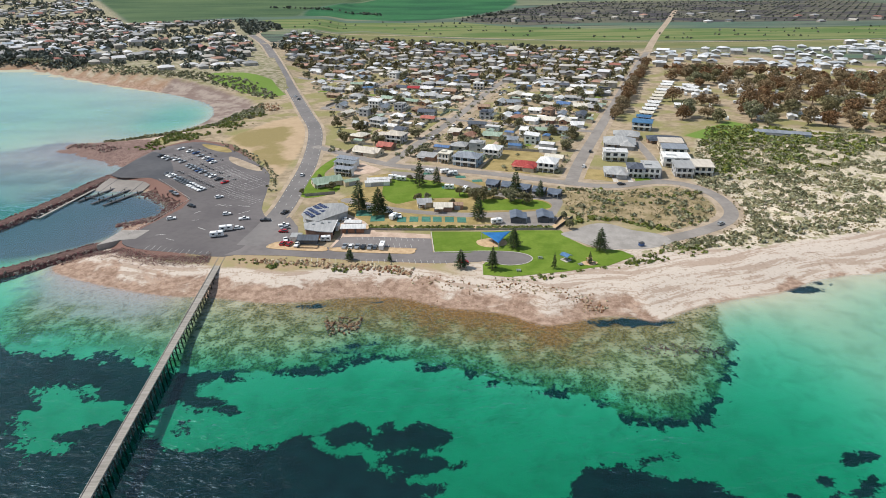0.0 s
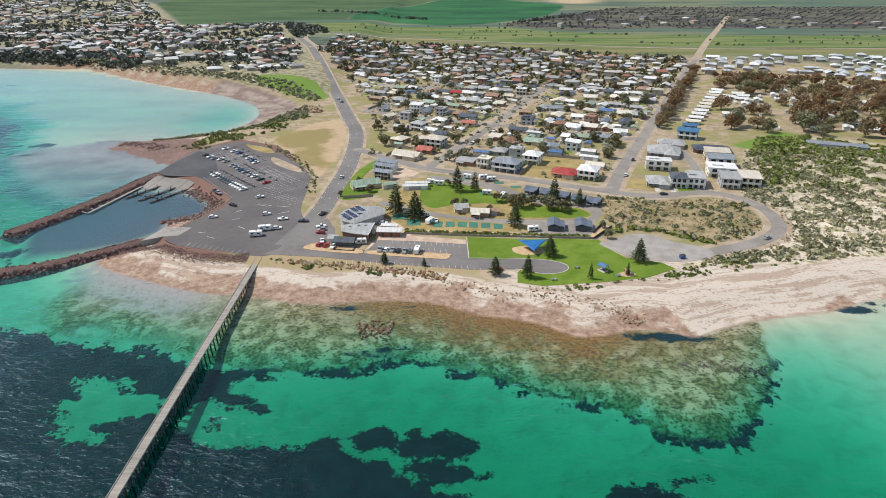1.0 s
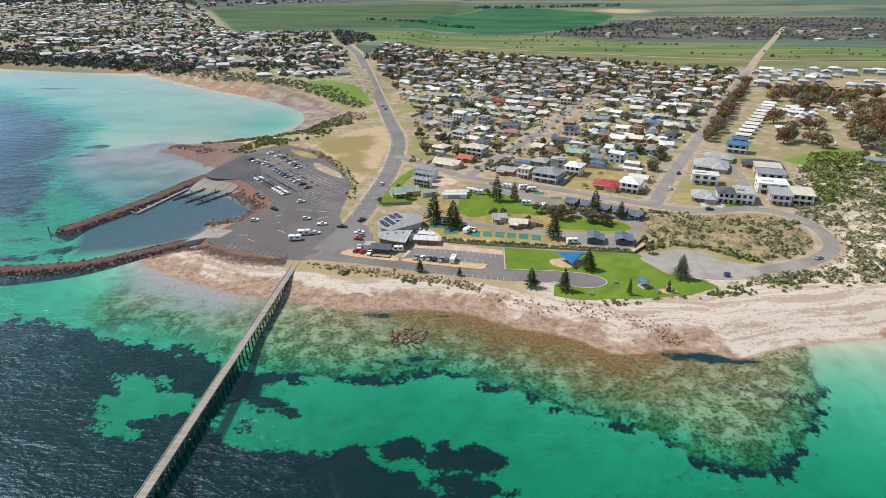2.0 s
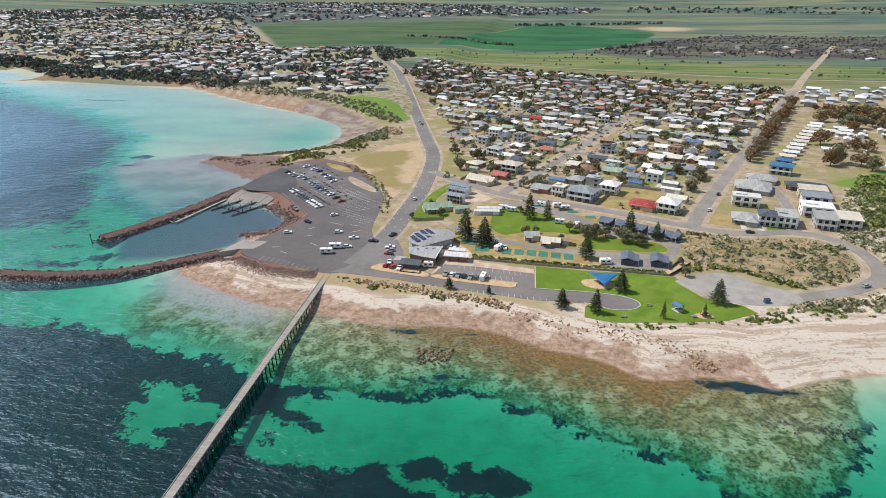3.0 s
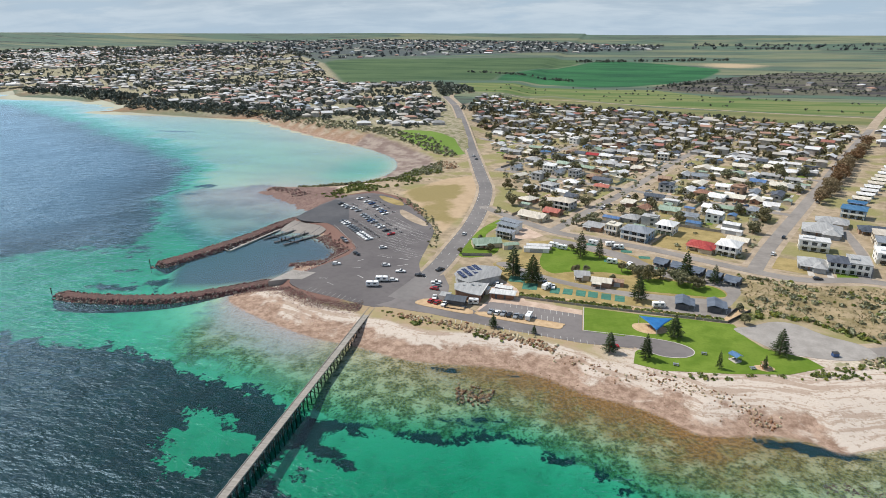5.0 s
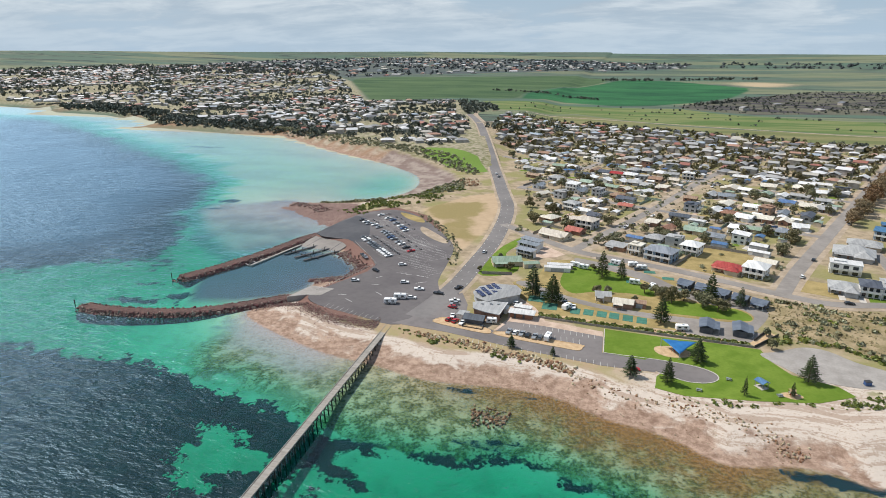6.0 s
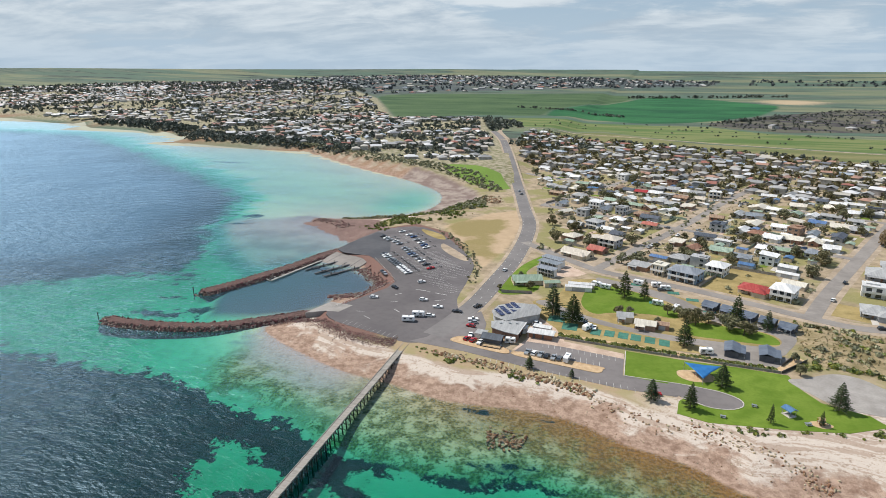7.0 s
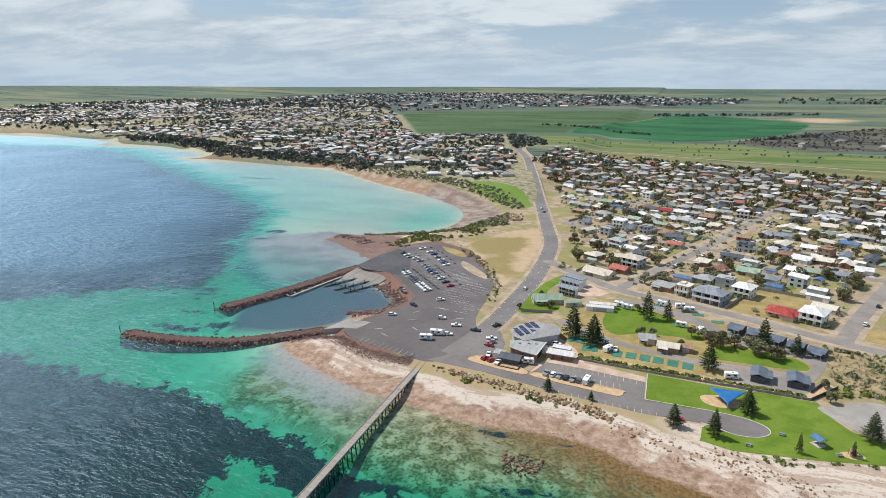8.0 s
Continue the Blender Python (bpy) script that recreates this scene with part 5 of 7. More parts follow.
def upper_house(roof, wall, w, d, style, label, levels=2):
    """A two-storey house with a balcony, railing and wide glazing."""
    r = root("house", label, "house", "houses of the township")
    h = 2.9 * levels
    part("wall", Solid().box(0, 0, -0.3, w, d, h + 0.3), wall, r)
    top = Solid()
    if style == "hip":
        top.hip(0, -0.6, h, w, d + 1.2, min(w, d) * 0.22, 0.7)
    elif style == "flat":
        top.box(0, 0, h, w + 0.5, d + 0.5, 0.3).box(-w * 0.2, d * 0.1, h + 0.3, w * 0.4, d * 0.5, 0.7)
    else:
        top.lean(0, -0.5, h + 0.9, w + 1.2, d + 2.2, 0.8, 0.22)
    part("roof", top, roof, r)
    part("balcony", Solid().box(0, -d / 2 - 1.1, 2.75, w * 0.96, 2.2, 0.24), WALLS["white"], r)
    part("railing", Solid().box(0, -d / 2 - 2.15, 3.0, w * 0.96, 0.06, 0.95), WALLS["white"], r, "white balcony railing")
    for k in (-0.46, -0.15, 0.15, 0.46):
        part("post", Solid().box(w * k, -d / 2 - 2.0, -0.3, 0.2, 0.2, h + 0.2), WALLS["white"], r)
    for z in [0.3 + 2.9 * i for i in range(levels)]:
        for k in (-0.3, 0.0, 0.3):
            fr = part("window", Solid().box(w * k, -d / 2, z - 0.08, w * 0.17 + 0.2, 0.12, 2.16), WALLS["white"], r, "tall white-framed window")
            part("pane", Solid().box(w * k, -d / 2, z, w * 0.17, 0.18, 2.0), GLASS, fr, "dark glass pane")
        for s in (-1, 1):
            for k in (-0.25, 0.22):
                part("window", Solid().box(s * w / 2, d * k, z + 0.6, 0.14, 1.7, 1.3), GLASS, r, "dark glass window")
        part("window", Solid().box(-w * 0.2, d / 2, z + 0.6, 2.0, 0.14, 1.3), GLASS, r, "dark glass window")
    return r


def shed(roof, wall, w, d, label):
    r = root("shed", label, "shed", "sheds behind the houses")
    part("wall", Solid().box(0, 0, -0.3, w, d, 2.7), wall, r)
    part("roof", Solid().gable(0, 0, 2.4, w, d, d * 0.14, 0.15, 0.1), roof, r)
    part("door", Solid().box(0, -d / 2, 0, w * 0.5, 0.1, 2.1), WALLS["grey"], r, "wide roller door")
    return r


COLOURS = [("white", "white", 16), ("cream", "cream", 14), ("grey", "grey", 15), ("white", "cream", 10), ("cream", "brown", 7), ("red", "cream", 4), ("brown", "brown", 6), ("green", "cream", 5), ("blue", "white", 3), ("slate", "white", 6), ("dark", "grey", 6)]
STYLES = [("hip", 11.5, 8), ("wing", 12, 7.5), ("gable", 10.5, 6.8), ("low", 9.5, 7.5), ("gable", 13, 6.2), ("wing", 10, 6.5)]
TONE = dict(white="white", cream="cream", grey="light grey", dark="charcoal", red="red", brown="brown", green="pale green", blue="blue", slate="slate blue")
town_rnd = random.Random(11)
GRID_TURN = math.degrees(math.atan2(-0.425, 0.905))


def any_house(x, y, turn, two=0.12, z=None):
    rc, wc, _ = town_rnd.choices(COLOURS, [c[2] for c in COLOURS])[0]
    z = max(ground_at(x, y), 1.0) if z is None else z
    k = town_rnd.uniform(0.86, 1.2)
    m = pose(x, y, z, 0, 0, turn) @ Matrix.Diagonal((k, town_rnd.uniform(0.9, 1.2), 1.0, 1.0))
    if town_rnd.random() < two:
        st = town_rnd.choice(("hip", "lean", "flat"))
        return put_kit((rc, wc, st, 2), m, upper_house, ROOFS[rc], WALLS[wc], 10, 8, st, "two-storey %s house with %s roof and balcony" % (wc, TONE[rc]))
    st, w, d = town_rnd.choice(STYLES)
    shape = {"hip": "hipped", "wing": "hipped-wing", "gable": "gabled", "low": "low-pitched"}[st]
    return put_kit((rc, wc, st, w), m, cottage, ROOFS[rc], WALLS[wc], w, d, st, "single-storey %s house with %s %s roof" % (wc, TONE[rc], shape))


taken = []


def free(x, y, r):
    if any((x - a) ** 2 + (y - b) ** 2 < (r + c) ** 2 for a, b, c in taken):
        return False
    taken.append((x, y, r))
    return True


def hero(x, y, turn, maker, *args):
    taken.append((x, y, max(args[2], args[3]) * 0.62))
    r = maker(*args)
    r.matrix_basis = pose(x, y, max(ground_at(x, y), LAND), 0, 0, turn)
    return r


def holiday_unit(x0, y0, x1, y1):
    """A long narrow two-storey unit with a skillion roof, deck and bays of glass."""
    L, turn = math.hypot(x1 - x0, y1 - y0), math.degrees(math.atan2(y1 - y0, x1 - x0))
    r = root("holiday_unit", "long white two-storey holiday unit with pale blue-grey roof", "holiday unit", "row of holiday units", m=pose((x0 + x1) / 2, (y0 + y1) / 2, LAND, 0, 0, turn))
    taken.append(((x0 + x1) / 2, (y0 + y1) / 2, L / 2))
    part("wall", Solid().box(0, 0, -0.2, L - 0.8, 3.6, 4.5), WALLS["white"], r)
    part("roof", Solid().lean(0, -0.2, 4.9, L, 5.6, 0.5), ROOFS["slate"], r, "pale blue-grey skillion roof")
    part("deck", Solid().box(0, -2.6, 2.3, L - 1, 1.6, 0.2), TIMBER, r)
    for i in range(5):
        x = (i - 2) * (L - 2) / 4.4
        part("post", Solid().box(x, -3.2, -0.2, 0.15, 0.15, 5.1), WALLS["white"], r)
        if i < 4:
            for z in (0.2, 2.7):
                part("window", Solid().box(x + (L - 2) / 8.8, -1.8, z, 2.1, 0.14, 1.9), GLASS, r, "dark glass sliding door")
    return r


hero(35.5, 362, -25, upper_house, ROOFS["slate"], WALLS["blue"], 16, 11, "hip", "large two-storey blue-grey house with slate hip roof")
hero(70, 350, -25, cottage, ROOFS["red"], WALLS["cream"], 15, 10, "hip", "single-storey cream house with bright red hip roof")
hero(83, 346, -25, upper_house, ROOFS["white"], WALLS["white"], 11, 11, "hip", "two-storey white house with pale hip roof and balcony")
hero(10.5, 374, -25, cottage, ROOFS["grey"], WALLS["brown"], 11, 8, "low", "modern low-roofed brown house with grey roof")
hero(22, 369, -25, upper_house, ROOFS["cream"], WALLS["cream"], 7.5, 8, "flat", "two-storey cream box house with flat roof")
hero(54, 378, -25, upper_house, ROOFS["white"], WALLS["white"], 10, 10, "hip", "two-storey pale lilac-white house beside a vacant lot")
hero(-28, 390, -28, cottage, ROOFS["cream"], WALLS["cream"], 19, 9, "wing", "long cream beach house with low cream roof")
hero(-16, 402, -28, cottage, ROOFS["red"], WALLS["brown"], 11, 8, "gable", "small house with deep red gabled roof")
hero(-9, 420, -25, upper_house, ROOFS["cream"], WALLS["grey"], 13, 10, "hip", "two-storey grey house with cream hip roof")
hero(22, 396, -25, shed, ROOFS["blue"], WALLS["cream"], 11, 6, "large shed with a bright blue roof")
hero(72, 396, -25, shed, ROOFS["blue"], WALLS["blue"], 9, 6, "blue shed behind a vacant lot")
hero(92, 366, -25, shed, ROOFS["cream"], WALLS["cream"], 12, 9, "large cream shed near the corner")
hero(92, 384, -25, shed, ROOFS["white"], WALLS["white"], 12, 5, "long white shed beside the street")
hero(95, 398, -25, shed, ROOFS["white"], WALLS["grey"], 10, 7, "white-roofed shed beside the street")
# new houses east of the wide street
hero(121, 333, -14, cottage, ROOFS["grey"], WALLS["grey"], 13, 12, "hip", "grey house with steep grey hip roof and driveway")
hero(132, 331, -14, upper_house, ROOFS["dark"], WALLS["white"], 9, 10, "hip", "two-storey white house with charcoal roof and balcony")
hero(142, 332, -14, upper_house, ROOFS["grey"], WALLS["white"], 10, 15, "flat", "tall modern white house with stepped flat roof")
hero(161, 330, -14, upper_house, ROOFS["grey"], WALLS["grey"], 10, 12, "lean", "two-storey grey house with pale skillion roof")
hero(173, 331, -14, upper_house, ROOFS["cream"], WALLS["cream"], 11, 12, "lean", "two-storey cream house with white skillion roof")
hero(165, 350, -14, upper_house, ROOFS["white"], WALLS["white"], 16, 13, "flat", "large white two-storey house with flat roof")
hero(172, 369, -14, upper_house, ROOFS["slate"], WALLS["white"], 15, 9, "lean", "white two-storey house with pale blue roof")
hero(176, 384, -14, upper_house, ROOFS["cream"], WALLS["cream"], 15, 9, "lean", "cream two-storey house with white roof")
hero(180, 402, -14, cottage, ROOFS["dark"], WALLS["brown"], 24, 10, "hip", "long brown house with charcoal hip roof")
hero(131, 364, -14, upper_house, ROOFS["white"], WALLS["white"], 15, 9, "flat", "white modern house with solar panels on a flat roof")
hero(146, 398, -18, cottage, ROOFS["grey"], WALLS["grey"], 21, 17, "hip", "broad grey complex with large grey hip roof")
hero(158, 418, -18, cottage, ROOFS["grey"], WALLS["cream"], 18, 11, "hip", "grey-roofed house behind the broad complex")
hero(178, 440, -25, upper_house, ROOFS["blue"], WALLS["blue"], 14, 9, "lean", "blue two-storey house under dark trees")
hero(272, 411, -22, shed, ROOFS["slate"], WALLS["blue"], 37, 9, "long low grey-blue shed beside a green oval")
for (x0, y0), (x1, y1) in [[(-46.5, 370.0), (-33.5, 362.5)], [(-47.5, 361.0), (-34.5, 354.5)], [(-46.5, 347.5), (-35.5, 343.0)]]:
    holiday_unit(x0, y0, x1, y1)
hero(-50, 329, 20, cottage, ROOFS["green"], WALLS["cream"], 16, 9, "gable", "cream house with pale green gabled roof")
hero(-36, 328, 25, shed, ROOFS["green"], WALLS["cream"], 9, 5, "shed with a pale green roof")
hero(-21, 325, 5, shed, ROOFS["white"], WALLS["white"], 14, 4, "long white-roofed amenities shed")
hero(-20, 330, 5, shed, ROOFS["white"], WALLS["cream"], 14, 4, "long white-roofed amenities shed")
hero(4, 290, 5, cottage, ROOFS["grey"], WALLS["cream"], 7, 6, "gable", "small hut with a grey gabled roof among shrubs")
hero(13.5, 283, -6, cottage, ROOFS["cream"], WALLS["brown"], 9, 6, "gable", "brown brick hut with a cream roof")
hero(21, 285, -6, shed, ROOFS["brown"], WALLS["brown"], 6, 5, "small brown open-sided shed")

# rows of houses along the town streets
rows = []
for b0 in (0, 124, 250, 375, 500):
    for off, face in ((17, 0), (46, 180), (79, 0), (108, 180)):
        if b0 + off < 300:
            rows.append((b0 + off, face))
n_house = 0
for b, face in rows:
    a = left_end(b) + 22 + town_rnd.uniform(0, 8)
    while a < -12:
        if not (abs(a + 116) < 15 or abs(a + 235) < 8 or (abs(a + 330) < 8 and b > 250)) and n_house < 300:
            x, y = lot(a + town_rnd.uniform(-2.5, 2.5), b + town_rnd.uniform(-6.5, 6.5))
            if free(x, y, 5.6) and not (45 < x < 88 and 345 < y < 392):
                turn = GRID_TURN + face + town_rnd.choice((0, 0, 90)) + town_rnd.uniform(-9, 9)
                any_house(x, y, turn)
                n_house += 1
                s_ = -1 if face == 0 else 1
                dx, dy = lot(a + 5.5, b + s_ * 9)
                gx_, gy_ = lot(a - 3, b + s_ * 8.5)
                kind_ = town_rnd.random()
                dm, dl = ((CONCRETE, "pale concrete driveway beside a house") if kind_ < 0.5 else (PINK_GRAVEL, "pinkish gravel driveway beside a house"))
                alone("driveway", Solid().box(dx, dy, LAND - 0.2, 3.2, 11, 0.2 + 0.03 + 0.02 * kind_, radians(GRID_TURN)), dm, dl, "driveway", kind="structure")
                gm, gl = ((GRASS, "small green front lawn") if kind_ < 0.28 else (DRY_GRASS, "dry grass front yard") if kind_ < 0.65 else (GRAVEL, "sandy gravel front yard"))
                alone("front_yard", Solid().box(gx_, gy_, LAND - 0.2, town_rnd.uniform(7, 10), town_rnd.uniform(5, 8), 0.215 + 0.01 * kind_, radians(GRID_TURN)), gm, gl, "yard", kind="structure")
                if town_rnd.random() < 0.7:
                    sx, sy = lot(a + town_rnd.uniform(5, 9), b + (13 if face == 0 else -13) + town_rnd.uniform(-2, 2))
                    if free(sx, sy, 3.5):
                        rc = town_rnd.choice(("white", "cream", "grey", "green", "white", "blue"))
                        put_kit(("shed", rc), pose(sx, sy, LAND, 0, 0, GRID_TURN + town_rnd.choice((0, 90))), shed, ROOFS[rc], WALLS["cream"], 7, 5, "small backyard shed with %s roof" % TONE[rc])
        a += town_rnd.uniform(11.8, 15.2)

# white rows of the newer estate and the cabins under the tree belt
def cabin(roof, wall, w, d, label):
    r = root("cabin", label, "cabin", "holiday cabins")
    part("wall", Solid().box(0, 0, 0.1, w, d, 2.7), wall, r)
    part("roof", Solid().gable(0, 0, 2.8, w, d, d * 0.17, 0.45), roof, r)
    part("deck", Solid().box(0, -d / 2 - 1.2, -0.2, w, 2.4, 0.5), TIMBER, r, "timber front deck")
    part("awning", Solid().lean(0, -d / 2 - 1.3, 2.7, w * 0.9, 2.6, 0.3), roof, r)
    for k in (-0.42, 0.42):
        part("post", Solid().box(w * k, -d / 2 - 2.3, 0.3, 0.12, 0.12, 2.2), WALLS["white"], r)
    for x, s in ((-w * 0.25, -1), (w * 0.25, -1), (0, 1)):
        part("window", Solid().box(x, s * d / 2, 1.0, 1.6, 0.12, 1.2), GLASS, r, "dark glass window")
    part("door", Solid().box(0, -d / 2, 0.3, 0.9, 0.14, 2.0), WALLS["white"], r)
    return r


for i in range(13):
    k = i / 12
    x, y = 184 + 92 * k, 458 + 166 * k
    rc = "blue" if i < 2 else town_rnd.choice(("white", "white", "cream"))
    put_kit(("cab", rc), pose(x, y, ground_at(x, y), 0, 0, GRID_TURN), cabin, ROOFS[rc], WALLS["white" if rc != "blue" else "blue"], 11, 4.6, "long narrow %s-roofed cabin beside the tree belt" % TONE[rc])
for x, y, turn in ((48.3, 266.5, 82), (61.6, 266.2, 82)):
    c = cabin(SLATE, WALLS["dark"], 9.5, 5.4, "blue-grey cabin with a slate gabled roof and deck")
    c.matrix_basis = pose(x, y, LAND, 0, 0, turn)
    taken.append((x, y, 7))
for x, y in ((45, 318), (53, 314), (61, 309), (68.5, 304), (76, 299.5)):
    put_kit("cabrow", pose(x, y, LAND, 0, 0, GRID_TURN - 4), cabin, SLATE, WALLS["dark"], 6.6, 6.0, "blue-grey cabin with slate roof along the street")
    taken.append((x, y, 6))

# ---- cafe, kiosk and foreshore buildings ----
cafe = root("cafe_building", "low grey-roofed seafront cafe with roof solar panels", "building")
A_ = [(-57.0, 272.5), (-55.5, 281.0), (-48.5, 286.5), (-38.0, 287.0), (-34.5, 281.5), (-34.5, 275.0), (-41.5, 269.0), (-48.0, 262.5), (-54.5, 266.5)]
part("wall", Solid().prism([(-45.8 + (x - -45.8) * 0.94, 275.7 + (y - 275.7) * 0.94) for x, y in A_], LAND, LAND + 3.9), WALLS["grey"], cafe)
s, n = Solid(), len(A_)
s.add([(x, y, LAND + 3.8) for x, y in A_] + [(x, y, LAND + 4.05) for x, y in A_] + [(-49.8, 275.7, LAND + 5.0), (-40.8, 276.7, LAND + 5.0)],
      [tuple(range(n - 1, -1, -1))] + [(i, (i + 1) % n, n + (i + 1) % n, n + i) for i in range(n)]
      + [(n + (i + 1) % n, n + i, 2 * n + (1 if i in (2, 3, 4, 5) else 0))[::-1] for i in range(n)] + [(n + 2, 2 * n + 1, 2 * n), (n + 6, 2 * n, 2 * n + 1)])
part("roof", s, ROOFS["grey"], cafe, "pale grey metal roof")
for (x0, y0), (x1, y1) in [[(-55.0, 273.0), (-50.5, 267.5)], [(-53.5, 277.0), (-48.0, 270.0)], [(-51.5, 281.0), (-46.0, 273.5)], [(-49.5, 283.5), (-44.0, 276.5)]]:
    part("solar_panel", Solid().beam((x0, y0, LAND + 5.15), (x1, y1, LAND + 4.75), 2.3, 0.1), SOLAR, cafe, "dark blue solar panel strip")
    for k in (0.2, 0.4, 0.6, 0.8):
        x, y = x0 + (x1 - x0) * k, y0 + (y1 - y0) * k
        part("panel_joint", Solid().beam((x - 0.9, y - 0.75, LAND + 5.18 - 0.4 * k), (x + 0.9, y + 0.75, LAND + 5.18 - 0.4 * k), 0.09, 0.06), STEEL, cafe, "pale metal joint between panels")
F_ = [(-54.5, 261.0), (-48.0, 264.5), (-38.5, 264.5), (-40.0, 249.5), (-46.5, 251.0), (-53.0, 254.0)]
fx, fy = sum(p[0] for p in F_) / 6, sum(p[1] for p in F_) / 6
part("wall", Solid().prism([(fx + (x - fx) * 0.93, fy + (y - fy) * 0.93) for x, y in F_], LAND, LAND + 3.5), WALLS["brown"], cafe, "brown rendered wall")
part("roof", Solid().prism(F_, LAND + 3.5, LAND + 3.8), ROOFS["grey"], cafe, "flat grey roof")
part("parapet", Solid().beam((*F_[2], LAND + 3.9), (*F_[3], LAND + 3.9), 0.25, 0.35), WALLS["white"], cafe)
for k, h in ((0.3, 0.5), (0.55, 0.7), (0.75, 0.45)):
    x, y = F_[0][0] + (F_[2][0] - F_[0][0]) * k, F_[0][1] + (F_[2][1] - F_[0][1]) * k - 2.5
    part("roof_vent", Solid().box(x, y, LAND + 3.8, 0.9, 0.9, h), STEEL, cafe)
for k in (0.2, 0.45, 0.7):
    x, y = F_[2][0] + (F_[3][0] - F_[2][0]) * k - 0.35, F_[2][1] + (F_[3][1] - F_[2][1]) * k
    part("window", Solid().box(x, y, LAND + 0.8, 2.2, 0.3, 1.5, math.atan2(F_[3][1] - F_[2][1], F_[3][0] - F_[2][0])), GLASS, cafe, "dark glass window")
kiosk = root("kiosk", "small kiosk with a dark gabled roof and caged patio", "kiosk")
part("wall", Solid().box(-50.5, 247, LAND, 8, 4.5, 2.7, -0.1), WALLS["dark"], kiosk)
kr = part("roof", Solid().gable(0, 0, 2.7, 8.5, 5.5, 1.2, 0.6), ROOFS["dark"], kiosk)
kr.matrix_basis = pose(-50.5, 247, LAND, 0, 0, -6)
part("awning", Solid().box(-56.5, 250, LAND + 2.7, 5, 5, 0.15, -0.1), ROOFS["grey"], kiosk)
for x, y in ((-58.5, 248), (-54.5, 247.6), (-58.3, 252)):
    part("post", Solid().box(x, y, LAND, 0.15, 0.15, 2.7), STEEL, kiosk)
for (x0, y0), (x1, y1) in (((-55, 241), (-46, 240)), ((-55, 241), (-54.6, 244.5)), ((-46, 240), (-45.6, 244))):
    f = Solid().beam((x0, y0, LAND + 0.9), (x1, y1, LAND + 0.9), 0.08, 0.08).beam((x0, y0, LAND + 0.35), (x1, y1, LAND + 0.35), 0.06, 0.5)
    part("patio_fence", f, DARK, kiosk)
slab("patio", [(-55, 241), (-46, 240), (-45.5, 245), (-54.5, 246)], 0.13, CONCRETE, "speckled concrete patio in front of the kiosk", "patio", smooth=False)
hut = root("brick_hut", "brown brick toilet block with a flat white roof", "building")
part("wall", Solid().box(-31, 258.5, LAND, 10, 4.5, 2.5, -0.05), BRICK, hut)
part("roof", Solid().box(-31, 258.3, LAND + 2.5, 12, 6, 0.25, -0.05), ROOFS["white"], hut)
for x in (-34, -30, -27.5):
    part("door", Solid().box(x, 256.2, LAND, 0.9, 0.14, 2.0, -0.05), WALLS["dark"], hut)
for x, y, w, d in ((-31.5, 265, 8, 3), (-40.5, 262, 5, 4)):
    r = root("store_shed", "small white store shed in the service yard", "shed", m=pose(x, y, LAND, 0, 0, -8))
    part("wall", Solid().box(0, 0, 0, w, d, 2.3), WALLS["white"], r)
    part("roof", Solid().lean(0, 0, 2.5, w + 0.4, d + 0.4, 0.2), ROOFS["white"], r)

# shade sail, shelter, playgrounds
sail = root("shade_sail", "blue triangular shade sail on posts over a playground", "shade sail")
corner = [Vector((28.1, 244.1, LAND + 3.5)), Vector((41.8, 245.3, LAND + 3.1)), Vector((34.2, 233.6, LAND + 2.5))]
s, N_ = Solid(), 10
idx = {}
for i in range(N_ + 1):
    for j in range(N_ + 1 - i):
        k = N_ - i - j
        p = (corner[0] * i + corner[1] * j + corner[2] * k) / N_
        c = (corner[0] + corner[1] + corner[2]) / 3
        e = min(i, j, k) / N_
        pull = 0.13 * max(0, 1 - 6 * e) * (1 - max(i, j, k) / N_) * 1.4
        p = p + (c - p) * pull + Vector((0, 0, 0.2 * e))
        idx[i, j] = len(s.v)
        s.v.append(tuple(p))
for i in range(N_):
    for j in range(N_ - i):
        s.f.append((idx[i, j], idx[i + 1, j], idx[i, j + 1]))
        if i + j < N_ - 1:
            s.f.append((idx[i + 1, j], idx[i + 1, j + 1], idx[i, j + 1]))
cloth = part("cloth", s, SAIL_BLUE, sail, "taut blue cloth", smooth=True)
th = cloth.modifiers.new("thickness", "SOLIDIFY")
th.thickness = 0.03
for p in corner:
    part("post", Solid().cyl(p.x, p.y, LAND, p.z + 0.2, 0.12, n=8), STEEL, sail)
slab("sand_pit", [(26, 243), (33, 245), (39, 242), (38, 237), (31, 235), (26, 238)], 0.13, ORANGE_SAND, "orange sand playground pit in the lawn", "sand pit")
slab("sand_pit", [(67, 217), (71, 218), (74, 216), (71, 213.5), (67.5, 214.5)], 0.13, ORANGE_SAND, "small orange sand playground pit", "sand pit")


def play_set(x, y, turn):
    r = root("play_set", "small climbing frame with a slide on orange sand", "play equipment", m=pose(x, y, LAND + 0.1, 0, 0, turn))
    for a in (-0.8, 0.8):
        for b in (-0.8, 0.8):
            part("post", Solid().cyl(a, b, 0, 2.2, 0.07, n=6), PAINT["red"], r)
    part("platform", Solid().box(0, 0, 1.1, 1.7, 1.7, 0.12), TIMBER, r)
    part("roof", Solid().gable(0, 0, 2.1, 1.8, 1.8, 0.6, 0.2, 0.06), ORANGE_SAND, r)
    part("slide", Solid().beam((0.9, 0, 1.2), (3.2, 0, 0.1), 0.6, 0.08), PAINT["blue"], r)
    return r


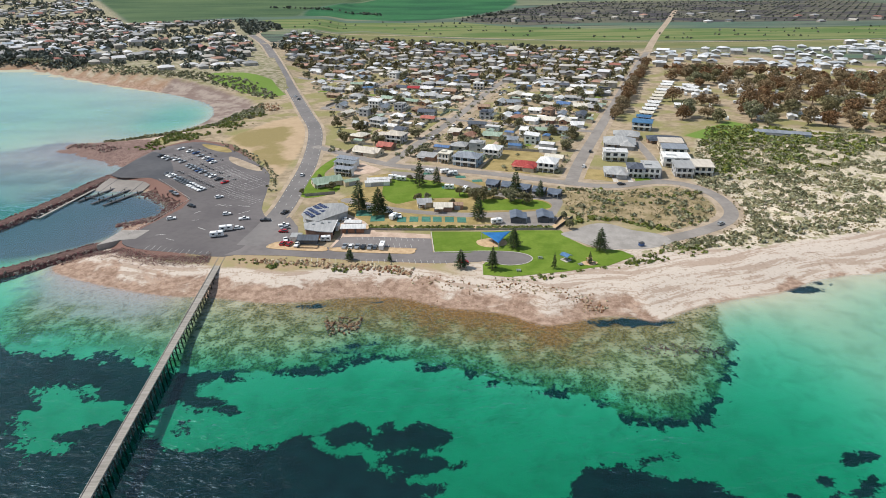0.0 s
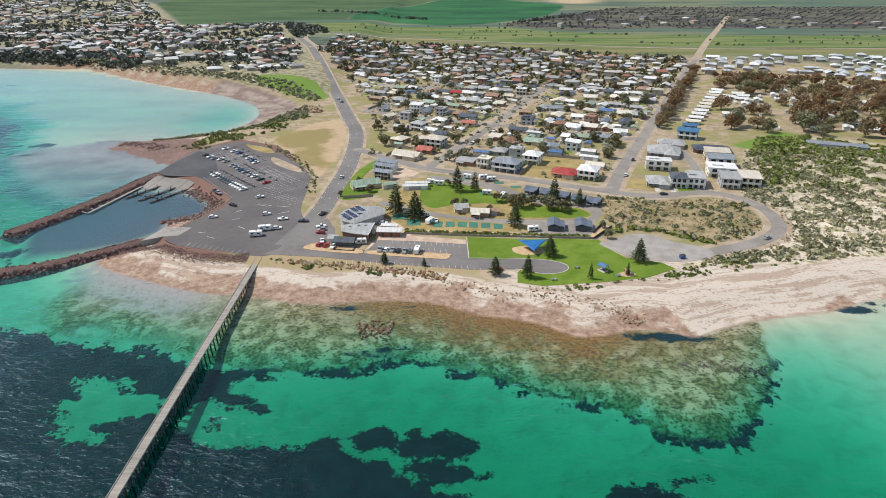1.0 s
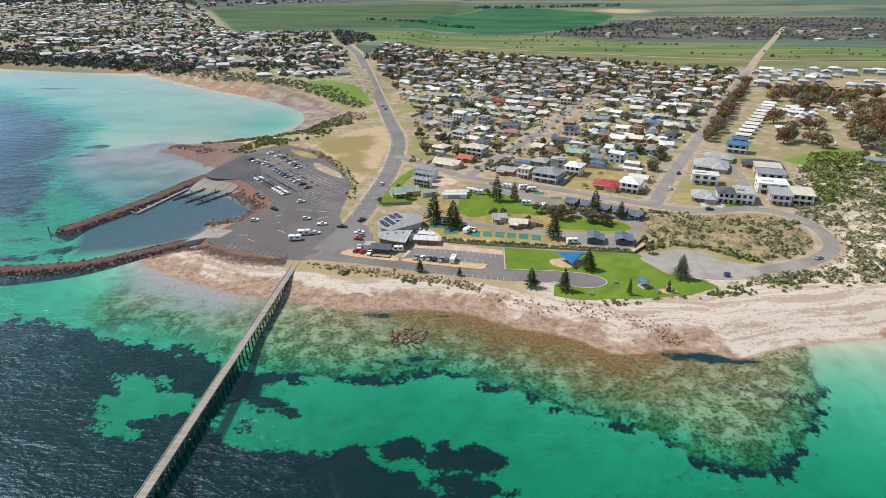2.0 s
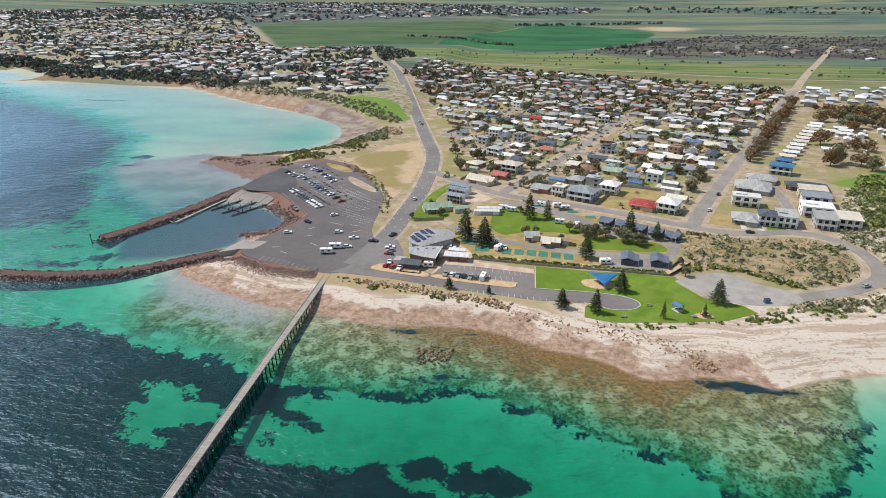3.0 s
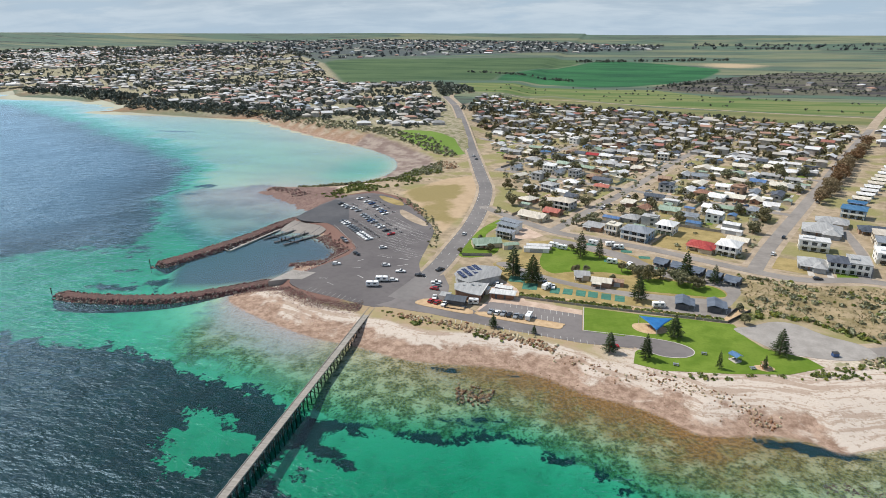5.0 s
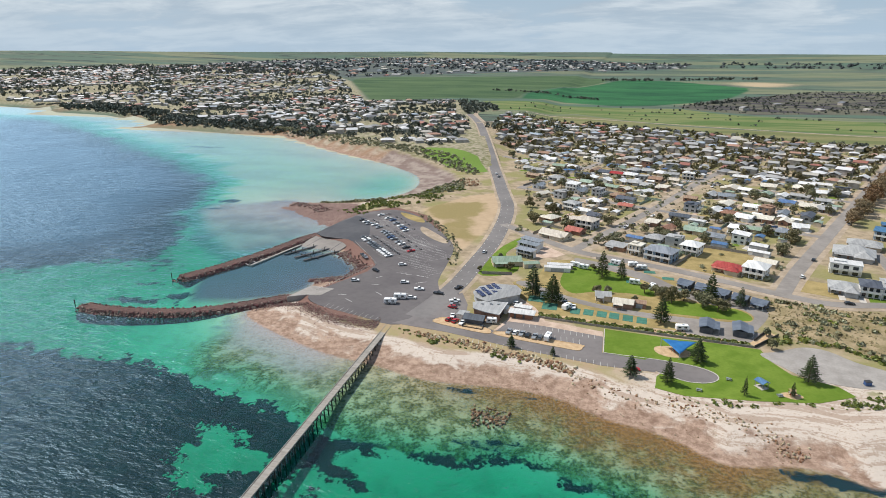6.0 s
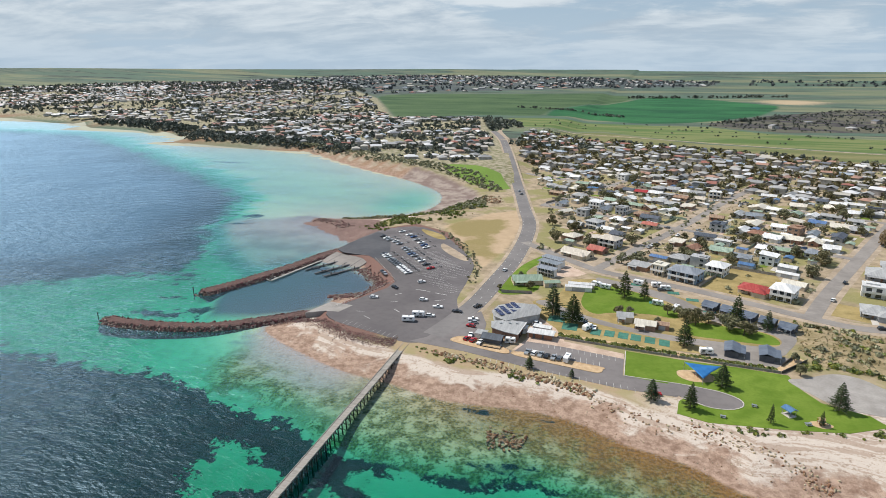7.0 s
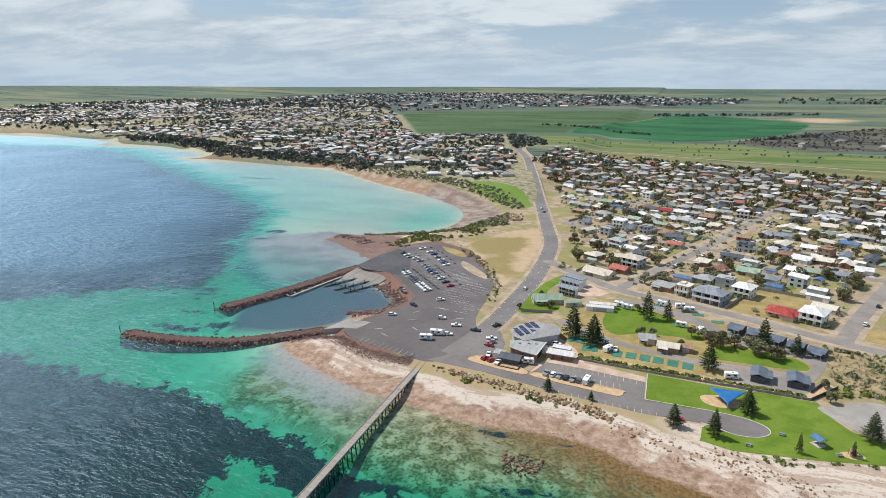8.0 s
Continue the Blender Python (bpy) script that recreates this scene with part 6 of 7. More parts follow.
play_set(33, 240, 40)
play_set(70, 216, 10)
sh = root("picnic_shelter", "open picnic shelter with a blue gabled roof", "shelter", m=pose(61, 219.5, LAND + 0.09, 0, 0, -55))
part("roof", Solid().gable(0, 0, 2.4, 3.6, 3.0, 0.6, 0.3), ROOFS["blue"], sh)
part("floor_pad", Solid().box(0, 0, 0, 3.8, 3.2, 0.1), CONCRETE, sh)
for a in (-1.6, 1.6):
    for b in (-1.3, 1.3):
        part("post", Solid().box(a, b, 0, 0.16, 0.16, 2.4), STEEL, sh)


def picnic_table(x, y, turn, mat, label):
    r = root("picnic_table", label, "table", "picnic tables on the lawn", m=pose(x, y, LAND + 0.09, 0, 0, turn))
    part("tabletop", Solid().box(0, 0, 0.7, 1.9, 0.8, 0.06), mat, r)
    for b in (-0.75, 0.75):
        part("bench", Solid().box(0, b, 0.42, 1.9, 0.3, 0.05), mat, r)
    for a in (-0.7, 0.7):
        part("leg", Solid().box(a, 0, 0, 0.1, 1.4, 0.7), STEEL, r)


picnic_table(66, 214.5, 20, ROOFS["slate"], "pale blue picnic table on the lawn")
picnic_table(50.5, 222, -10, ROOFS["slate"], "pale blue picnic table on the lawn")
picnic_table(39, 211, -10, ROOFS["slate"], "pale blue picnic table on the lawn")
picnic_table(61, 219.5, 35, TIMBER, "timber picnic table under the shelter")
bin_ = root("rubbish_bin", "blue wheeled rubbish skip beside the gravel court", "bin", m=pose(98.5, 231, LAND + 0.1, 0, 0, 15))
part("body", Solid().box(0, 0, 0.2, 2.2, 1.5, 1.3), PAINT["blue"], bin_)
part("lid", Solid().lean(0, 0, 1.65, 2.3, 1.6, 0.15), DARK, bin_)
for a in (-0.8, 0.8):
    part("wheel", Solid().box(a, 0.5, 0, 0.12, 0.25, 0.25), RUBBER, bin_)

# tent mats, garden walls and the hedge bank
for x, y in [(-8.0, 271.5), (-2.0, 271.5), (4.0, 271.0), (9.5, 270.5), (15.5, 269.5), (21.5, 268.5)]:
    slab("tent_mat", [(x - 2.4, y - 3.2), (x + 2.0, y - 3.7), (x + 2.4, y + 3.0), (x - 2.0, y + 3.5)], 0.12, TEAL_MAT, "worn teal ground mat on a camp site", "mat", smooth=False)
for x, y, a, b in ((-20, 274, 3.5, 4), (-27, 282, 4, 4), (9, 344, 3, 2), (28, 336, 3, 2), (37, 328, 3, 2), (44, 314, 3, 2), (19, 318, 3.5, 2)):
    slab("tent_mat", [(x - a, y - b), (x + a, y - b), (x + a, y + b), (x - a, y + b)], 0.11, TEAL_MAT, "worn teal ground mat on a camp site", "mat", smooth=False)
wall = root("retaining_wall", "long low timber retaining wall above the lawn", "wall", kind="structure")
WL = [(-24, 259.5), (5, 256.5), (36, 254.5), (65, 252.5)]
for (x0, y0), (x1, y1) in zip(WL, WL[1:]):
    n = int(math.hypot(x1 - x0, y1 - y0) / 3)
    for i in range(n):
        k, e = i / n, (i + 0.96) / n
        part("panel", Solid().beam((x0 + (x1 - x0) * k, y0 + (y1 - y0) * k, LAND + 0.5), (x0 + (x1 - x0) * e, y0 + (y1 - y0) * e, LAND + 0.5), 0.14, 1.1), TIMBER, wall)
wall2 = root("retaining_wall", "dark timber retaining wall at the corner of the lawn", "wall", kind="structure")
for (x0, y0), (x1, y1) in (((65, 252.5), (77, 267)), ((66, 259), (74, 272))):
    n = 5
    for i in range(n):
        k, e = i / n, (i + 0.97) / n
        part("panel", Solid().beam((x0 + (x1 - x0) * k, y0 + (y1 - y0) * k, LAND + 0.6), (x0 + (x1 - x0) * e, y0 + (y1 - y0) * e, LAND + 0.6), 0.2, 1.3), DARK, wall2)
slab("garden_bank", [(-26, 260), (-26, 265), (4, 262.5), (64, 257), (74, 270), (77, 267), (65, 253), (36, 255), (5, 257)], 0.15, ORANGE_SAND, "sandy planted bank above the lawn", "garden", smooth=False)


# low timber and sheet-metal fences between lots
def fence(x0, y0, x1, y1, mat, label):
    r = root("fence", label, "fence", "boundary fences")
    d = math.hypot(x1 - x0, y1 - y0)
    z0, z1 = ground_at(x0, y0), ground_at(x1, y1)
    part("panel", Solid().beam((x0, y0, z0 + 0.85), (x1, y1, z1 + 0.85), 0.06, 1.7), mat, r)
    for k in (0, 1):
        part("post", Solid().box(x0 + (x1 - x0) * k, y0 + (y1 - y0) * k, (z0, z1)[k] - 0.2, 0.12, 0.12, 2.0), TIMBER, r)


for b0 in (0, 124):
    a = left_end(b0 + 40) + 25
    while a < -14:
        if abs(a + 116) > 12 and abs(a + 235) > 10 and not (b0 == 0 and -58 < a < -6):
            mat = town_rnd.choice((WALLS["cream"], WALLS["grey"], TIMBER, ROOFS["green"]))
            p, q = lot(a, b0 + 31), lot(a + 17, b0 + 31)
            fence(*p, *q, mat, "sheet boundary fence between back yards")
            p, q = lot(a + 8.6, b0 + 8), lot(a + 8.6, b0 + 30)
            fence(*p, *q, mat, "sheet side fence between two houses")
            p, q = lot(a + 8.6, b0 + 94), lot(a + 8.6, b0 + 116)
            fence(*p, *q, mat, "sheet side fence between two houses")
        a += 18.0
for p, q in (((42, 350), (62, 392)), ((62, 392), (86, 384)), ((5.5, 346), (-1, 351)), ((-60, 309), (-44, 312))):
    fence(*p, *q, TIMBER, "brown timber paling fence")

# ---- vehicles ----
def car(paint, long, label):
    r = root("car", label, "car", "parked cars")
    w = 1.8
    L = 4.4 if not long else 5.1
    prof = [(-L / 2, 0.35), (L / 2, 0.35), (L / 2 + 0.02, 0.7), (L / 2 - 0.1, 0.88), (L * 0.2, 1.0), (-L / 2 + 0.05, 1.0), (-L / 2 - 0.02, 0.7)]
    s = Solid()
    n = len(prof)
    for y, k in ((-w / 2, 1), (w / 2, 1)):
        s.v += [(x, y, z) for x, z in prof]
    s.f += [tuple(range(n)), tuple(range(2 * n - 1, n - 1, -1))] + [(i, i + n, (i + 1) % n + n, (i + 1) % n) for i in range(n)]
    top = [(L * 0.2, 1.0, 0.84), (L * 0.04, 1.5, 0.68), (-L * 0.36, 1.5, 0.68), (-L * 0.47, 1.0, 0.84)]
    if long:
        top = [(L * 0.2, 1.0, 0.84), (L * 0.08, 1.62, 0.7), (-L * 0.08, 1.62, 0.7), (-L * 0.12, 1.0, 0.84)]
    part("body", s, paint, r)
    g = Solid()
    g.add([(x, -y, z) for x, z, y in top] + [(x, y, z) for x, z, y in top], [(0, 1, 2, 3), (7, 6, 5, 4), (0, 4, 5, 1), (2, 6, 7, 3), (1, 5, 6, 2)])
    part("window_glass", g, GLASS, r, "dark glazed cabin sides")
    (x1, z1, y1), (x2, z2, y2) = top[1], top[2]
    part("roof", Solid().prism([(x1 + 0.02, -y1), (x1 + 0.02, y1), (x2 - 0.02, y2), (x2 - 0.02, -y2)], z1 + 0.003, z1 + 0.05), paint, r)
    for x in (-L * 0.3, L * 0.31):
        for y in (-0.82, 0.82):
            q = Solid().cyl(0, 0, -0.11, 0.11, 0.33, n=10)
            q.v = [(a + x, c + y, b + 0.33) for a, b, c in q.v]
            tyre = part("wheel", q, RUBBER, r)
            q = Solid().cyl(0, 0, -0.125, 0.125, 0.19, n=8)
            q.v = [(a + x, c + y, b + 0.33) for a, b, c in q.v]
            part("rim", q, STEEL, tyre, "pale metal rim")
    return r


def caravan(label, w=2.3, L=5.5):
    r = root("caravan", label, "caravan", "caravans in the park")
    prof = [(-L / 2, 0.5), (L / 2 - 0.3, 0.5), (L / 2, 1.1), (L / 2 - 0.25, 2.4), (L / 2 - 0.6, 2.6), (-L / 2 + 0.25, 2.6), (-L / 2, 2.3)]
    s, n = Solid(), len(prof)
    for y in (-w / 2, w / 2):
        s.v += [(x, y, z) for x, z in prof]
    s.f += [tuple(range(n)), tuple(range(2 * n - 1, n - 1, -1))] + [(i, i + n, (i + 1) % n + n, (i + 1) % n) for i in range(n)]
    part("body", s, PAINT["white"], r)
    for x, wd in ((-L * 0.25, 1.2), (L * 0.2, 1.3)):
        for y in (-w / 2, w / 2):
            part("window", Solid().box(x, y, 1.4, wd, 0.08, 0.65), GLASS, r, "dark glass window")
    part("stripe", Solid().box(-0.15, 0, 0.85, L - 0.8, w + 0.03, 0.2), PAINT["grey"], r)
    part("roof_hatch", Solid().box(0.3, 0, 2.6, 0.8, 0.8, 0.18), PAINT["silver"], r)
    part("drawbar", Solid().beam((L / 2 - 0.3, 0, 0.45), (L / 2 + 1.2, 0, 0.45), 0.2, 0.1), DARK, r)
    for y in (-w / 2 + 0.05, w / 2 - 0.05):
        q = Solid().cyl(0, 0, -0.1, 0.1, 0.34, n=10)
        q.v = [(a - 0.2, c + y, b + 0.34) for a, b, c in q.v]
        part("wheel", q, RUBBER, r)
    return r


def trailer(label):
    r = root("boat_trailer", label, "trailer", "boat trailers in the car park")
    part("frame", Solid().beam((-2.6, -0.7, 0.5), (1.6, -0.7, 0.5), 0.1).beam((-2.6, 0.7, 0.5), (1.6, 0.7, 0.5), 0.1).beam((1.6, -0.7, 0.5), (3.2, 0, 0.5), 0.1).beam((1.6, 0.7, 0.5), (3.2, 0, 0.5), 0.1)
         .beam((-2.6, -0.7, 0.5), (-2.6, 0.7, 0.5), 0.1).beam((-0.8, -0.7, 0.5), (-0.8, 0.7, 0.5), 0.1), STEEL, r)
    for y in (-0.9, 0.9):
        q = Solid().cyl(0, 0, -0.1, 0.1, 0.32, n=10)
        q.v = [(a - 1.0, c + y, b + 0.32) for a, b, c in q.v]
        part("wheel", q, RUBBER, r)
        part("mudguard", Solid().box(-1.0, y, 0.66, 0.9, 0.28, 0.05), DARK, r)
    return r


car_rnd = random.Random(4)


def park(x, y, turn, tone=None, long=None, z=LAND + 0.06):
    tone = tone or car_rnd.choices(("white", "silver", "black", "red", "blue", "grey"), (11, 6, 3, 1, 2, 4))[0]
    long = car_rnd.random() < 0.4 if long is None else long
    return put_kit(("car", tone, long), pose(x, y, z, 0, 0, turn), car, PAINT[tone], long, "%s %s parked on asphalt" % (tone, "utility truck" if long else "hatchback car"))


def row_turn(i):
    return math.degrees(ROW_DIR) + 98 + car_rnd.uniform(-4, 4)


def rig(x, y, turn, tone=None):
    """A car with an empty boat trailer behind it."""
    park(x, y, turn, tone, True)
    c, s = math.cos(radians(turn)), math.sin(radians(turn))
    if car_rnd.random() < 0.8:
        put_kit("trailer", pose(x - 5.8 * c, y - 5.8 * s, LAND + 0.06, 0, 0, turn), trailer, "empty galvanised boat trailer behind a parked car")


for row in ([(-156, 411), (-148, 404), (-143, 400), (-138, 393), (-133, 387), (-129, 382), (-126, 377)],
            [(-164, 395), (-160, 391), (-156, 387), (-151, 385), (-146, 380), (-139, 371), (-136, 368), (-133, 364), (-130, 360), (-127, 357), (-122, 351), (-119, 348), (-114, 342), (-109, 336)]):
    for i, (x, y) in enumerate(row):
        rig(x, y, row_turn(i) + 180)
for i in range(14):
    k = i / 13
    if i != 3:
        rig(-147 + 28 * k, 355 - 31 * k, row_turn(i) + 180)
for x, y, turn, tone in ((-106, 311, 30, "white"), (-96, 285, 15, "white"), (-86, 278, 12, "white"), (-75, 275, 0, "black"), (-67, 285, 60, "black"), (-65, 268, 20, "white"), (-64, 264, 200, "silver"),
                         (-64, 260, 170, "red"), (-62, 246, 70, "red"), (-59, 245, 70, "red"), (-55.5, 244, 80, "white"), (-34, 240.5, 80, "silver"), (-31.2, 240.2, 80, "white"), (-28.4, 239.8, 80, "silver"),
                         (-25.7, 239, 80, "black"), (-22.8, 238.6, 80, "silver"), (-20.4, 238.3, 80, "grey"), (-122, 281, 20, "white"), (-117, 298, -30, "black"), (17, 220, 15, "red"), (-86, 266, 12, "white"),
                         (-66, 346, 85, "white"), (-61.5, 250, 100, "white"), (-131, 318, -50, "silver"), (-134, 321, -50, "grey")):
    park(x, y, turn, tone, None if tone != "red" else False, LAND + 0.09)
for x, y, turn, tone in ((146, 252, 30, "silver"), (-103, 590, 75, "white"), (118, 313.5, 5, "black"), (-98, 575, 255, "grey")):
    park(x, y, turn, tone, False, max(ground_at(x, y), LAND) + 0.16)
for x, y, turn in ((-94, 257.5, 12), (-91.5, 264.5, 12)):
    put_kit("caravan", pose(x, y, LAND + 0.06, 0, 0, turn), caravan, "long white caravan parked in the car park", 2.3, 6.2)
van = caravan("white camper van parked beside the island", 2.1, 5.8)
van.matrix_basis = pose(-17.3, 238.3, LAND + 0.09, 0, 0, 80)
for x, y, turn in ((-43, 248, 5),):
    put_kit("van", pose(x, y, LAND + 0.09, 0, 0, turn), caravan, "white delivery van beside the cafe", 2.0, 4.8)
for x, y, turn in ((-12.0, 335.0, -20), (-7.0, 332.0, -15), (10.0, 344.5, -25), (19.5, 343.5, 15), (24.0, 339.5, 10), (19.5, 315.0, -10), (28.0, 310.5, 70), (-23.0, 283.5, 10), (-17.0, 281.5, -15), (-12.0, 273.0, 60), (38, 262.5, 10)):
    put_kit("camper", pose(x, y, LAND + 0.1, 0, 0, turn), caravan, "white caravan on a camp site", 2.3, 5.5)
for x, y in ((-20, 284), (-13, 279), (-9, 275), (79, 300), (22, 338), (-35, 272)):
    park(x, y, car_rnd.uniform(0, 360), None, None, LAND + 0.1)
for i in range(42):
    a = car_rnd.choice((-107, -107, 5, 6, -228)) + car_rnd.uniform(-1, 1)
    b = car_rnd.uniform(30, 480)
    x, y = lot(a, b)
    if free(x, y, 2.2):
        park(x, y, GRID_TURN + 90 + car_rnd.choice((0, 180)), None, None, LAND + 0.25)
for b in (124, 250):
    for i in range(9):
        x, y = lot(car_rnd.uniform(left_end(b) + 20, -15), b + car_rnd.choice((-4.5, 4.5)))
        if free(x, y, 2.2):
            park(x, y, GRID_TURN + car_rnd.choice((0, 180)), None, None, LAND + 0.2)

# ---- trees and shrubs ----
def leaves(rs, centres, radii, count, size, flat=0.75):
    """Small leaf blades scattered over lobes; returns corners and quads."""
    n = len(centres)
    which = rs.randint(0, n, count)
    d = rs.normal(size=(count, 3))
    d /= np.linalg.norm(d, axis=1, keepdims=True)
    p = centres[which] + d * (radii[which] * rs.uniform(0.72, 1.05, count))[:, None] * np.array([1, 1, flat])
    a = rs.normal(size=(count, 3))
    a /= np.linalg.norm(a, axis=1, keepdims=True)
    b = np.cross(a, d)
    b /= np.maximum(np.linalg.norm(b, axis=1, keepdims=True), 1e-6)
    s = (size * rs.uniform(0.6, 1.4, count))[:, None]
    corners = np.stack([p - a * s - b * s * 0.5, p + a * s - b * s * 0.6, p + a * s * 0.8 + b * s * 0.6, p - a * s * 0.9 + b * s * 0.5], 1).reshape(-1, 3)
    return corners, np.arange(count * 4).reshape(-1, 4)


def quick_mesh(name, corners, quads, mat):
    me = bpy.data.meshes.new(name)
    me.vertices.add(len(corners))
    me.vertices.foreach_set("co", np.asarray(corners, np.float32).ravel())
    me.loops.add(quads.size)
    me.loops.foreach_set("vertex_index", quads.astype(np.int32).ravel())
    me.polygons.add(len(quads))
    me.polygons.foreach_set("loop_start", np.arange(0, quads.size, quads.shape[1], dtype=np.int32))
    me.update(calc_edges=True)
    me.materials.append(mat)
    return me


def gum(seed, mat, label, spread=3.6, high=7.0, dense=420):
    r = root("tree", label, "tree", "trees of the township")
    rs, rnd = np.random.RandomState(seed), random.Random(seed)
    s = Solid().beam((0, 0, -0.3), (rnd.uniform(-0.3, 0.3), rnd.uniform(-0.3, 0.3), high * 0.4), 0.4, taper=0.65)
    cs, rr = [], []
    k = rnd.randint(6, 9)
    for i in range(k):
        t, o = i * 6.28 / k + rnd.uniform(-0.4, 0.4), spread * rnd.uniform(0.25, 0.75)
        c = (o * math.cos(t), o * math.sin(t), high * rnd.uniform(0.34, 0.78))
        s.beam((0, 0, high * rnd.uniform(0.25, 0.42)), (c[0] * 0.8, c[1] * 0.8, c[2]), 0.22, taper=0.4)
        cs.append(c)
        rr.append(spread * rnd.uniform(0.30, 0.56))
    cs.append((0, 0, high * 0.8))
    rr.append(spread * 0.5)
    part("trunk", s, BARK, r)
    q = leaves(rs, np.array(cs), np.array(rr), int(dense * 1.7), 0.31)
    part("crown", quick_mesh("crown", *q, mat), mat, r)
    return r


def norfolk_pine(seed, label):
    """A straight trunk with whorls of drooping, upturned sprays."""
    r = root("pine_tree", label, "pine tree", "Norfolk pines of the foreshore")
    rnd = random.Random(seed)
    H, R = 10.0, 3.5
    part("trunk", Solid().cyl(0, 0, -0.3, H * 0.97, 0.24, 0.04, 8), BARK, r)
    vs, fs = [], []

    def blade(p, d, side, w, ln, lift):
        k = len(vs)
        e = p + d * ln + Vector((0, 0, lift))
        m = p + d * ln * 0.5 + Vector((0, 0, lift * 0.2))
        vs.extend([tuple(p - side * w * 0.25), tuple(m - side * w), tuple(e), tuple(m + side * w)])
        fs.append((k, k + 1, k + 2, k + 3))

    tiers = 14
    for i in range(tiers):
        f = i / (tiers - 1)
        z = H * (0.13 + 0.83 * f)
        ln = R * (1 - f) ** 0.75 * rnd.uniform(0.82, 1.1) + 0.25
        n = 7 if f < 0.7 else 5
        for j in range(n):
            t = j * 6.283 / n + i * 0.7 + rnd.uniform(-0.2, 0.2)
            d = Vector((math.cos(t), math.sin(t), 0))
            side = Vector((-d.y, d.x, 0))
            L = ln * rnd.uniform(0.75, 1.1)
            p = Vector((0, 0, z + rnd.uniform(-0.1, 0.1)))
            blade(p, d, side, 0.16, L, 0.12 - L * 0.05)
            blade(p, d, Vector((0, 0, 1)), 0.10, L, 0.12 - L * 0.05)
            for q in (0.35, 0.55, 0.75, 0.92):
                c = p + d * L * q + Vector((0, 0, (0.12 - L * 0.05) * q * q))
                for sgn in (-1, 1):
                    dd = (d * 0.65 + side * sgn * 0.75).normalized()
                    w = L * 0.34 * (1.15 - q) + 0.16
                    blade(c, dd, Vector((-dd.y, dd.x, 0.25)), 0.21, w, 0.08)
                    blade(c, dd, Vector((0, 0, 1)), 0.11, w, 0.1)
    blade(Vector((0, 0, H * 0.93)), Vector((0, 0, 1)), Vector((1, 0, 0)), 0.15, H * 0.09, 0)
    blade(Vector((0, 0, H * 0.93)), Vector((0, 0, 1)), Vector((0, 1, 0)), 0.15, H * 0.09, 0)
    me = bpy.data.meshes.new("crown")
    me.from_pydata(vs, [], fs)
    me.materials.append(LEAF_PINE)
    part("crown", me, LEAF_PINE, r, "tiered dark green sprays")
    return r


pine_rnd = random.Random(9)


def pine(x, y, high, wide=1.0):
    k = high / 10.0
    key = ("pine", pine_rnd.randint(0, 3))
    label = ("tall" if high > 12 else "young" if high < 8 else "mid-sized") + " dark green Norfolk pine with tiered branches"
    if key not in KITS:
        KITS[key] = norfolk_pine(hash(key[1]) + 3, label)
        ob = KITS[key]
    else:
        ob = copy_thing(KITS[key], Matrix.Identity(4))
    tagged(ob, label)
    ob.matrix_basis = pose(x, y, LAND + 0.05, 0, 0, pine_rnd.uniform(0, 360)) @ Matrix.Diagonal((k * wide, k * wide, k, 1))
    return ob


for x, y, high, wide in ((-29.5, 285, 16.5, 1.0), (-19.5, 279, 14.5, 1.25), (29.5, 268, 13, 1.0), (54, 300, 15, 0.95), (41, 234, 10, 1.15), (28.5, 213.5, 10.5, 0.85), (15.5, 216, 8.5, 1.15), (78.5, 228, 11, 1.05),
                         (54, 212, 7.5, 0.55), (3, 321, 15, 0.9), (13, 322, 11, 0.9), (-31, 227, 6, 1.1), (67, 297, 10, 0.95), (-14, 224.5, 4, 1.0), (70, 215, 6, 0.6), (-28, 285, 8, 0.6), (-37, 341, 6, 0.4)):
    pine(x, y, high, wide)

tree_rnd = random.Random(21)
GUMS = [("dark olive gum tree with an uneven crown", LEAF_GUM, 3.4, 6.5), ("broad dark grey-green gum tree", LEAF_GUM, 4.6, 7.5), ("small olive yard tree", LEAF_GUM, 2.3, 4.5), ("dense grey-green street tree", LEAF_GUM, 3.8, 8.0)]
RUSTS = [("rusty brown-leaved tree of the caravan park", LEAF_RUST, 4.4, 7.0), ("broad dark brown-green tree of the caravan park", LEAF_RUST, 5.4, 8.0)]


def tree(x, y, kind, size=1.0):
    label, mat, sp, hi = kind
    k = tree_rnd.randint(0, 2)
    ob = put_kit(("tree", label, k), pose(x, y, ground_at(x, y)), gum, 50 + k + int(sp * 10), mat, label, sp, hi, 420 if sp < 4 else 640)
    s = size * tree_rnd.uniform(0.8, 1.2)
    ob.matrix_basis = pose(x, y, max(ground_at(x, y), 1.0), 0, 0, tree_rnd.uniform(0, 360)) @ Matrix.Diagonal((s, s, s * tree_rnd.uniform(0.85, 1.15), 1))
    return ob


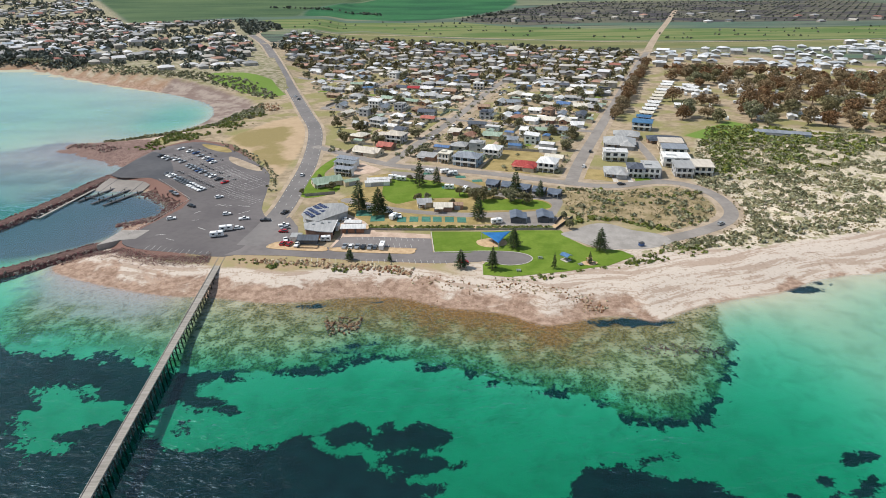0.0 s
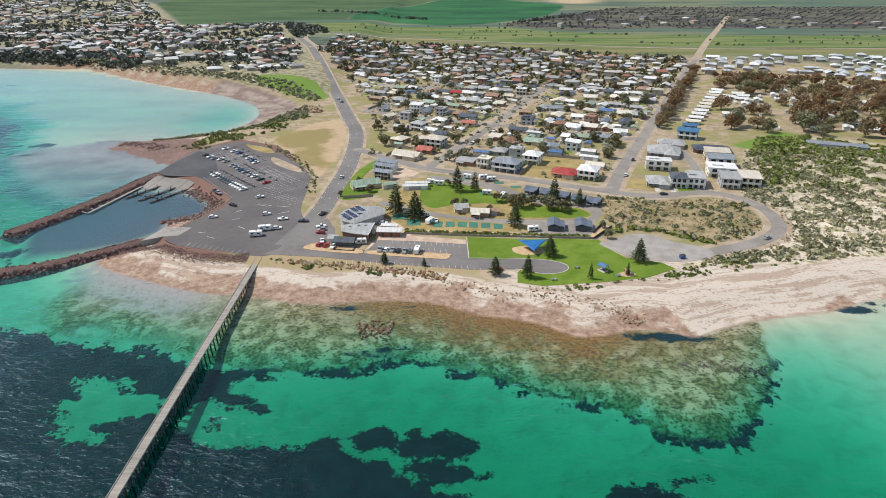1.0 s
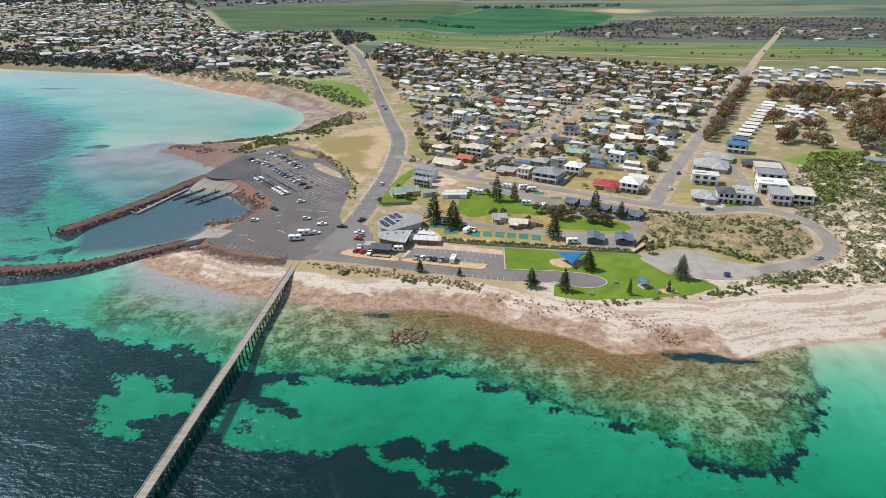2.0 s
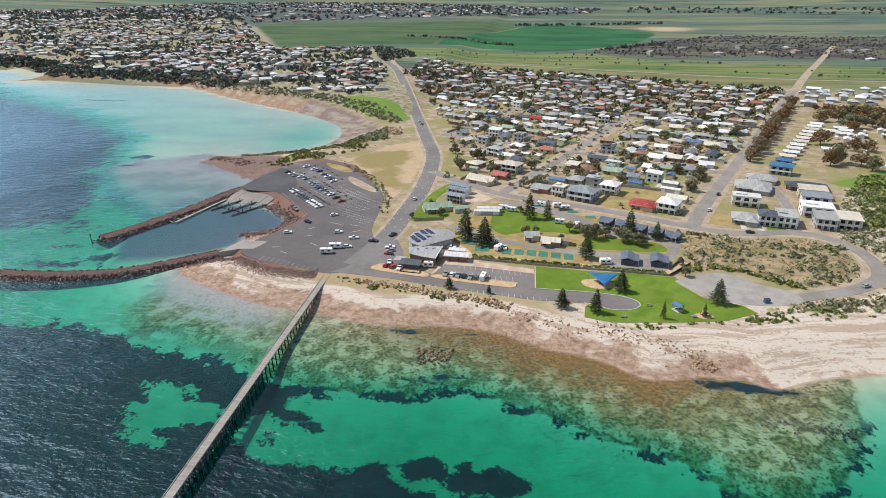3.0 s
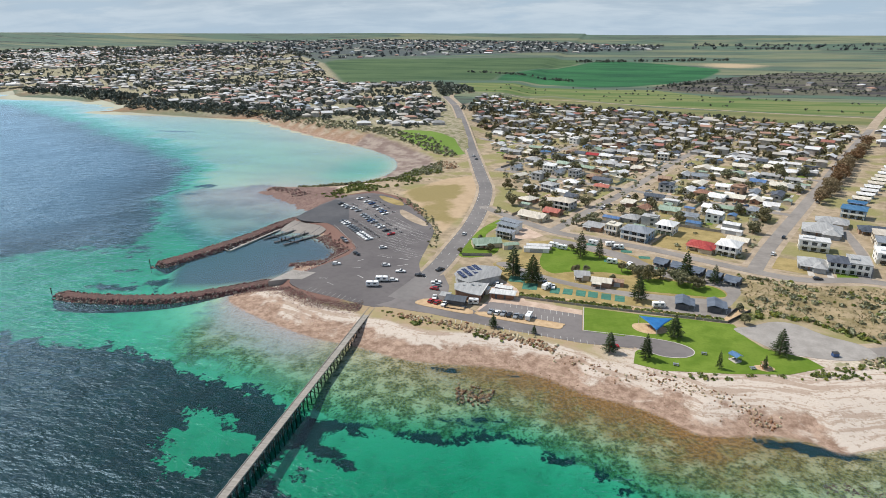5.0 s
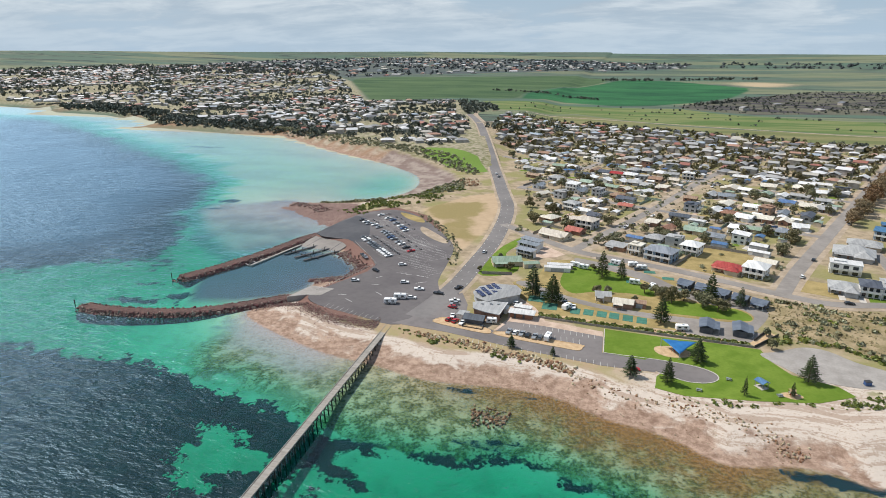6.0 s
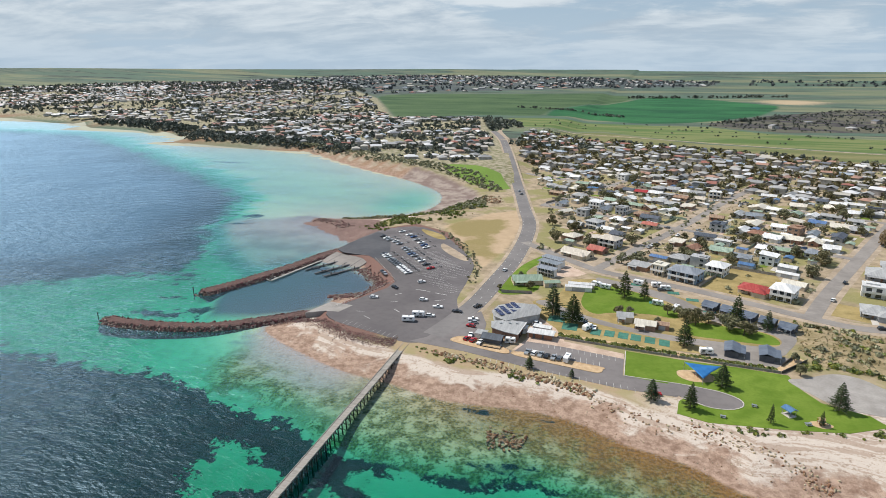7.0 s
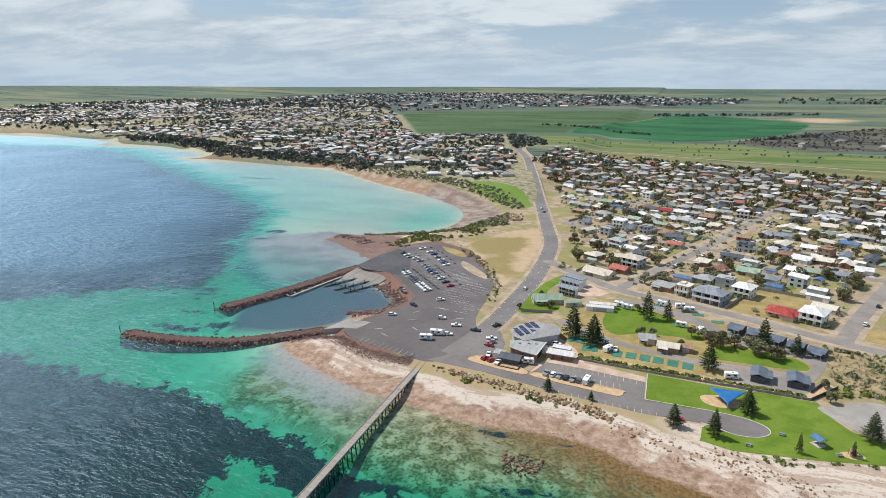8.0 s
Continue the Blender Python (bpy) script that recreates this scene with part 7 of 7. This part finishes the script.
for x, y, k, s in ((32, 298, 1, 0.9), (36, 294, 1, 0.8), (29, 303, 3, 0.8), (42, 298, 0, 0.9), (50, 292, 1, 0.9), (56, 288, 0, 1.0), (60, 290, 3, 0.7), (-46, 320, 0, 1.0), (1, 295, 2, 1.2), (6, 299, 2, 1.0), (19, 290, 2, 0.9), (24, 303, 0, 0.8), (-2, 331, 2, 1), (72, 266, 2, 0.9),
                   (-55, 338, 2, 0.8), (48, 302, 0, 0.7), (71.5, 253, 2, 1.1), (-62, 313, 2, 0.7)):
    tree(x, y, GUMS[k], s)
count = 0
for i in range(2000):
    if count >= 135:
        break
    b = tree_rnd.uniform(10, 330)
    a = tree_rnd.uniform(left_end(b) + 12, -9)
    x, y = lot(a, b)
    if 40 < x < 90 and 340 < y < 392:
        continue
    if abs(a + 117) < 11 or min(abs(b - s) for s in (124, 250, 375, 500)) < 7:
        continue
    big = tree_rnd.random() < 0.4
    if free(x, y, 1.4):
        tree(x, y, GUMS[(1 if big else tree_rnd.choice((0, 0, 2, 3)))], 0.85 if not big else tree_rnd.uniform(0.7, 1.05))
        count += 1
for x, y in (lot(-14, 96), lot(-12, 66), lot(-30, 105), lot(-58, 118), lot(-190, 70), lot(-120, 60)):
    tree(x, y, GUMS[1], 1.1)
for i in range(26):
    k = i / 25
    tree(168 + 128 * k + tree_rnd.uniform(-2, 2), 470 + 270 * k + tree_rnd.uniform(-2, 2), RUSTS[0], 1.35)
EAST_PARK = [(212, 452), (236, 520), (268, 600), (312, 700), (400, 690), (470, 640), (520, 600), (470, 500), (400, 430), (352, 405), (305, 425), (262, 452)]
count = 0
for i in range(1500):
    x, y = tree_rnd.uniform(205, 530), tree_rnd.uniform(400, 705)
    if count < 112 and sdf(EAST_PARK, np.array([x]), np.array([y]))[0] > 0 and abs((x - 262) * 0.5 + (y - 470) * -0.9) > 0 and free(x, y, 4.4):
        tree(x, y, tree_rnd.choice((RUSTS[0], RUSTS[1], RUSTS[1], GUMS[1])), 1.6)
        count += 1
n = 0
for i in range(700):
    x, y = tree_rnd.uniform(215, 520), tree_rnd.uniform(450, 700)
    if n < 95 and sdf(EAST_PARK, np.array([x]), np.array([y]))[0] > 4 and free(x, y, 4.0):
        turn = GRID_TURN + tree_rnd.choice((0, 90))
        if n % 2:
            put_kit(("cab", "white"), pose(x, y, ground_at(x, y), 0, 0, turn), cabin, ROOFS["white"], WALLS["white"], 11, 4.6, "long narrow white-roofed cabin beside the tree belt")
        else:
            put_kit("camper", pose(x, y, ground_at(x, y), 0, 0, turn), caravan, "white caravan on a camp site", 2.3, 5.5)
        n += 1


def scatter(name, label, where, n, size, blades, blade, mat, seed, z_of=ground_at, inner=0.0, category="shrubs", squash=0.7, test=None):
    """Many shrubs in one mesh."""
    rs = np.random.RandomState(seed)
    P = np.array(where)
    lo, hi = P.min(0), P.max(0)
    cc, rr = [], []
    while len(cc) < n:
        q = rs.uniform(lo, hi, (n * 2, 2))
        ok = sdf(list(where), q[:, 0], q[:, 1]) > inner
        if test is not None:
            ok &= test(q[:, 0], q[:, 1])
        for x, y in q[ok]:
            cc.append((x, y))
    cc = np.array(cc[:n])
    rr = rs.uniform(*size, n) * rs.uniform(0.6, 1.0, n)
    zz = np.array([z_of(x, y) for x, y in cc])
    C = np.repeat(np.column_stack([cc, zz + rr * squash * 0.45]), blades, 0)
    Rr = np.repeat(rr, blades)
    d = rs.normal(size=(len(C), 3))
    d /= np.linalg.norm(d, axis=1, keepdims=True)
    d[:, 2] = np.abs(d[:, 2]) - 0.2
    p = C + d * (Rr * rs.uniform(0.5, 1.0, len(C)))[:, None] * np.array([1, 1, squash])
    a = rs.normal(size=(len(C), 3))
    a /= np.linalg.norm(a, axis=1, keepdims=True)
    b = np.cross(a, d)
    b /= np.maximum(np.linalg.norm(b, axis=1, keepdims=True), 1e-6)
    s = (Rr * blade * rs.uniform(0.6, 1.3, len(C)))[:, None]
    corners = np.stack([p - a * s - b * s * 0.6, p + a * s - b * s * 0.7, p + a * s * 0.8 + b * s * 0.7, p - a * s * 0.9 + b * s * 0.6], 1).reshape(-1, 3)
    return tagged(new(name, quick_mesh(name, corners, np.arange(len(corners)).reshape(-1, 4), mat)), label, category, kind="stuff")


def patchy(x, y):
    return waves(x, y, 28, 31) + waves(x, y, 9, 32) * 0.6 > -0.15


scatter("dune_scrub", "grey-green scrub covering the sand dunes", [p for p in DUNE_E if p[0] < 480] + [(480, 420)], 4300, (0.6, 2.1), 16, 0.42, LEAF_SHRUB, 41, test=patchy, inner=2)
scatter("dune_scrub", "low olive scrub on the dune inside the road bend", DUNE_I, 240, (0.6, 2.2), 20, 0.4, LEAF_SHRUB, 42, inner=0.5, test=patchy)
scatter("dune_scrub", "green bushes in the hollows of the inner dune", DUNE_I, 80, (0.6, 1.8), 20, 0.42, LEAF_HEDGE, 56, inner=0.5, test=patchy)
scatter("dune_scrub", "green bushes among the eastern dunes", [(176, 322), (190, 352), (206, 400), (236, 438), (272, 440), (330, 398), (300, 360), (256, 330), (214, 318)], 900, (0.8, 2.6), 18, 0.42, LEAF_HEDGE, 57, test=patchy, inner=2)
scatter("dry_tufts", "dry straw-coloured tufts on the dune", DUNE_I, 1500, (0.25, 0.6), 9, 0.5, DRY_LEAF, 52, inner=0.3)
scatter("dry_tufts", "dry straw-coloured tufts between dune shrubs", [p for p in DUNE_E if p[0] < 330] + [(330, 380)], 3000, (0.3, 0.8), 8, 0.5, DRY_LEAF, 53, inner=0.5)
scatter("court_shrubs", "green shrubs beside the gravel court", [(70, 256), (78, 260), (86, 262), (100, 259), (112, 248), (120, 246), (100, 262), (84, 268), (74, 264)], 90, (0.7, 1.8), 18, 0.42, LEAF_HEDGE, 54)
scatter("bay_scrub", "dark green scrub along the bay shore", SCRUB_N, 420, (0.8, 2.2), 18, 0.42, LEAF_SHRUB, 43)
scatter("bay_scrub", "low green scrub between footpaths above the bay", [(-196.0, 421.0), (-176.0, 456.5), (-155.0, 506.5), (-141.5, 529.5), (-114.5, 514.5), (-123.0, 475.0), (-149.5, 443.0), (-171.5, 409.0)], 520, (0.7, 2.0), 18, 0.42, LEAF_HEDGE, 60, test=patchy)
scatter("verge_scrub", "low shrubs between car park and road", [(-136, 432), (-120, 418), (-92, 376), (-80, 345), (-77, 318), (-82, 318), (-86, 346), (-98, 372), (-124, 410)], 120, (0.5, 1.4), 16, 0.42, LEAF_SHRUB, 44)
scatter("hedge", "olive-green shrub hedge on the planted bank", [(-25, 260.5), (-25, 264), (5, 261.3), (36, 258.5), (64, 256.3), (64, 254), (36, 255.6), (5, 257.8)], 330, (0.6, 1.3), 22, 0.4, LEAF_HEDGE, 45)
scatter("foreshore_scrub", "low scrub and grass tufts above the beach", [(26, 207), (34, 205.5), (58, 208.5), (78, 212.5), (96, 221), (120, 232), (150, 226), (120, 219), (90, 212), (60, 204), (34, 201)], 210, (0.35, 1.25), 16, 0.42, LEAF_HEDGE, 46, test=patchy)
scatter("foreshore_scrub", "low yellow-green scrub on the foreshore bank", [(-82, 234), (-60, 229), (-40, 224), (-10, 218), (-10, 214), (-40, 219), (-62, 224), (-84, 229)], 50, (0.35, 1.0), 16, 0.42, LEAF_HEDGE, 47)
scatter("green_bush", "round bright green bush on the foreshore bank", [(-65.5, 222), (-61, 222), (-61, 225), (-65.5, 225)], 9, (0.9, 1.6), 40, 0.3, LEAF_HEDGE, 58)
scatter("green_bush", "low bright green bush on the foreshore bank", [(-38, 218), (-32, 217), (-32, 220), (-38, 221)], 9, (0.7, 1.2), 40, 0.3, LEAF_HEDGE, 59)
scatter("cliff_scrub", "dark scrub on the bay cliff", [(-146, 600), (-125, 575), (-118, 592), (-148, 645), (-215, 690), (-300, 735), (-380, 790), (-478, 830), (-470, 812), (-378, 758), (-300, 700), (-203, 650)], 900, (0.8, 2.4), 16, 0.42, LEAF_SHRUB, 48)
scatter("yard_shrubs", "garden shrubs and bushes between the houses", [lot(-168, 8), lot(-5, 8), lot(-8, 600), lot(-580, 600), lot(-500, 449), lot(-380, 308), lot(-270, 176), lot(-205, 90)], 2300, (0.6, 2.6), 14, 0.42, LEAF_SHRUB, 49)
scatter("east_shrubs", "shrubs between new houses and dunes", [(178, 318), (190, 345), (205, 400), (230, 440), (275, 446), (250, 410), (225, 380), (205, 340), (195, 312)], 330, (0.8, 2.2), 16, 0.42, LEAF_HEDGE, 50)
scatter("oval_shrubs", "green shrubs beside the oval", [(222, 405), (256, 404), (290, 398), (340, 392), (330, 380), (260, 386), (220, 392)], 130, (1.2, 3.0), 18, 0.42, LEAF_HEDGE, 51)

# ---- the far township, woods and farms ----
def far_places(q):
    """True plan places to where they stand on the rising country, with their shrinkage."""
    x, y = q[:, 0], q[:, 1]
    r = np.hypot(x, y)
    k = drawn_in(r) / np.maximum(r, 1)
    return np.column_stack([x * k, y * k, heights(x, y)[0] + 119.0 * (1 - k), k])


def far_roof_mat():
    m, n = material("far_roofs")
    r = n.add("ShaderNodeNewGeometry").outputs["Random Per Island"]
    ramp = n.t.nodes.new("ShaderNodeValToRGB")
    ramp.color_ramp.interpolation = "CONSTANT"
    tones = [(0.0, (0.60, 0.60, 0.60)), (0.16, (0.42, 0.39, 0.34)), (0.36, (0.36, 0.355, 0.345)), (0.58, (0.25, 0.25, 0.25)), (0.70, (0.36, 0.20, 0.14)), (0.80, (0.28, 0.10, 0.07)), (0.86, (0.12, 0.13, 0.15)), (0.94, (0.30, 0.36, 0.42))]
    els = ramp.color_ramp.elements
    els[0].position, els[0].color = tones[0][0], (*tones[0][1], 1)
    els[1].position, els[1].color = tones[1][0], (*tones[1][1], 1)
    for p, c in tones[2:]:
        e = els.new(p)
        e.color = (*c, 1)
    n.put(ramp.inputs[0], r)
    n.surface(n.mix(n.math("MULTIPLY", n.noise(0.4, 4, 0.6, n.place()), 0.25), ramp.outputs[0], (0.2, 0.18, 0.16)), 0.55)
    return m


FAR_ROOF = far_roof_mat()
PALE_ROOF = coat("pale_roofs", (0.30, 0.33, 0.37), (0.66, 0.66, 0.65), 0.1, 0.5, bump=0, island=0.6)
FAR_WALL = coat("far_walls", (0.27, 0.245, 0.21), (0.47, 0.44, 0.40), 0.2, 0.85, bump=0, island=0.4)
# Aerial haze is painted into the far leaves: greyed, cooled green.
FAR_TREE_HAZED = coat("far_trees", (0.075, 0.09, 0.075), (0.15, 0.16, 0.125), 0.05, 0.85, bump=0, island=0.5, spec=0.1)
# More haze in the colour here: bluer and flatter for the plain's woods.
FAR_WOOD_HAZED = coat("far_woods_hazed", (0.07, 0.085, 0.09), (0.12, 0.13, 0.128), 0.05, 0.85, bump=0, island=0.5, spec=0.1)
far_rnd = random.Random(77)


def far_houses(name, label, poly, n, gap, turn, seed, size=1.0, gaps=0, roof=None):
    """House blocks along streets of a distant quarter, walls and roofs in one mesh each."""
    rs = np.random.RandomState(seed)
    P = np.array(poly, float)
    lo, hi = P.min(0), P.max(0)
    span = float(np.hypot(*(hi - lo)))
    c = (lo + hi) / 2
    walls, roofs = Solid(), Solid()
    ct, st = math.cos(turn), math.sin(turn)
    spots = []
    v = -span / 2
    line = 0
    while v < span / 2:
        u = -span / 2 + rs.uniform(0, gap)
        while u < span / 2:
            spots.append((c[0] + ct * u - st * v + rs.uniform(-0.3, 0.3) * gap, c[1] + st * u + ct * v + rs.uniform(-0.3, 0.3) * gap))
            u += gap * rs.uniform(0.85, 1.35)
        line += 1
        v += gap * (1.15 if line % 2 else 1.9)
    spots = np.array(spots)
    spots = spots[sdf(poly, spots[:, 0], spots[:, 1]) > 0]
    if gaps:
        spots = spots[waves(spots[:, 0], spots[:, 1], gaps, seed) > -0.3]
    rs.shuffle(spots)
    for X, Y, Z, k in far_places(spots[:n]).tolist():
        w, d, h = rs.uniform(11, 19) * k * size, rs.uniform(8, 12) * k * size, rs.choice((2.9, 2.9, 2.9, 5.4)) * k
        t = turn + rs.choice((0, math.pi / 2)) + rs.uniform(-0.2, 0.2)
        walls.box(X, Y, Z - 0.5, w, d, h + 0.5, t)
        q = Solid()
        (q.hip if rs.rand() < 0.6 else q.gable)(0, 0, h, w, d, d * 0.2, 0.5, 0.15)
        a, b = math.cos(t), math.sin(t)
        roofs.add([(X + a * i - b * j, Y + b * i + a * j, Z + l) for i, j, l in q.v], q.f)
    r = root(name, label, "houses", kind="stuff")
    tagged(part("walls", walls, FAR_WALL, r), kind="stuff")
    tagged(part("roofs", roofs, roof or FAR_ROOF, r, "roofs in white, grey, tan and terracotta" if roof is None else "pale metal roofs"), kind="stuff")
    return len(spots)


def far_trees(name, label, poly, n, size, seed, blades=12, mat=None, rows=None, clump=0):
    rs = np.random.RandomState(seed)
    P = np.array(poly, float)
    lo, hi = P.min(0), P.max(0)
    q = rs.uniform(lo, hi, (n * 8, 2))
    if rows is not None:
        step, turn = rows
        a, b = math.cos(turn), math.sin(turn)
        u, v = q[:, 0] * a + q[:, 1] * b, -q[:, 0] * b + q[:, 1] * a
        v = np.round(v / step) * step
        q = np.column_stack([u * a - v * b, u * b + v * a])
    q = q[sdf(poly, q[:, 0], q[:, 1]) > 0][:n]
    if clump:
        q = q[waves(q[:, 0], q[:, 1], clump, seed) + waves(q[:, 0], q[:, 1], clump / 3, seed + 1) > rs.uniform(-0.9, 0.5, len(q))]
    C = far_places(q)
    rr = rs.uniform(*size, len(q)) * C[:, 3]
    cen = np.column_stack([C[:, 0], C[:, 1], C[:, 2] + rr * 0.7])
    cen, rad = np.repeat(cen, blades, 0), np.repeat(rr, blades)
    d = rs.normal(size=(len(cen), 3))
    d /= np.linalg.norm(d, axis=1, keepdims=True)
    p = cen + d * (rad * rs.uniform(0.5, 0.95, len(cen)))[:, None] * np.array([1, 1, 0.75])
    a = rs.normal(size=(len(cen), 3))
    a /= np.linalg.norm(a, axis=1, keepdims=True)
    b = np.cross(a, d)
    b /= np.maximum(np.linalg.norm(b, axis=1, keepdims=True), 1e-6)
    s = (rad * 0.42 * rs.uniform(0.6, 1.3, len(cen)))[:, None]
    corners = np.stack([p - a * s - b * s * 0.6, p + a * s - b * s * 0.7, p + a * s * 0.8 + b * s * 0.7, p - a * s * 0.9 + b * s * 0.6], 1).reshape(-1, 3)
    return tagged(new(name, quick_mesh(name, corners, np.arange(len(corners)).reshape(-1, 4), mat or FAR_TREE_HAZED)), label, "trees", kind="stuff")


QUARTER_1 = [(-172, 740), (-215, 960), (-260, 1060), (-335, 1360), (-520, 1290), (-640, 1500), (-900, 1300), (-735, 905), (-640, 848), (-522, 834), (-440, 818), (-370, 765), (-262, 715), (-205, 702)]
QUARTER_2 = [(-640, 1500), (-900, 2050), (-1100, 2450), (-1600, 2500), (-2700, 2000), (-2500, 1300), (-1480, 1114), (-1130, 1086), (-1060, 1016), (-1000, 1000), (-920, 1000), (-812, 970), (-745, 925), (-900, 1300)]
QUARTER_3 = [(-1100, 2500), (-1814, 3700), (-3300, 3700), (-3000, 2200), (-2700, 2020), (-1600, 2520)]
n1 = far_houses("far_township", "dense quarter of light-roofed houses above the bay", QUARTER_1, 800, 18, 0.5, 61, 1.0, 260)
n2 = far_houses("far_township", "distant town quarter of pale roofs", QUARTER_2, 1700, 25, 0.3, 62, 1.0, 600)
n3 = far_houses("far_township", "hazy farthest quarter of the town", QUARTER_3, 1200, 34, 0.2, 63, 1.5, 1100)
far_houses("far_hamlet", "scattered pale farm and estate buildings on the plain", WOODS, 620, 85, 0.1, 64, 2.2, 900)
far_houses("far_hamlet", "scattered farm sheds among orchards", [(200, 1260), (700, 1260), (1150, 1350), (900, 1650), (330, 1600)], 22, 95, 0.4, 65, 1.2)
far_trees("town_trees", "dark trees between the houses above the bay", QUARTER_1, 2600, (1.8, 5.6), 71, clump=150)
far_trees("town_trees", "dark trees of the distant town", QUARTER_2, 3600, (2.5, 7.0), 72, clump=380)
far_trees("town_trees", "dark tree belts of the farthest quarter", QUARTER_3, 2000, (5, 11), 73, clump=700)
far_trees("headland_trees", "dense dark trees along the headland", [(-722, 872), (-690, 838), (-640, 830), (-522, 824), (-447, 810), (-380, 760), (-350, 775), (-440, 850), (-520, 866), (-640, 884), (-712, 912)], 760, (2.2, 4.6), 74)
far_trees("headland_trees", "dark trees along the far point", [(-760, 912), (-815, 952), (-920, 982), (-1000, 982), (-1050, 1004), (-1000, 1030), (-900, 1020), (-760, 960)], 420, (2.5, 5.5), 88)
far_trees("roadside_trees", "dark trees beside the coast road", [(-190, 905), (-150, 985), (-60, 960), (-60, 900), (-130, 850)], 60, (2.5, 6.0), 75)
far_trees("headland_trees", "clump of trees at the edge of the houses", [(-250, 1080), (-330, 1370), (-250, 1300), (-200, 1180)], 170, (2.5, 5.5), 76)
far_trees("orchard_trees", "rows of dark orchard trees", ORCHARD, 3600, (1.6, 3.2), 77, rows=(18, 0.9), clump=110)
far_trees("town_edge_trees", "line of dark trees at the back of the township", [lot(-560, 596), lot(-12, 596), lot(-12, 612), lot(-560, 612)], 170, (2.0, 4.2), 78)
far_trees("plain_woods", "dark belt of woods on the far plain", WOODS, 2400, (6, 12), 79, mat=FAR_WOOD_HAZED, clump=700)
far_trees("plain_woods", "thin far tree lines on the plain", [(600, 4200), (6000, 5200), (6000, 7200), (800, 6200)], 650, (8, 16), 80, mat=FAR_WOOD_HAZED, rows=(420, 0.05), clump=1500)
far_trees("hedgerow", "dark hedgerow between green fields", [(-330, 1755), (-30, 1575), (-25, 1590), (-322, 1772)], 70, (2.5, 5), 81)
far_trees("hedgerow", "dark hedgerow between green fields", [(170, 1495), (330, 1700), (345, 1690), (186, 1486)], 60, (2.5, 5), 82)
far_trees("meadow_bushes", "scattered bushes on the rough meadow", MEADOW, 300, (1.0, 2.8), 83, rows=(70, -0.25), clump=160)
far_trees("hedgerow", "tree line behind the dark green field", [(-60, 2520), (600, 2877), (600, 2910), (-70, 2560)], 90, (5, 9), 84)
BACK_TOWN = [lot(-385, 306), lot(-8, 306), lot(-8, 592), lot(-575, 592), lot(-500, 449)]
far_houses("back_township", "back streets of small light-roofed houses", BACK_TOWN, 320, 16.0, radians(GRID_TURN), 66, 0.8)
far_trees("back_trees", "dark olive trees between the back streets", BACK_TOWN, 820, (1.8, 5.2), 85, mat=LEAF_GUM)
ESTATE = [(312, 735), (356, 862), (520, 880), (700, 945), (900, 860), (760, 760), (620, 730), (520, 650), (480, 640), (440, 700), (390, 722)]
far_houses("new_estate", "dense new estate of white and pale grey houses", ESTATE, 190, 17.5, radians(GRID_TURN), 67, 0.95, 90, PALE_ROOF)
far_trees("estate_trees", "dark trees behind the caravan park", [(300, 690), (318, 735), (440, 700), (520, 640), (600, 560), (520, 560), (470, 640), (400, 690)], 110, (2.5, 5.5), 86, mat=LEAF_RUST)
far_houses("east_township", "pale cabins at the edge of the caravan park", [(500, 560), (540, 640), (640, 600), (700, 520), (560, 470), (470, 480)], 60, 16, radians(GRID_TURN), 68, 0.7, 0, PALE_ROOF)
far_trees("estate_trees", "dark trees at the edge of the caravan park", [(500, 560), (540, 640), (640, 600), (700, 520), (560, 450), (400, 425), (470, 490)], 110, (2.5, 5.5), 87, mat=LEAF_RUST)
